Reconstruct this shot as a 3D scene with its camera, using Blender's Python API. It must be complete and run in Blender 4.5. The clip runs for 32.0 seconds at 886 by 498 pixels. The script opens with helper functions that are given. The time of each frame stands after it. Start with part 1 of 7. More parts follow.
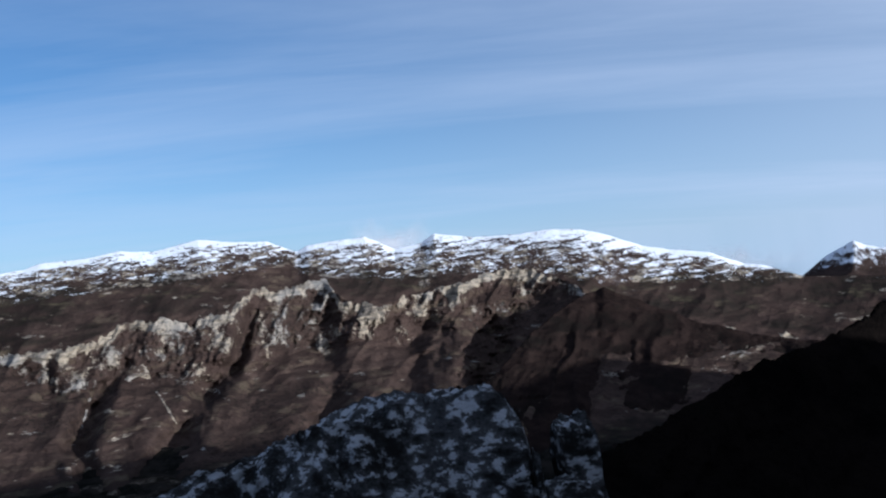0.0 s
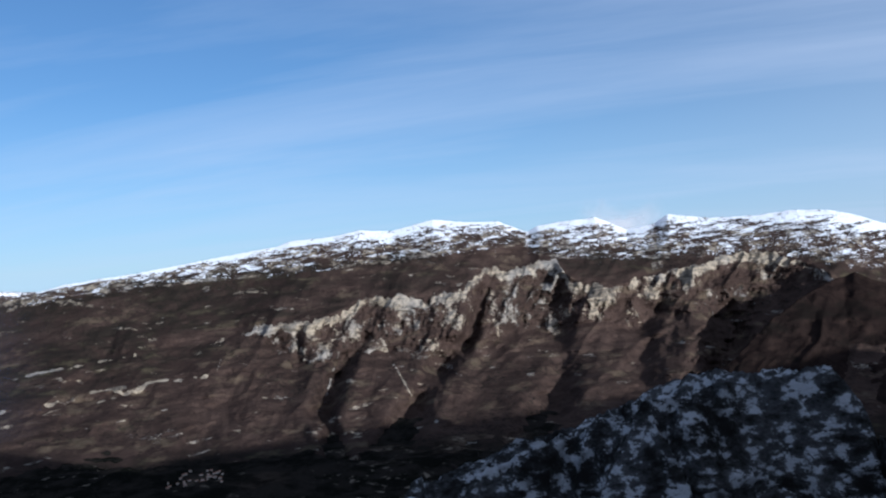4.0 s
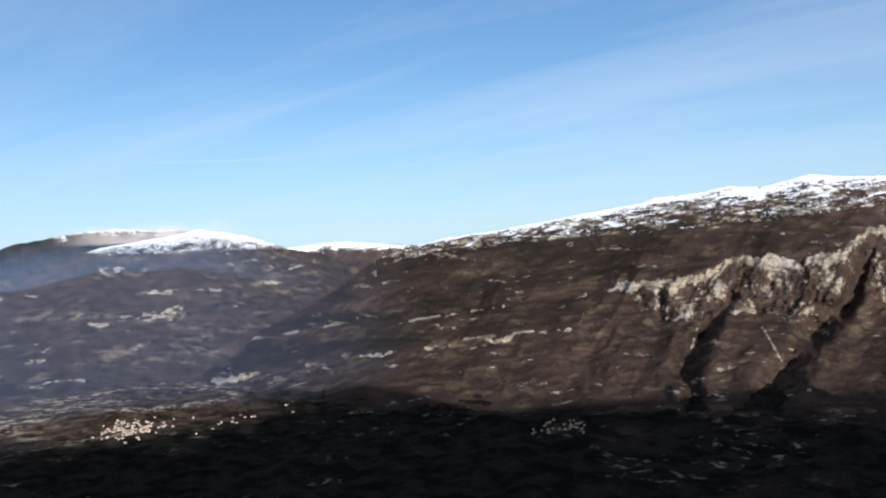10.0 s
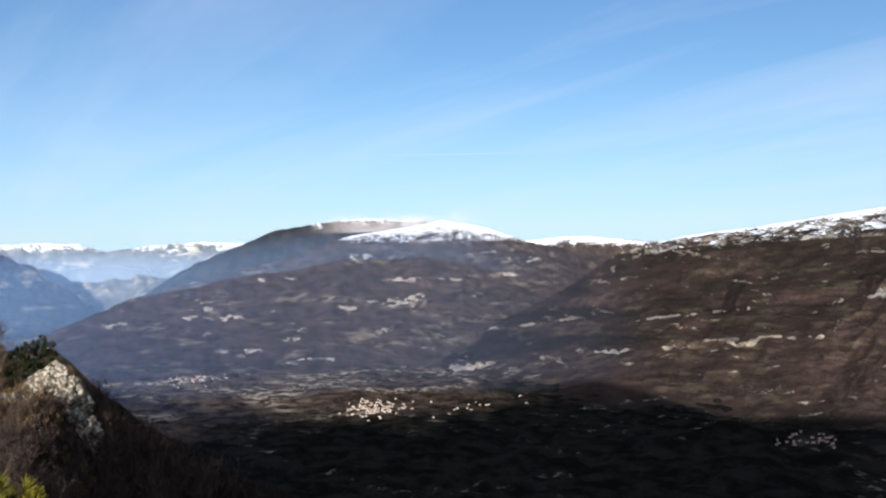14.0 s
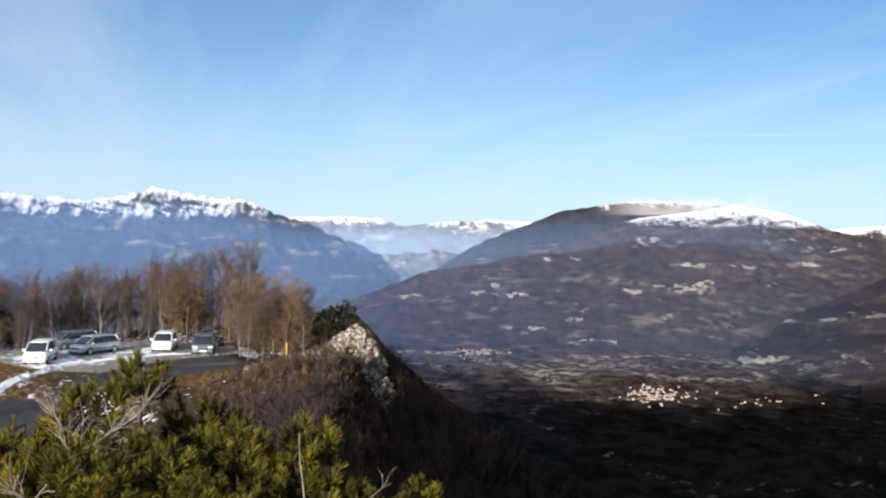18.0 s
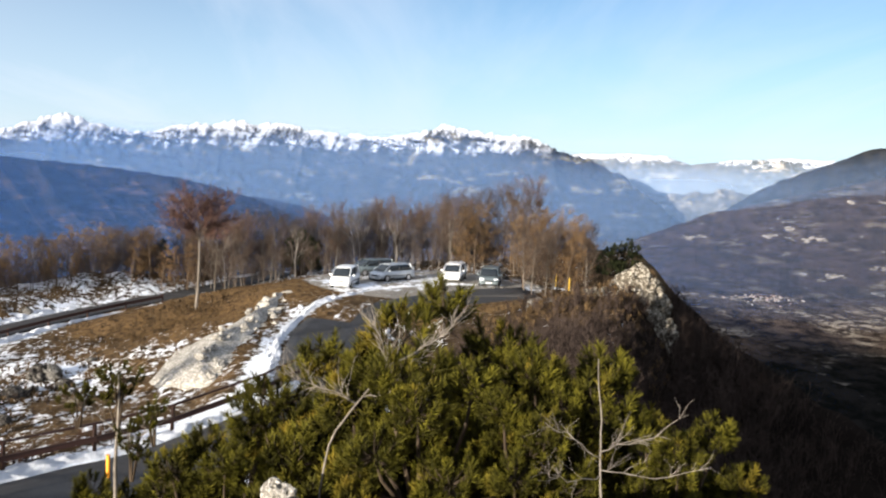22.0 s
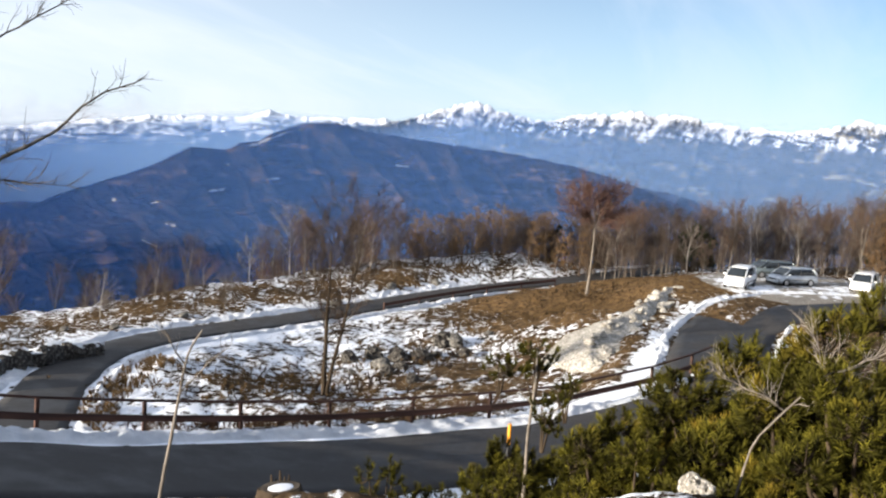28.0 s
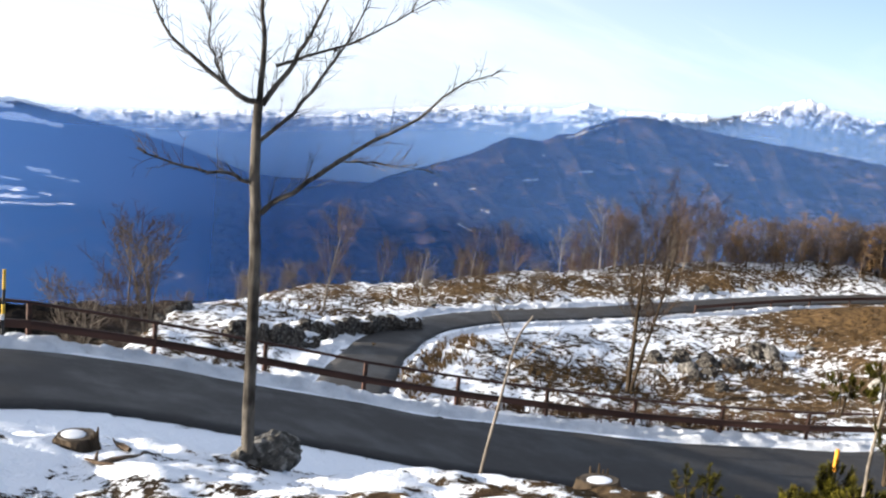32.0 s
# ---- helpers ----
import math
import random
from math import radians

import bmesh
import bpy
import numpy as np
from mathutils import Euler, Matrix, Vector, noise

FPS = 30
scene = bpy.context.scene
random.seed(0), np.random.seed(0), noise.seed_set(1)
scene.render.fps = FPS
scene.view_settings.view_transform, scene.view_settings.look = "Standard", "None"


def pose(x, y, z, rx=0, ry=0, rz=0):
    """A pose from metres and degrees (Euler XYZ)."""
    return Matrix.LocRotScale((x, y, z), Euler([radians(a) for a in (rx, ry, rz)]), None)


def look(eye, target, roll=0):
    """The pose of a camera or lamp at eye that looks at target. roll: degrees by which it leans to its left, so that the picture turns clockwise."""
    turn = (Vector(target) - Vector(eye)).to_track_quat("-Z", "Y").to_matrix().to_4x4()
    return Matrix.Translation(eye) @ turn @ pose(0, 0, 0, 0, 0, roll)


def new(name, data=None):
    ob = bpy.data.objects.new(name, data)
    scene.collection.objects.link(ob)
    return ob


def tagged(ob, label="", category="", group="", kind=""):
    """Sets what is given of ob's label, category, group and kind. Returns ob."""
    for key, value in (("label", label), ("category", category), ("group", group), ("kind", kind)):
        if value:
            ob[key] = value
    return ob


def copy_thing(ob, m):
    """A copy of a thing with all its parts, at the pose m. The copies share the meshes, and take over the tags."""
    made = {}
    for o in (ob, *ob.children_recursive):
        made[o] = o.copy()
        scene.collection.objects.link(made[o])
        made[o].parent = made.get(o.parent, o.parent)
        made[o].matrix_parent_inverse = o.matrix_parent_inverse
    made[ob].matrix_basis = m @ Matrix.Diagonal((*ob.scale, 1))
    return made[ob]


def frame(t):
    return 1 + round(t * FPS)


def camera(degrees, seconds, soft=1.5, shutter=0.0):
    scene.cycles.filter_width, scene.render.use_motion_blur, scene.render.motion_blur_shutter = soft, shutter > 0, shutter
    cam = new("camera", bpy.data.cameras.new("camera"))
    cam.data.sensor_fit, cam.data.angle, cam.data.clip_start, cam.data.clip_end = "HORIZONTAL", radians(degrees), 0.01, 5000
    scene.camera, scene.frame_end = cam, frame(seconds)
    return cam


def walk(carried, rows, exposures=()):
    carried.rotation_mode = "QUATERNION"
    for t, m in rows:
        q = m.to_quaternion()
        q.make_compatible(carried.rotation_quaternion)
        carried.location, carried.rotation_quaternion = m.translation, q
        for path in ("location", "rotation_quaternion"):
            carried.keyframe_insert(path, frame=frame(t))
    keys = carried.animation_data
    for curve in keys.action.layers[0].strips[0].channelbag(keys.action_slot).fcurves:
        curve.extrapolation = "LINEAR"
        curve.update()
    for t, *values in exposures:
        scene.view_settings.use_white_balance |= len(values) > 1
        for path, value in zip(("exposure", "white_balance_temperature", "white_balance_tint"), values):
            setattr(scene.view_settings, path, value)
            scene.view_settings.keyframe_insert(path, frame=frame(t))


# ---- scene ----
cam = camera(50.87, 32.0, soft=2.2)
walk(cam, [
    (0, pose(-0.000, 0.000, -0.000, 92.00, 5.00, 0.09)),
    (0.5, pose(-0.042, 0.001, 0.001, 92.25, 4.65, 1.80)),
    (1, pose(-0.101, 0.001, 0.002, 92.31, 4.13, 3.65)),
    (1.5, pose(-0.152, -0.023, 0.004, 92.18, 3.86, 5.55)),
    (2, pose(-0.209, -0.034, -0.002, 92.13, 3.70, 7.56)),
    (2.5, pose(-0.267, -0.104, 0.016, 92.33, 4.69, 10.15)),
    (3, pose(-0.299, -0.022, 0.006, 92.31, 4.34, 11.70)),
    (3.5, pose(-0.347, -0.044, 0.005, 92.11, 4.02, 13.17)),
    (5.5, pose(-0.482, 0.050, -0.026, 91.32, 3.39, 16.62)),
    (6, pose(-0.553, 0.071, -0.039, 91.17, 2.64, 18.48)),
    (6.5, pose(-0.613, 0.078, -0.054, 91.31, 2.78, 21.20)),
    (7, pose(-0.657, 0.070, -0.069, 91.33, 2.92, 23.36)),
    (7.5, pose(-0.695, 0.041, -0.080, 91.21, 3.09, 24.92)),
    (8, pose(-0.755, 0.012, -0.086, 91.19, 2.66, 27.13)),
    (8.5, pose(-0.825, -0.010, -0.084, 91.31, 2.62, 28.97)),
    (9, pose(-0.875, -0.020, -0.072, 91.31, 2.39, 30.80)),
    (9.5, pose(-0.900, -0.030, -0.051, 91.45, 2.50, 32.82)),
    (10, pose(-0.900, -0.030, -0.023, 90.59, 2.94, 36.24)),
    (10.5, pose(-0.890, -0.020, 0.009, 90.60, 3.07, 37.03)),
    (11, pose(-0.855, 0.000, 0.039, 90.64, 2.99, 38.62)),
    (11.5, pose(-0.800, 0.020, 0.064, 90.56, 3.18, 39.64)),
    (12, pose(-0.720, 0.040, 0.083, 90.17, 3.18, 40.78)),
    (12.5, pose(-0.620, 0.060, 0.096, 90.48, 2.33, 43.09)),
    (13, pose(-0.510, 0.080, 0.102, 90.81, 1.25, 45.84)),
    (13.5, pose(-0.400, 0.105, 0.103, 91.12, 1.01, 48.12)),
    (14, pose(-0.290, 0.122, 0.098, 90.71, 1.02, 50.80)),
    (14.5, pose(-0.180, 0.120, 0.086, 90.79, 0.98, 52.73)),
    (16.5, pose(0.176, 0.108, 0.080, 90.40, 0.19, 60.51)),
    (17, pose(0.075, 0.101, 0.074, 90.37, -0.42, 62.66)),
    (17.5, pose(-0.053, 0.140, 0.038, 89.90, -0.90, 65.46)),
    (18, pose(-0.139, 0.108, 0.001, 89.51, -1.19, 68.25)),
    (18.5, pose(-0.116, 0.079, -0.003, 88.85, -1.06, 70.25)),
    (19, pose(-0.122, 0.053, -0.019, 88.18, -0.92, 72.64)),
    (19.5, pose(-0.111, 0.090, -0.021, 87.35, -0.65, 75.84)),
    (20, pose(-0.065, 0.073, -0.040, 86.73, -0.43, 77.38)),
    (20.5, pose(-0.078, 0.019, -0.050, 85.97, -0.47, 79.42)),
    (21, pose(-0.063, -0.026, -0.056, 85.48, -1.28, 81.37)),
    (21.5, pose(-0.003, -0.065, -0.043, 85.59, -1.63, 83.26)),
    (22, pose(0.015, -0.098, -0.050, 85.21, -1.95, 85.52)),
    (22.5, pose(0.045, -0.123, -0.050, 85.24, -2.11, 87.12)),
    (23, pose(0.066, -0.149, -0.038, 85.27, -2.41, 89.02)),
    (23.5, pose(0.098, -0.178, -0.039, 85.59, -2.66, 90.65)),
    (24, pose(0.140, -0.224, -0.026, 85.42, -3.31, 92.89)),
    (24.5, pose(0.139, -0.272, -0.041, 85.05, -3.45, 95.01)),
    (25, pose(0.100, -0.325, -0.067, 84.12, -3.53, 97.87)),
    (25.5, pose(0.078, -0.352, -0.070, 84.01, -3.69, 99.92)),
    (27.5, pose(0.194, -0.481, -0.052, 83.82, -4.77, 107.39)),
    (28, pose(0.229, -0.528, -0.054, 83.42, -4.08, 109.36)),
    (28.5, pose(0.223, -0.557, -0.052, 83.10, -4.42, 113.06)),
    (29, pose(0.254, -0.499, -0.054, 82.09, -4.89, 115.72)),
    (29.5, pose(0.232, -0.553, -0.049, 82.70, -5.32, 116.07)),
    (30, pose(0.323, -0.612, -0.065, 82.66, -5.37, 118.75)),
    (30.5, pose(0.378, -0.646, -0.061, 82.15, -5.52, 121.66)),
    (31, pose(0.403, -0.707, -0.068, 81.89, -5.34, 124.52)),
    (31.5, pose(0.390, -0.781, -0.074, 81.63, -6.01, 126.37)),
    (32, pose(0.433, -0.840, -0.081, 81.34, -5.92, 128.58)),
], exposures=((0.0, 0.76, 5300.0, 10.0), (6.0, 0.89, 5500.0, 10.0), (9.0, 1.03, 5900.0, 10.0), (13.0, 1.12, 6000.0, 10.0), (18.0, 1.17, 6150.0, 10.0), (20.0, 1.10, 6250.0, 10.0), (23.0, 1.46, 6500.0, 10.0), (28.0, 1.45, 6500.0, 10.0), (30.0, 1.62, 6450.0, 10.0), (32.0, 1.62, 6400.0, 10.0)))

SUN_AZ, SUN_EL = 228.0, 9.8      # azimuth counted to the left from +y
world = bpy.data.worlds.new("sky")
scene.world = world
world.use_nodes = True
wt = world.node_tree
wt.nodes.clear()


def wnode(kind, **sets):
    n = wt.nodes.new(kind)
    for k, v in sets.items():
        n.inputs[k].default_value = v
    return n


def wlink(a, i, b, j):
    wt.links.new(a.outputs[i], b.inputs[j])


w_out = wnode("ShaderNodeOutputWorld")
w_bg = wnode("ShaderNodeBackground", Strength=0.06)
w_sky = wnode("ShaderNodeTexSky")
w_sky.sky_type = "NISHITA"
w_sky.sun_disc = False
w_sky.sun_elevation = radians(SUN_EL + 2)
w_sky.sun_rotation = radians(360 - SUN_AZ)
w_sky.altitude = 1200
w_sky.air_density, w_sky.dust_density, w_sky.ozone_density = 1.0, 0.35, 3.0
w_co = wnode("ShaderNodeTexCoord")
w_sep = wnode("ShaderNodeSeparateXYZ")
w_max = wnode("ShaderNodeMath")
w_max.operation = "MAXIMUM"
w_max.inputs[1].default_value = 0.035
w_com = wnode("ShaderNodeCombineXYZ")
wlink(w_co, "Generated", w_sep, 0)
wlink(w_sep, "X", w_com, "X")
wlink(w_sep, "Y", w_com, "Y")
wlink(w_sep, "Z", w_max, 0)
wlink(w_max, 0, w_com, "Z")
wlink(w_com, 0, w_sky, "Vector")
# thin high cloud: long streaks, stretched along one direction, on a flat ceiling
w_div = wnode("ShaderNodeVectorMath")
w_div.operation = "DIVIDE"
w_zz = wnode("ShaderNodeCombineXYZ")
w_add = wnode("ShaderNodeMath")
w_add.inputs[1].default_value = 0.12
wlink(w_max, 0, w_add, 0)
for k in "XYZ":
    wlink(w_add, 0, w_zz, k)
wlink(w_com, 0, w_div, 0)
wlink(w_zz, 0, w_div, 1)
w_map = wnode("ShaderNodeMapping", Rotation=(0, 0, radians(-28)), Scale=(0.32, 1.25, 0.0))
wlink(w_div, 0, w_map, 0)
w_n1 = wnode("ShaderNodeTexNoise", Scale=0.9, Detail=7.0, Roughness=0.58, Distortion=0.5)
wlink(w_map, 0, w_n1, "Vector")
w_r1 = wnode("ShaderNodeValToRGB")
w_r1.color_ramp.elements[0].position, w_r1.color_ramp.elements[1].position = 0.44, 0.84
wlink(w_n1, "Fac", w_r1, 0)
w_mix = wnode("ShaderNodeMix")
w_mix.data_type = "RGBA"
w_mix.inputs["B"].default_value = (6.2, 6.6, 7.4, 1)
w_cl = wnode("ShaderNodeMath")
w_cl.operation = "MULTIPLY"
w_cl.inputs[1].default_value = 0.46
wlink(w_r1, 0, w_cl, 0)
# a milky veil of high cloud that thickens towards the sun
w_dot = wnode("ShaderNodeVectorMath")
w_dot.operation = "DOT_PRODUCT"
w_dot.inputs[1].default_value = (-math.sin(radians(SUN_AZ)), math.cos(radians(SUN_AZ)), 0.1)
wlink(w_co, "Generated", w_dot, 0)
w_veil = wnode("ShaderNodeMapRange")
w_veil.interpolation_type = "SMOOTHSTEP"
for w_k, w_v in (("From Min", -0.95), ("From Max", 0.35), ("To Min", 0.0), ("To Max", 0.74)):
    w_veil.inputs[w_k].default_value = w_v
wlink(w_dot, "Value", w_veil, "Value")
w_sum = wnode("ShaderNodeMath")
w_sum.use_clamp = True
wlink(w_cl, 0, w_sum, 0)
wlink(w_veil, 0, w_sum, 1)
wlink(w_sum, 0, w_mix, "Factor")
w_low = wnode("ShaderNodeMapRange")
w_low.interpolation_type = "SMOOTHSTEP"
for w_k, w_v in (("From Min", 0.0), ("From Max", 0.22), ("To Min", 0.5), ("To Max", 0.0)):
    w_low.inputs[w_k].default_value = w_v
wlink(w_sep, "Z", w_low, "Value")
w_air = wnode("ShaderNodeMix")
w_air.data_type = "RGBA"
w_air.inputs["B"].default_value = (4.7, 6.0, 7.7, 1)
wlink(w_low, 0, w_air, "Factor")
wlink(w_sky, 0, w_air, "A")
wlink(w_air, "Result", w_mix, "A")
wlink(w_mix, "Result", w_bg, "Color")
wlink(w_bg, 0, w_out, 0)

sun_data = bpy.data.lights.new("sun", "SUN")
sun_data.energy, sun_data.angle, sun_data.color = 5.0, radians(0.53), (1.0, 0.90, 0.76)
sun = new("sun", sun_data)
SUN_DIR = Vector((-math.sin(radians(SUN_AZ)) * math.cos(radians(SUN_EL)), math.cos(radians(SUN_AZ)) * math.cos(radians(SUN_EL)), math.sin(radians(SUN_EL))))
sun.matrix_world = look(SUN_DIR * 50, (0, 0, 0))


# ---- small tools ----
def lerp_table(table, x):
    """Smooth value of a table of (place, value) pairs at x (an array)."""
    a = np.array(sorted(table), float)
    x = np.asarray(x, float)
    return np.interp(x, a[:, 0], a[:, 1])


def hash2(ix, iy, seed):
    h = (ix.astype(np.int64) * 374761393 + iy.astype(np.int64) * 668265263 + seed * 2147483647 + 1013) & 0xFFFFFFFF
    h = ((h ^ (h >> 13)) * 1274126177) & 0xFFFFFFFF
    h = h ^ (h >> 16)
    return (h & 0xFFFF) / 65535.0


def vnoise(x, y, seed=0):
    """Smooth value noise in 0..1."""
    x, y = np.broadcast_arrays(np.asarray(x, float), np.asarray(y, float))
    ix, iy = np.floor(x), np.floor(y)
    fx, fy = x - ix, y - iy
    fx, fy = fx * fx * fx * (fx * (fx * 6 - 15) + 10), fy * fy * fy * (fy * (fy * 6 - 15) + 10)
    a, b = hash2(ix, iy, seed), hash2(ix + 1, iy, seed)
    c, d = hash2(ix, iy + 1, seed), hash2(ix + 1, iy + 1, seed)
    return (a * (1 - fx) + b * fx) * (1 - fy) + (c * (1 - fx) + d * fx) * fy


def fbm(x, y, octaves=5, seed=0, gain=0.5):
    """Summed noise, about -1..1."""
    v, amp, tot = 0.0, 1.0, 0.0
    for o in range(octaves):
        v = v + amp * (2 * vnoise(x * 2 ** o + 17.3 * o, y * 2 ** o - 9.1 * o, seed + o) - 1)
        tot += amp
        amp *= gain
    return v / tot * 1.5


def ridged(x, y, octaves=5, seed=0, gain=0.5):
    """Noise with sharp crests, 0..1."""
    v, amp, tot = 0.0, 1.0, 0.0
    for o in range(octaves):
        n = 1 - np.abs(2 * vnoise(x * 2 ** o + 5.7 * o, y * 2 ** o + 3.3 * o, seed + o) - 1)
        v = v + amp * n * n
        tot += amp
        amp *= gain
    return v / tot


def smooth(a, b, x):
    t = np.clip((x - a) / (b - a), 0, 1)
    return t * t * (3 - 2 * t)


def mesh_grid(name, pts, masks=None, wrap=False):
    """One sheet from an array of places [row, column, 3], with named value layers on its points."""
    n, m, _ = pts.shape
    me = bpy.data.meshes.new(name)
    i = np.arange((n - 1) * (m if wrap else m - 1))
    w = m if wrap else m - 1
    r, c = i // w, i % w
    c2 = (c + 1) % m
    f = np.stack([r * m + c, (r + 1) * m + c, (r + 1) * m + c2, r * m + c2], 1).astype(np.int32)
    me.vertices.add(n * m)
    me.vertices.foreach_set("co", pts.reshape(-1).astype(np.float32))
    me.loops.add(f.size)
    me.loops.foreach_set("vertex_index", f.reshape(-1))
    me.polygons.add(len(f))
    me.polygons.foreach_set("loop_start", np.arange(0, f.size, 4, dtype=np.int32))
    me.polygons.foreach_set("loop_total", np.full(len(f), 4, np.int32))
    me.update(calc_edges=True)
    me.polygons.foreach_set("use_smooth", np.ones(len(f), bool))
    for k, v in (masks or {}).items():
        at = me.attributes.new(k, "FLOAT", "POINT")
        at.data.foreach_set("value", np.ascontiguousarray(np.broadcast_to(v, (n, m)), dtype=np.float32).reshape(-1))
    return me


def mesh_faces(name, verts, faces, smooth_faces=False):
    me = bpy.data.meshes.new(name)
    me.from_pydata([tuple(v) for v in verts], [], [tuple(f) for f in faces])
    if smooth_faces:
        me.polygons.foreach_set("use_smooth", np.ones(len(me.polygons), bool))
    me.update()
    return me


def part(name, data, material, parent=None, label=""):
    """Links a bmesh or mesh as one object, under a thing if one is given."""
    if isinstance(data, bmesh.types.BMesh):
        me = bpy.data.meshes.new(name)
        data.to_mesh(me)
        data.free()
    else:
        me = data
    if material and not me.materials:
        me.materials.append(material)
    ob = new(name, me)
    if parent:
        ob.parent = parent
    if label:
        ob["label"] = label
    return ob


# ---- materials ----
class Mat:
    """A node material with short ways to add nodes."""

    def __init__(self, name, rough=0.85, metal=0.0, spec=0.3):
        self.m = bpy.data.materials.new(name)
        self.m.use_nodes = True
        self.t = self.m.node_tree
        self.b = self.t.nodes["Principled BSDF"]
        self.out = self.t.nodes["Material Output"]
        self.b.inputs["Roughness"].default_value = rough
        self.b.inputs["Metallic"].default_value = metal
        self.b.inputs["Specular IOR Level"].default_value = spec

    def node(self, kind, **sets):
        n = self.t.nodes.new(kind)
        for k, v in sets.items():
            n.inputs[k].default_value = v
        return n

    def put(self, sock, v):
        if isinstance(v, bpy.types.NodeSocket):
            self.t.links.new(v, sock)
        elif isinstance(v, tuple) and len(v) == 3 and sock.type == "RGBA":
            sock.default_value = (*v, 1)
        else:
            sock.default_value = v

    def coord(self, kind="Object", scale=(1, 1, 1)):
        c = self.node("ShaderNodeTexCoord").outputs[kind]
        if scale == (1, 1, 1):
            return c
        mp = self.node("ShaderNodeMapping", Scale=scale)
        self.t.links.new(c, mp.inputs[0])
        return mp.outputs[0]

    def noise(self, scale, detail=4.0, vec=None, rough=0.55, dist=0.0):
        n = self.node("ShaderNodeTexNoise", Scale=scale, Detail=detail, Roughness=rough, Distortion=dist)
        if vec is not None:
            self.t.links.new(vec, n.inputs["Vector"])
        return n.outputs["Fac"]

    def ramp(self, v, lo, hi, a=0.0, b=1.0):
        n = self.node("ShaderNodeMapRange")
        n.interpolation_type = "SMOOTHSTEP"
        for k, x in (("From Min", lo), ("From Max", hi), ("To Min", a), ("To Max", b)):
            n.inputs[k].default_value = x
        self.put(n.inputs["Value"], v)
        return n.outputs["Result"]

    def mix(self, f, a, b):
        n = self.node("ShaderNodeMix")
        n.data_type = "RGBA"
        self.put(n.inputs["Factor"], f)
        self.put(n.inputs["A"], a)
        self.put(n.inputs["B"], b)
        return n.outputs["Result"]

    def math(self, op, a, b=0.0):
        n = self.node("ShaderNodeMath")
        n.operation = op
        self.put(n.inputs[0], a)
        self.put(n.inputs[1], b)
        return n.outputs[0]

    def attr(self, name):
        n = self.node("ShaderNodeAttribute")
        n.attribute_name = name
        return n.outputs["Fac"]

    def rand(self):
        return self.node("ShaderNodeObjectInfo").outputs["Random"]

    def color(self, c):
        self.put(self.b.inputs["Base Color"], c)
        return self

    def rough(self, v):
        self.put(self.b.inputs["Roughness"], v)
        return self

    def bump(self, h, strength=0.4, dist=0.02):
        n = self.node("ShaderNodeBump", Strength=strength, Distance=dist)
        self.put(n.inputs["Height"], h)
        self.t.links.new(n.outputs[0], self.b.inputs["Normal"])
        return self


def simple(name, a, b, scale=6.0, rough=0.8, metal=0.0, spec=0.3, bump=0.3, dist=0.01, stretch=(1, 1, 1), vary=True):
    """Two tones over two sizes of grain, with some relief."""
    k = Mat(name, rough, metal, spec)
    v = k.coord("Object", stretch)
    big, small = k.noise(scale * 0.25, 3, v), k.noise(scale, 6, v, 0.65)
    f = k.math("ADD", k.math("MULTIPLY", big, 0.5), k.math("MULTIPLY", small, 0.5))
    f = k.ramp(f, 0.36, 0.64)
    c = k.mix(f, a, b)
    if vary:
        h = k.node("ShaderNodeHueSaturation", Saturation=1.0)
        k.put(h.inputs["Value"], k.ramp(k.rand(), 0, 1, 0.82, 1.15))
        k.put(h.inputs["Color"], c)
        c = h.outputs[0]
    k.color(c)
    k.bump(small, bump, dist)
    return k.m


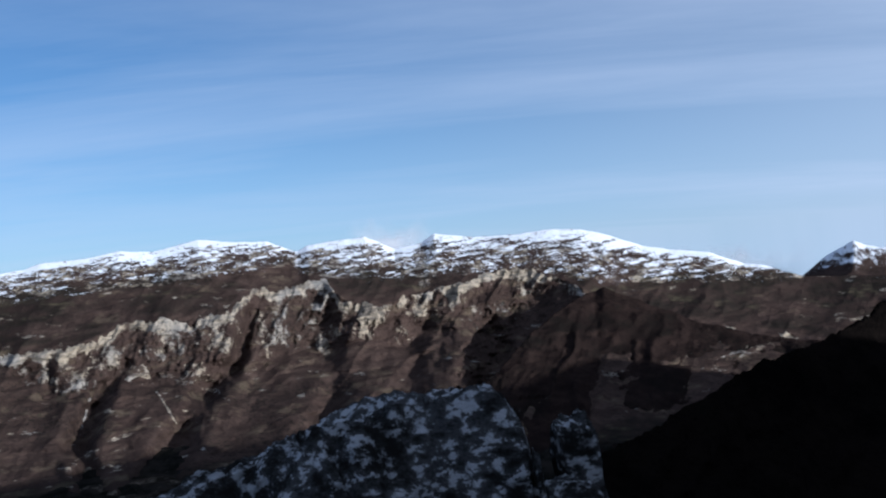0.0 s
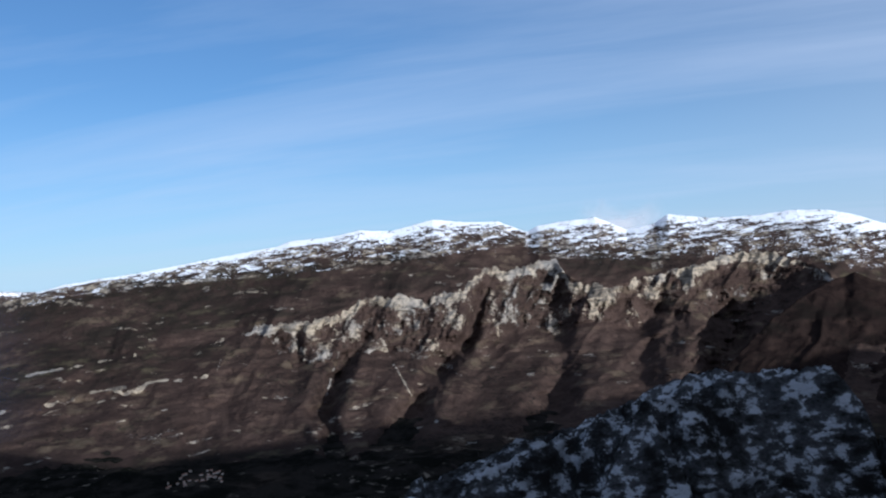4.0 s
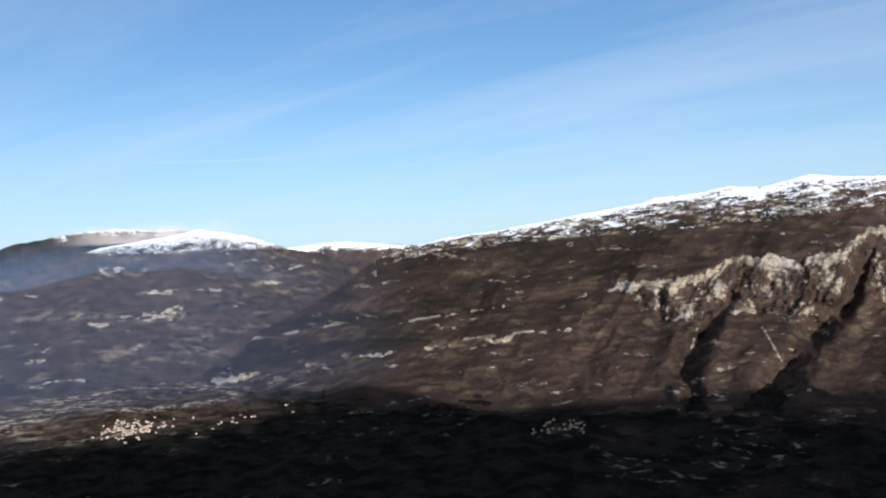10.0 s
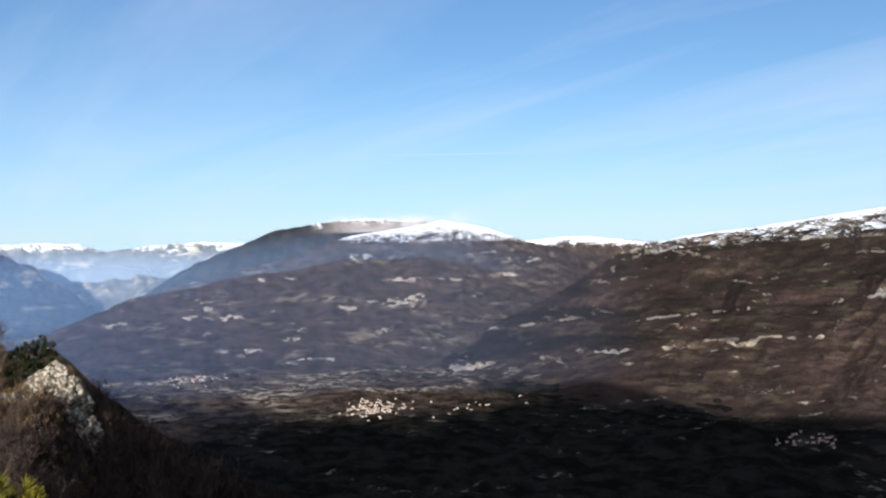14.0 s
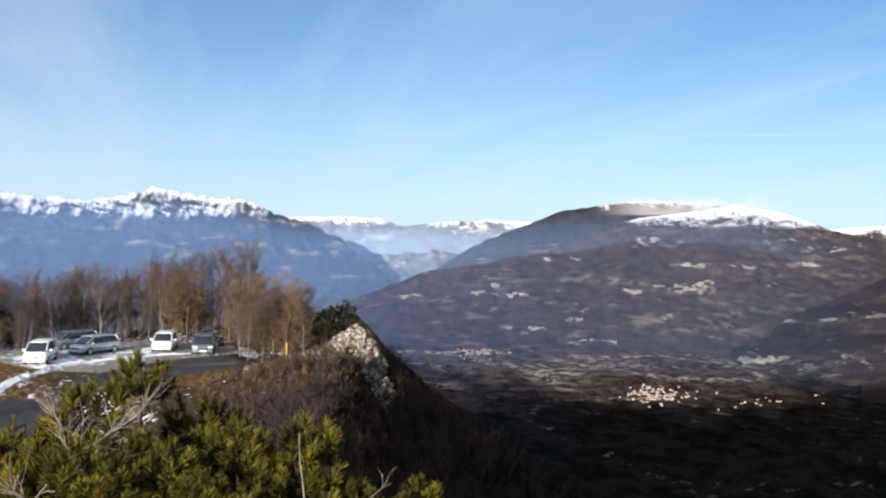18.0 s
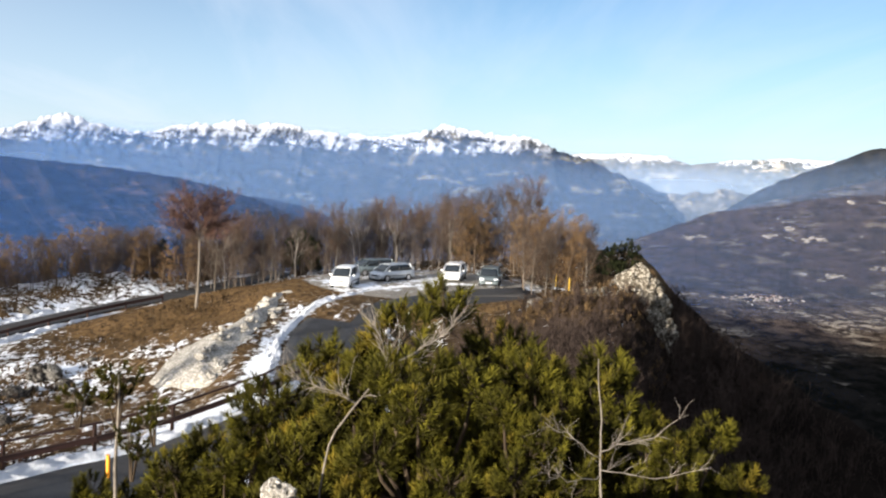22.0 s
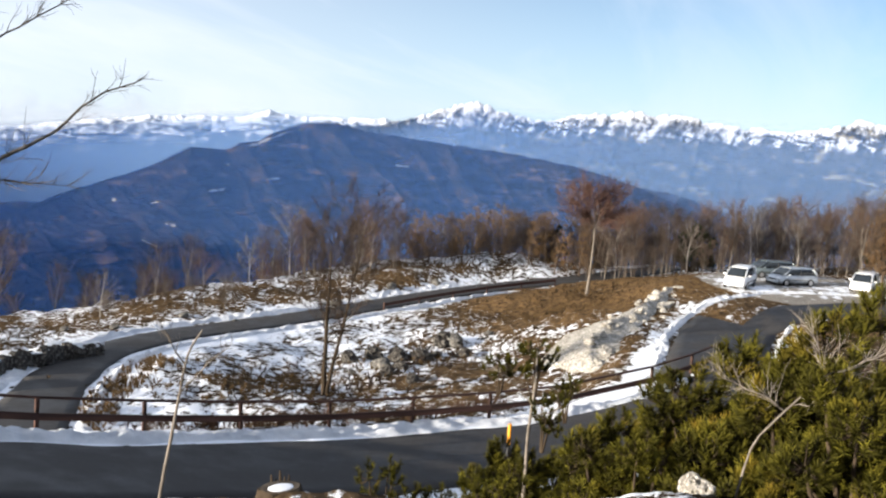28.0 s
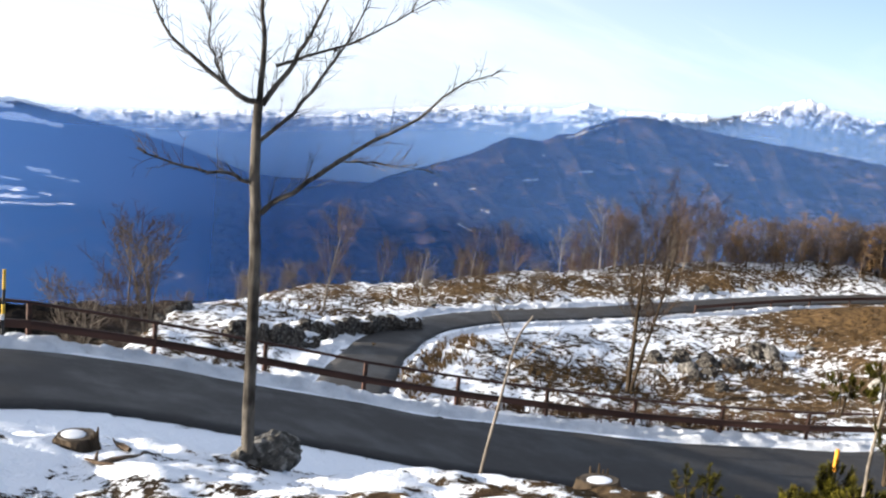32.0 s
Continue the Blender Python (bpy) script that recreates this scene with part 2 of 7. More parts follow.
def mountain_material(name, wood, wood2, conifer, rock, rock2, snow=(0.60, 0.635, 0.70), grass=(0.21, 0.18, 0.11), melt=0.60):
    k = Mat(name, 1.0, 0.0, 0.0)
    v = k.coord("Object")
    n1, n2, n3 = k.noise(0.004, 5, v), k.noise(0.02, 6, v, 0.65), k.noise(0.11, 5, v, 0.7)
    c = k.mix(k.ramp(k.math("ADD", k.math("MULTIPLY", n2, 0.6), k.math("MULTIPLY", n3, 0.4)), 0.38, 0.62), wood, wood2)
    c = k.mix(k.math("MULTIPLY", k.ramp(n3, 0.5, 0.62), k.ramp(n1, 0.42, 0.6)), c, conifer)
    c = k.mix(k.math("MULTIPLY", k.attr("conifer"), k.ramp(n2, 0.3, 0.6)), c, conifer)
    c = k.mix(k.math("MULTIPLY", k.attr("field"), k.ramp(n2, 0.45, 0.62)), c, grass)
    layers = k.noise(0.02, 6, k.coord("Object", (1.0, 1.0, 7.0)), 0.7)
    cracks = k.noise(0.05, 5, k.coord("Object", (1.0, 1.0, 0.22)), 0.7)
    rk = k.mix(k.ramp(k.math("ADD", k.math("MULTIPLY", layers, 0.5), k.math("MULTIPLY", cracks, 0.5)), 0.42, 0.58), rock, rock2)
    rk = k.mix(k.ramp(n1, 0.45, 0.6), rk, k.mix(0.55, rk, (0.20, 0.20, 0.20)))
    f = k.math("ADD", k.attr("rock"), k.math("MULTIPLY", k.math("SUBTRACT", n3, 0.5), 0.8))
    f = k.ramp(k.math("ADD", f, k.math("MULTIPLY", k.math("SUBTRACT", cracks, 0.5), 0.9)), 0.40, 0.70)
    c = k.mix(f, c, rk)
    n4 = k.noise(0.16, 5, k.coord("Object", (1, 1, 3.2)), 0.7)
    f = k.math("ADD", k.attr("snow"), k.math("MULTIPLY", k.math("SUBTRACT", n2, 0.5), 0.40))
    f = k.ramp(k.math("ADD", f, k.math("MULTIPLY", k.math("SUBTRACT", n4, 0.5), 1.15)), 0.43, melt)
    c = k.mix(f, c, snow)
    k.color(c)
    k.bump(k.math("ADD", n3, k.math("MULTIPLY", n2, 1.2)), 0.8, 6.0)
    return k.m


MAT_MAIN = mountain_material("beech_slope_and_limestone", (0.028, 0.0195, 0.0170), (0.050, 0.0350, 0.0295), (0.0125, 0.0115, 0.0100), (0.088, 0.077, 0.066), (0.27, 0.232, 0.178))
MAT_HILL = mountain_material("wooded_hill", (0.028, 0.0215, 0.0195), (0.060, 0.044, 0.0375), (0.0132, 0.01518, 0.01452), (0.15, 0.13, 0.105), (0.34, 0.295, 0.235), grass=(0.19, 0.16, 0.115))
# far woods tinted blue, with haze put into the colour
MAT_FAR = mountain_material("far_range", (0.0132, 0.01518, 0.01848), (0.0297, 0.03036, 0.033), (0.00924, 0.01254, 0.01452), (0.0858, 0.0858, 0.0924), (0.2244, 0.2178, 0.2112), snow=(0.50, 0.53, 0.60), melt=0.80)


# ---- the lie of the land close by ----
FRONT_ROAD = ((22, -21, -4.0), (10, -22, -5.4), (0, -22.6, -6.1), (-6, -22.9, -6.75), (-11, -22.9, -7.45), (-15.5, -22.0, -8.65), (-20.5, -20.3, -10.0),
              (-26, -17.6, -11.2), (-31, -13.9, -11.9), (-36, -9.0, -12.0), (-40.5, -4.6, -11.8), (-45.5, -2.0, -11.5), (-52, -1.9, -11.1), (-58, -2.3, -10.7), (-64, -1.2, -10.2), (-69, 1.6, -9.8), (-72.5, 6, -9.5), (-73, 13, -9.4))
FAR_ROAD = ((-23.5, -24.0, -13.6), (-26.5, -26.0, -13.1), (-30.1, -28.4, -12.8), (-35.3, -31.8, -13.2), (-40.2, -34.3, -13.5), (-44.4, -35.7, -13.7), (-49.9, -35.8, -13.85), (-54.2, -34.3, -13.9), (-58.6, -32.4, -13.85),
            (-63.6, -30.4, -13.75), (-69.4, -28.1, -13.5), (-75.8, -25.0, -13.1), (-81.5, -21.2, -12.7), (-86.5, -17.2, -12.4), (-94, -13.0, -12.2), (-104, -8.5, -11.9))
KNOBS = ((0, 0, -1.75), (1.5, -4, -2.4), (-3.5, -5, -3.1), (-6.5, -9, -4.4), (-9, -8, -4.9), (-6.6, -13.6, -6.0), (-5.5, -10.6, -4.55), (-5.9, -11.4, -4.6), (-7.0, -10.3, -4.85), (-4.4, -8.9, -4.1), (-2.5, -11.5, -3.9), (-8.4, -0.9, -3.15), (-5, -17.5, -6.7), (-12, -16, -8.4), (-13.2, -11, -7.8), (-14.5, -7, -7.4), (-10.2, -5, -4.6), (-10, 1, -4.0), (-18, -8, -8.8),
         (-16, 3, -7.6), (-28, -5, -11.2), (-26, 5, -9.6), (-40, 5, -10.8), (-50, 8, -9.8), (-54, 14, -7.8), (-58, 17.6, -7.2), (-78, 4, -9.3), (-75, -7, -9.9), (-84, 18, -8.6), (-98, 0, -10.4))
KNOBS2 = ((-46, -22, -14.2), (-58, -17, -13.3), (-72, -13, -11.6), (-82, -11, -10.8), (-63, -8.5, -10.4), (-50, -12, -12.8), (-70, 20, -7.6), (-40, -27, -12.9), (-48, -45, -14.6), (-36, -45, -13.4), (-62, -38, -13.2),
          (-78, -30, -11.9), (-92, -24, -10.9), (10, 5, -2.0), (14, -8, -0.5), (26, 4, 3.0), (8, -14, -3.2), (-22, -46, -12.6), (0, -45, -11))


def road_line(road, step=1.0):
    """Evenly spaced places along a road, smoothed."""
    a = np.array(road, float)
    d = np.concatenate([[0], np.cumsum(np.linalg.norm(np.diff(a[:, :2], axis=0), axis=1))])
    s = np.arange(0, d[-1], step)
    out = np.stack([np.interp(s, d, a[:, i]) for i in range(3)], 1)
    for _ in range(10):
        out[1:-1] = (out[:-2] + 2 * out[1:-1] + out[2:]) / 4
    return out


def shifted(line, table):
    """The line moved sideways (to the left of its run) by a table of places along it."""
    d = np.gradient(line[:, :2], axis=0)
    d /= np.linalg.norm(d, axis=1)[:, None]
    off = lerp_table(table, np.arange(len(line)))
    out = line.copy()
    out[:, 0] -= d[:, 1] * off
    out[:, 1] += d[:, 0] * off
    return out


FRONT_SHIFT = ((0, 0.8), (34, 0.9), (45, 1.4), (55, 1.3), (60, 1.1), (65, 0.8), (72, 0.4), (78, 0.0), (200, 0.0))
LINE_FRONT = shifted(road_line(FRONT_ROAD), tuple((a, -b) for a, b in FRONT_SHIFT))
LINE_FAR = shifted(road_line(FAR_ROAD), ((0, 0.2), (10, 0.3), (25, 0.7), (35, 0.9), (200, 0.9)))
ANCHORS = np.concatenate([LINE_FRONT[::5], LINE_FAR[::6], np.array(KNOBS, float), np.array(KNOBS2, float)])


def solve_plate(p):
    """A smooth plate through the anchors (kernel r, with a tilt)."""
    n = len(p)
    r = np.hypot(p[:, None, 0] - p[None, :, 0], p[:, None, 1] - p[None, :, 1])
    a = np.zeros((n + 3, n + 3))
    a[:n, :n] = r + np.eye(n) * -0.6
    a[:n, n], a[:n, n + 1:] = 1, p[:, :2]
    a[n, :n], a[n + 1:, :n] = 1, p[:, :2].T
    return np.linalg.solve(a, np.concatenate([p[:, 2], np.zeros(3)]))


PLATE = solve_plate(ANCHORS)
# the rim of the high ground; past it the mountain falls away
RIM = ((3, 3.0), (-4, 2.8), (-12, 3.6), (-20, 4.6), (-32, 7.6), (-44, 11), (-54, 15), (-62, 18.6), (-72, 23), (-86, 31), (-100, 26), (-108, 4), (-104, -18), (-92, -33), (-78, -42), (-62, -48), (-50, -53), (-40, -49), (-33, -46), (-30.5, -43), (-25.4, -38.5), (-21, -35), (-12, -33), (0, -36), (30, -52), (180, -420), (520, -330), (440, -40), (160, 70), (60, 40), (24, 10), (12, 4))


def rim_distance(x, y):
    """Metres outside the rim (negative inside)."""
    p = np.array(RIM, float)
    best = np.full(x.shape, 1e9)
    inside = np.zeros(x.shape, bool)
    for a, b in zip(p, np.roll(p, -1, 0)):
        ab = b - a
        t = np.clip(((x - a[0]) * ab[0] + (y - a[1]) * ab[1]) / (ab @ ab), 0, 1)
        best = np.minimum(best, np.hypot(x - a[0] - t * ab[0], y - a[1] - t * ab[1]))
        cross = (a[1] > y) != (b[1] > y)
        with np.errstate(divide="ignore", invalid="ignore"):
            xi = a[0] + (y - a[1]) / (b[1] - a[1]) * ab[0]
        inside ^= cross & (x < xi)
    return np.where(inside, -best, best)


def line_distance(line, x, y):
    """Metres from a road's middle, and the road's height there."""
    best, z = np.full(x.shape, 1e9), np.zeros(x.shape)
    close = np.hypot(x, y) < 140
    xc, yc = x[close], y[close]
    b, h = np.full(xc.shape, 1e9), np.zeros(xc.shape)
    for (ax, ay, az_), (bx, by, bz) in zip(line[:-1], line[1:]):
        t = np.clip(((xc - ax) * (bx - ax) + (yc - ay) * (by - ay)) / ((bx - ax) ** 2 + (by - ay) ** 2), 0, 1)
        d = np.hypot(xc - ax - t * (bx - ax), yc - ay - t * (by - ay))
        near = d < b
        b, h = np.where(near, d, b), np.where(near, az_ + t * (bz - az_), h)
    best[close], z[close] = b, h
    return best, z


VALLEY_Z = -300.0
EDGE_FALL = ((-10, -34), (20, -30), (40, -22), (50, -18.5), (57, -15.6), (65, -11.4), (68.4, -9.4), (70.9, -7.2), (72.7, -5.4), (74, -4.0))


def land(x, y, rough=True):
    """The height of the ground at places x, y (arrays)."""
    x, y = np.asarray(x, float), np.asarray(y, float)
    shape = x.shape
    x, y = x.ravel(), y.ravel()
    z = np.full(x.shape, VALLEY_Z)
    far = np.hypot(x, y)
    out = np.full(x.shape, 500.0)
    near = far < 700
    xn, yn = x[near], y[near]
    out_n = rim_distance(xn, yn)
    q = ANCHORS
    # the plate is followed up to the rim and carried on past it
    k = np.clip(out_n, 0, None)
    cx, cy = -45.0, -14.0
    sc = np.where(k > 0, 1 - np.clip(k / np.maximum(np.hypot(xn - cx, yn - cy), 1), 0, 0.97), 1)
    xs, ys = cx + (xn - cx) * sc, cy + (yn - cy) * sc
    xs, ys = np.minimum(xs, 30.0), np.maximum(ys, -66.0)
    r = np.hypot(xs[:, None] - q[None, :, 0], ys[:, None] - q[None, :, 1])
    h = r @ PLATE[:len(q)] + PLATE[len(q)] + PLATE[len(q) + 1] * xs + PLATE[len(q) + 2] * ys
    if rough:
        h = h + 0.35 * fbm(xn * 0.16, yn * 0.16, 4, 3) + 0.10 * fbm(xn * 0.9, yn * 0.9, 3, 8) + 0.07 * fbm(xn * 1.9, yn * 1.9, 3, 9) * smooth(30, 20, np.hypot(xn, yn))
    # unseen wooded summits added behind, to keep sun off the crag and slope below
    q_, t_ = 0.669 * xn + 0.743 * yn, 0.743 * xn - 0.669 * yn
    hill = 46.0 * smooth(-4, 8, q_) * np.exp(-((t_ - 75) / 36.0) ** 2) * np.exp(-(np.clip(q_ - 60, 0, None) / 60.0) ** 2)
    hill = hill + 150.0 * smooth(30, 170, q_) * np.exp(-((t_ - 330) / 130.0) ** 2)
    fall = np.where(out_n > 0, out_n * (0.62 + 0.10 * fbm(xn * 0.01, yn * 0.01, 3, 5)) + 2.4 * smooth(0, 4, out_n), 0)
    if rough:
        fall = fall - np.where(out_n > 3, 5.0 * fbm(xn * 0.02, yn * 0.02, 5, 11) * smooth(3, 50, out_n), 0)
    h = h - fall + hill
    for line, half in ((LINE_FAR, 2.2), (LINE_FRONT, 4.4)):
        d, rz = line_distance(line, xn, yn)
        f = 1 - smooth(half + 0.3, half + 2.6, d)
        h = h * (1 - f) + (rz - 0.05) * f
    # trodden rock where one stands
    h = np.where(np.hypot(xn, yn) < 6, np.minimum(h, -1.62 - 0.10 * np.hypot(xn, yn)), h)
    # the gravelled place where the cars stand
    lot = 1 - smooth(8.0, 11.5, np.hypot((xn + 74.5) * 0.72, (yn - 5) * 0.78))
    h = h * (1 - lot) + (-9.4 - 0.035 * np.clip(xn + 75, 0, 20)) * lot
    # the slope past the rocky edge drops away without a shoulder
    rn, an = np.hypot(xn, yn), np.degrees(np.arctan2(-xn, yn))
    cap = rn * np.tan(np.radians(lerp_table(EDGE_FALL, an))) + (0.5 * fbm(xn * 0.2, yn * 0.2, 3, 13) if rough else 0)
    h = np.where((an > -10) & (an < 73.5) & (rn > 7), np.minimum(h, cap + 6 * smooth(20, 7, rn)), h)
    z[near] = np.maximum(h, VALLEY_Z)
    # wooded humps and terraces of the valley
    a_ = np.degrees(np.arctan2(-x, y))
    amp = 9 + 16 * smooth(48, 34, a_) * smooth(-40, -20, a_)
    hump = ridged(x * 0.0024 + 0.3, y * 0.0024, 4, 25, 0.45) - 0.45 + 0.3 * fbm(x * 0.012, y * 0.012, 3, 29)
    trees = 9.0 * vnoise(x * 0.045, y * 0.045, 33) * smooth(0.35, 0.0, fbm(x * 0.004, y * 0.007, 4, 51)) + 3.0 * vnoise(x * 0.1, y * 0.1, 34)
    z = z + np.where(far > 500, (amp * hump + trees) * smooth(500, 1200, far), 0)
    return z.reshape(shape)


az = np.radians(np.concatenate([np.arange(-42, 164, 0.3), np.arange(164, 318, 2.2)]))
rad = np.concatenate([[0.05], np.geomspace(0.6, 120, 300), np.geomspace(123, 4950, 360)])
AZ, RAD = np.meshgrid(az, rad)
GX, GY = -np.sin(AZ) * RAD, np.cos(AZ) * RAD
GZ = land(GX, GY)


def land_at(x, y):
    """The ground's height at one place, between the points of the sheet."""
    r, a = math.hypot(x, y), math.atan2(-x, y)
    if a < az[0]:
        a += 2 * math.pi
    i = min(max(int(np.searchsorted(rad, r)) - 1, 0), len(rad) - 2)
    j = min(max(int(np.searchsorted(az, a)) - 1, 0), len(az) - 2)
    f, g = (r - rad[i]) / (rad[i + 1] - rad[i]), (a - az[j]) / (az[j + 1] - az[j])
    return float((GZ[i, j] * (1 - g) + GZ[i, j + 1] * g) * (1 - f) + (GZ[i + 1, j] * (1 - g) + GZ[i + 1, j + 1] * g) * f)


out_g = rim_distance(GX, GY)
d_front, _ = line_distance(LINE_FRONT, GX, GY)
d_far, _ = line_distance(LINE_FAR, GX, GY)
shade_side = smooth(0.5, -6, -(GX * 0.62 + GY * 0.78) + 2)
snow_g = 0.43 + 0.13 * fbm(GX * 0.12, GY * 0.12, 4, 31) + 0.20 * fbm(GX * 0.7, GY * 0.7, 3, 35)
snow_g += 0.10 * np.exp(-((GX + 48) ** 2 + (GY + 24) ** 2) / 260.0) + 0.48 * np.exp(-((GX + 8) ** 2 + (GY + 12) ** 2) / 70.0)
snow_g += (0.75 - 0.5 * smooth(-50, -58, GX)) * np.exp(-((np.minimum(d_front, d_far + 1.0) - 3.7) / 0.9) ** 2)
snow_g += 0.5 * np.exp(-((GX + 7.6) ** 2 + (GY + 1.7) ** 2) / 1.6)
snow_g += 0.22 * np.exp(-((GX + 34) ** 2 + (GY + 42) ** 2) / 110.0)
snow_g -= 0.75 * np.exp(-((GX + 74) ** 2 + (GY + 13) ** 2) / 80.0) + 0.6 * np.exp(-((GX + 66) ** 2 + (GY - 18) ** 2) / 200.0) + 0.4 * np.exp(-((GX + 30) ** 2 + (GY - 5) ** 2) / 90.0)
snow_g -= 0.9 * smooth(0, 6, out_g) + 0.3 * smooth(-20, 0, GY) * smooth(-90, -10, GX)
grass_g = 0.5 + 0.5 * fbm(GX * 0.25, GY * 0.25, 4, 41) + 0.9 * np.exp(-((GX + 74) ** 2 + (GY + 13) ** 2) / 100.0) + 0.5 * np.exp(-((GX + 60) ** 2 + (GY - 17) ** 2) / 120.0)
# wooded slopes, spread also over the side whose shade is painted dark
wood_shade_g = smooth(-0.5, 2.5, out_g) + 0.8 * smooth(1.0, 4.0, GY) * smooth(-62, -50, GX) * smooth(-8, -13, GX) + smooth(5, 9, 0.669 * GX + 0.743 * GY)
left_bank = smooth(128, 134, np.degrees(AZ)) * smooth(172, 165, np.degrees(AZ)) * smooth(85, 60, RAD)
snow_g += 0.85 * left_bank * smooth(0, 6, out_g)
wood_shade_g = wood_shade_g * (1 - left_bank)
lane = smooth(0.90, 0.97, ridged(GX * 0.0016, GY * 0.0022, 1, 53)) + smooth(0.93, 0.985, ridged(GX * 0.004, GY * 0.003, 1, 57)) * 0.8
field_g = (np.clip(smooth(0.05, 0.55, fbm(GX * 0.004, GY * 0.007, 4, 51)) + lane, 0, 1)) * smooth(900, 1300, RAD)


def ground_material():
    k = Mat("winter_turf_with_snow", 0.92, 0, 0.15)
    v = k.coord("Object")
    n0, n1, n2 = k.noise(0.35, 5, v), k.noise(2.2, 6, v, 0.65), k.noise(14, 5, v, 0.7)
    soil = k.mix(k.ramp(n1, 0.35, 0.65), (0.033, 0.02376, 0.01716), (0.1023, 0.07788, 0.05148))
    straw = k.mix(k.ramp(n2, 0.3, 0.7), (0.0858, 0.0495, 0.02112), (0.2046, 0.1254, 0.0561))
    c = k.mix(k.math("MULTIPLY", k.attr("grass"), k.ramp(n1, 0.32, 0.62)), soil, straw)
    stone = k.mix(k.ramp(n2, 0.35, 0.65), (0.132, 0.1254, 0.1155), (0.2772, 0.264, 0.2442))
    c = k.mix(k.math("MULTIPLY", k.ramp(n1, 0.60, 0.70), k.ramp(n0, 0.45, 0.6)), c, stone)
    # wood colour lowered further, with the slope's shade put into it
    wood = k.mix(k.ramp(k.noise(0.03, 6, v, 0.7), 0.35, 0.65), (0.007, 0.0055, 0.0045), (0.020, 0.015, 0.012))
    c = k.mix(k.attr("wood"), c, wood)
    far_n = k.noise(0.02, 5, v, 0.7)
    fld = k.mix(k.ramp(far_n, 0.38, 0.62), (0.020, 0.0150, 0.0125), (0.082, 0.060, 0.046))
    fld = k.mix(k.math("MULTIPLY", k.attr("field"), k.ramp(k.noise(0.045, 4, v, 0.6), 0.46, 0.60)), fld, (0.32, 0.265, 0.20))
    # near-black floor tone that paints in the valley's shade
    shaded_floor = k.mix(k.ramp(far_n, 0.4, 0.6), (0.005, 0.0055, 0.0048), (0.015, 0.0135, 0.012))
    shaded_floor = k.mix(k.math("MULTIPLY", k.attr("field"), k.ramp(k.noise(0.045, 4, v, 0.6), 0.58, 0.68)), shaded_floor, (0.11, 0.094, 0.076))
    fld = k.mix(k.attr("gorge_shade"), fld, shaded_floor)
    c = k.mix(k.attr("plain"), c, fld)
    f = k.math("ADD", k.attr("snow"), k.math("MULTIPLY", k.math("SUBTRACT", n1, 0.5), 1.9))
    f = k.math("ADD", f, k.math("MULTIPLY", k.math("SUBTRACT", n2, 0.5), 0.9))
    f = k.ramp(f, 0.50, 0.60)
    c = k.mix(f, c, (0.83, 0.86, 0.92))
    k.color(c)
    h = k.math("ADD", k.math("MULTIPLY", n1, 1.0), k.math("ADD", k.math("MULTIPLY", n2, 0.3), k.math("MULTIPLY", f, 0.8)))
    k.bump(k.math("ADD", h, k.math("MULTIPLY", k.math("MULTIPLY", far_n, k.attr("plain")), 100.0)), 0.9, 0.2)
    k.put(k.b.inputs["Specular IOR Level"], k.math("MULTIPLY", f, 0.12))
    return k.m


# valley floor and near slope's foot darkened: their shade put into the colour
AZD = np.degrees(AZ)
GORGE_SHADE = smooth(53, 44, AZD) * smooth(-60, -50, AZD) + smooth(112, 126, AZD) * smooth(180, 170, AZD)
GORGE_SHADE = np.clip(GORGE_SHADE + smooth(1900, 1500, RAD + 260 * fbm(GX * 0.002, GY * 0.002, 4, 58)) * smooth(90, 80, AZD) * smooth(40, 46, AZD), 0, 1) * smooth(-0.5, 0.2, 0.6 + fbm(GX * 0.003, GY * 0.003, 3, 59))
MAT_GROUND = ground_material()
ground = part("ground", mesh_grid("ground", np.stack([GX, GY, GZ], -1), {"snow": snow_g, "grass": np.clip(grass_g, 0, 1), "wood": np.clip(wood_shade_g, 0, 1), "plain": smooth(500, 900, RAD) * 1.0, "field": field_g, "gorge_shade": GORGE_SHADE}, wrap=True), MAT_GROUND)
tagged(ground, "rough mountain ground of brown turf, stones and thawing snow", "ground", kind="structure")


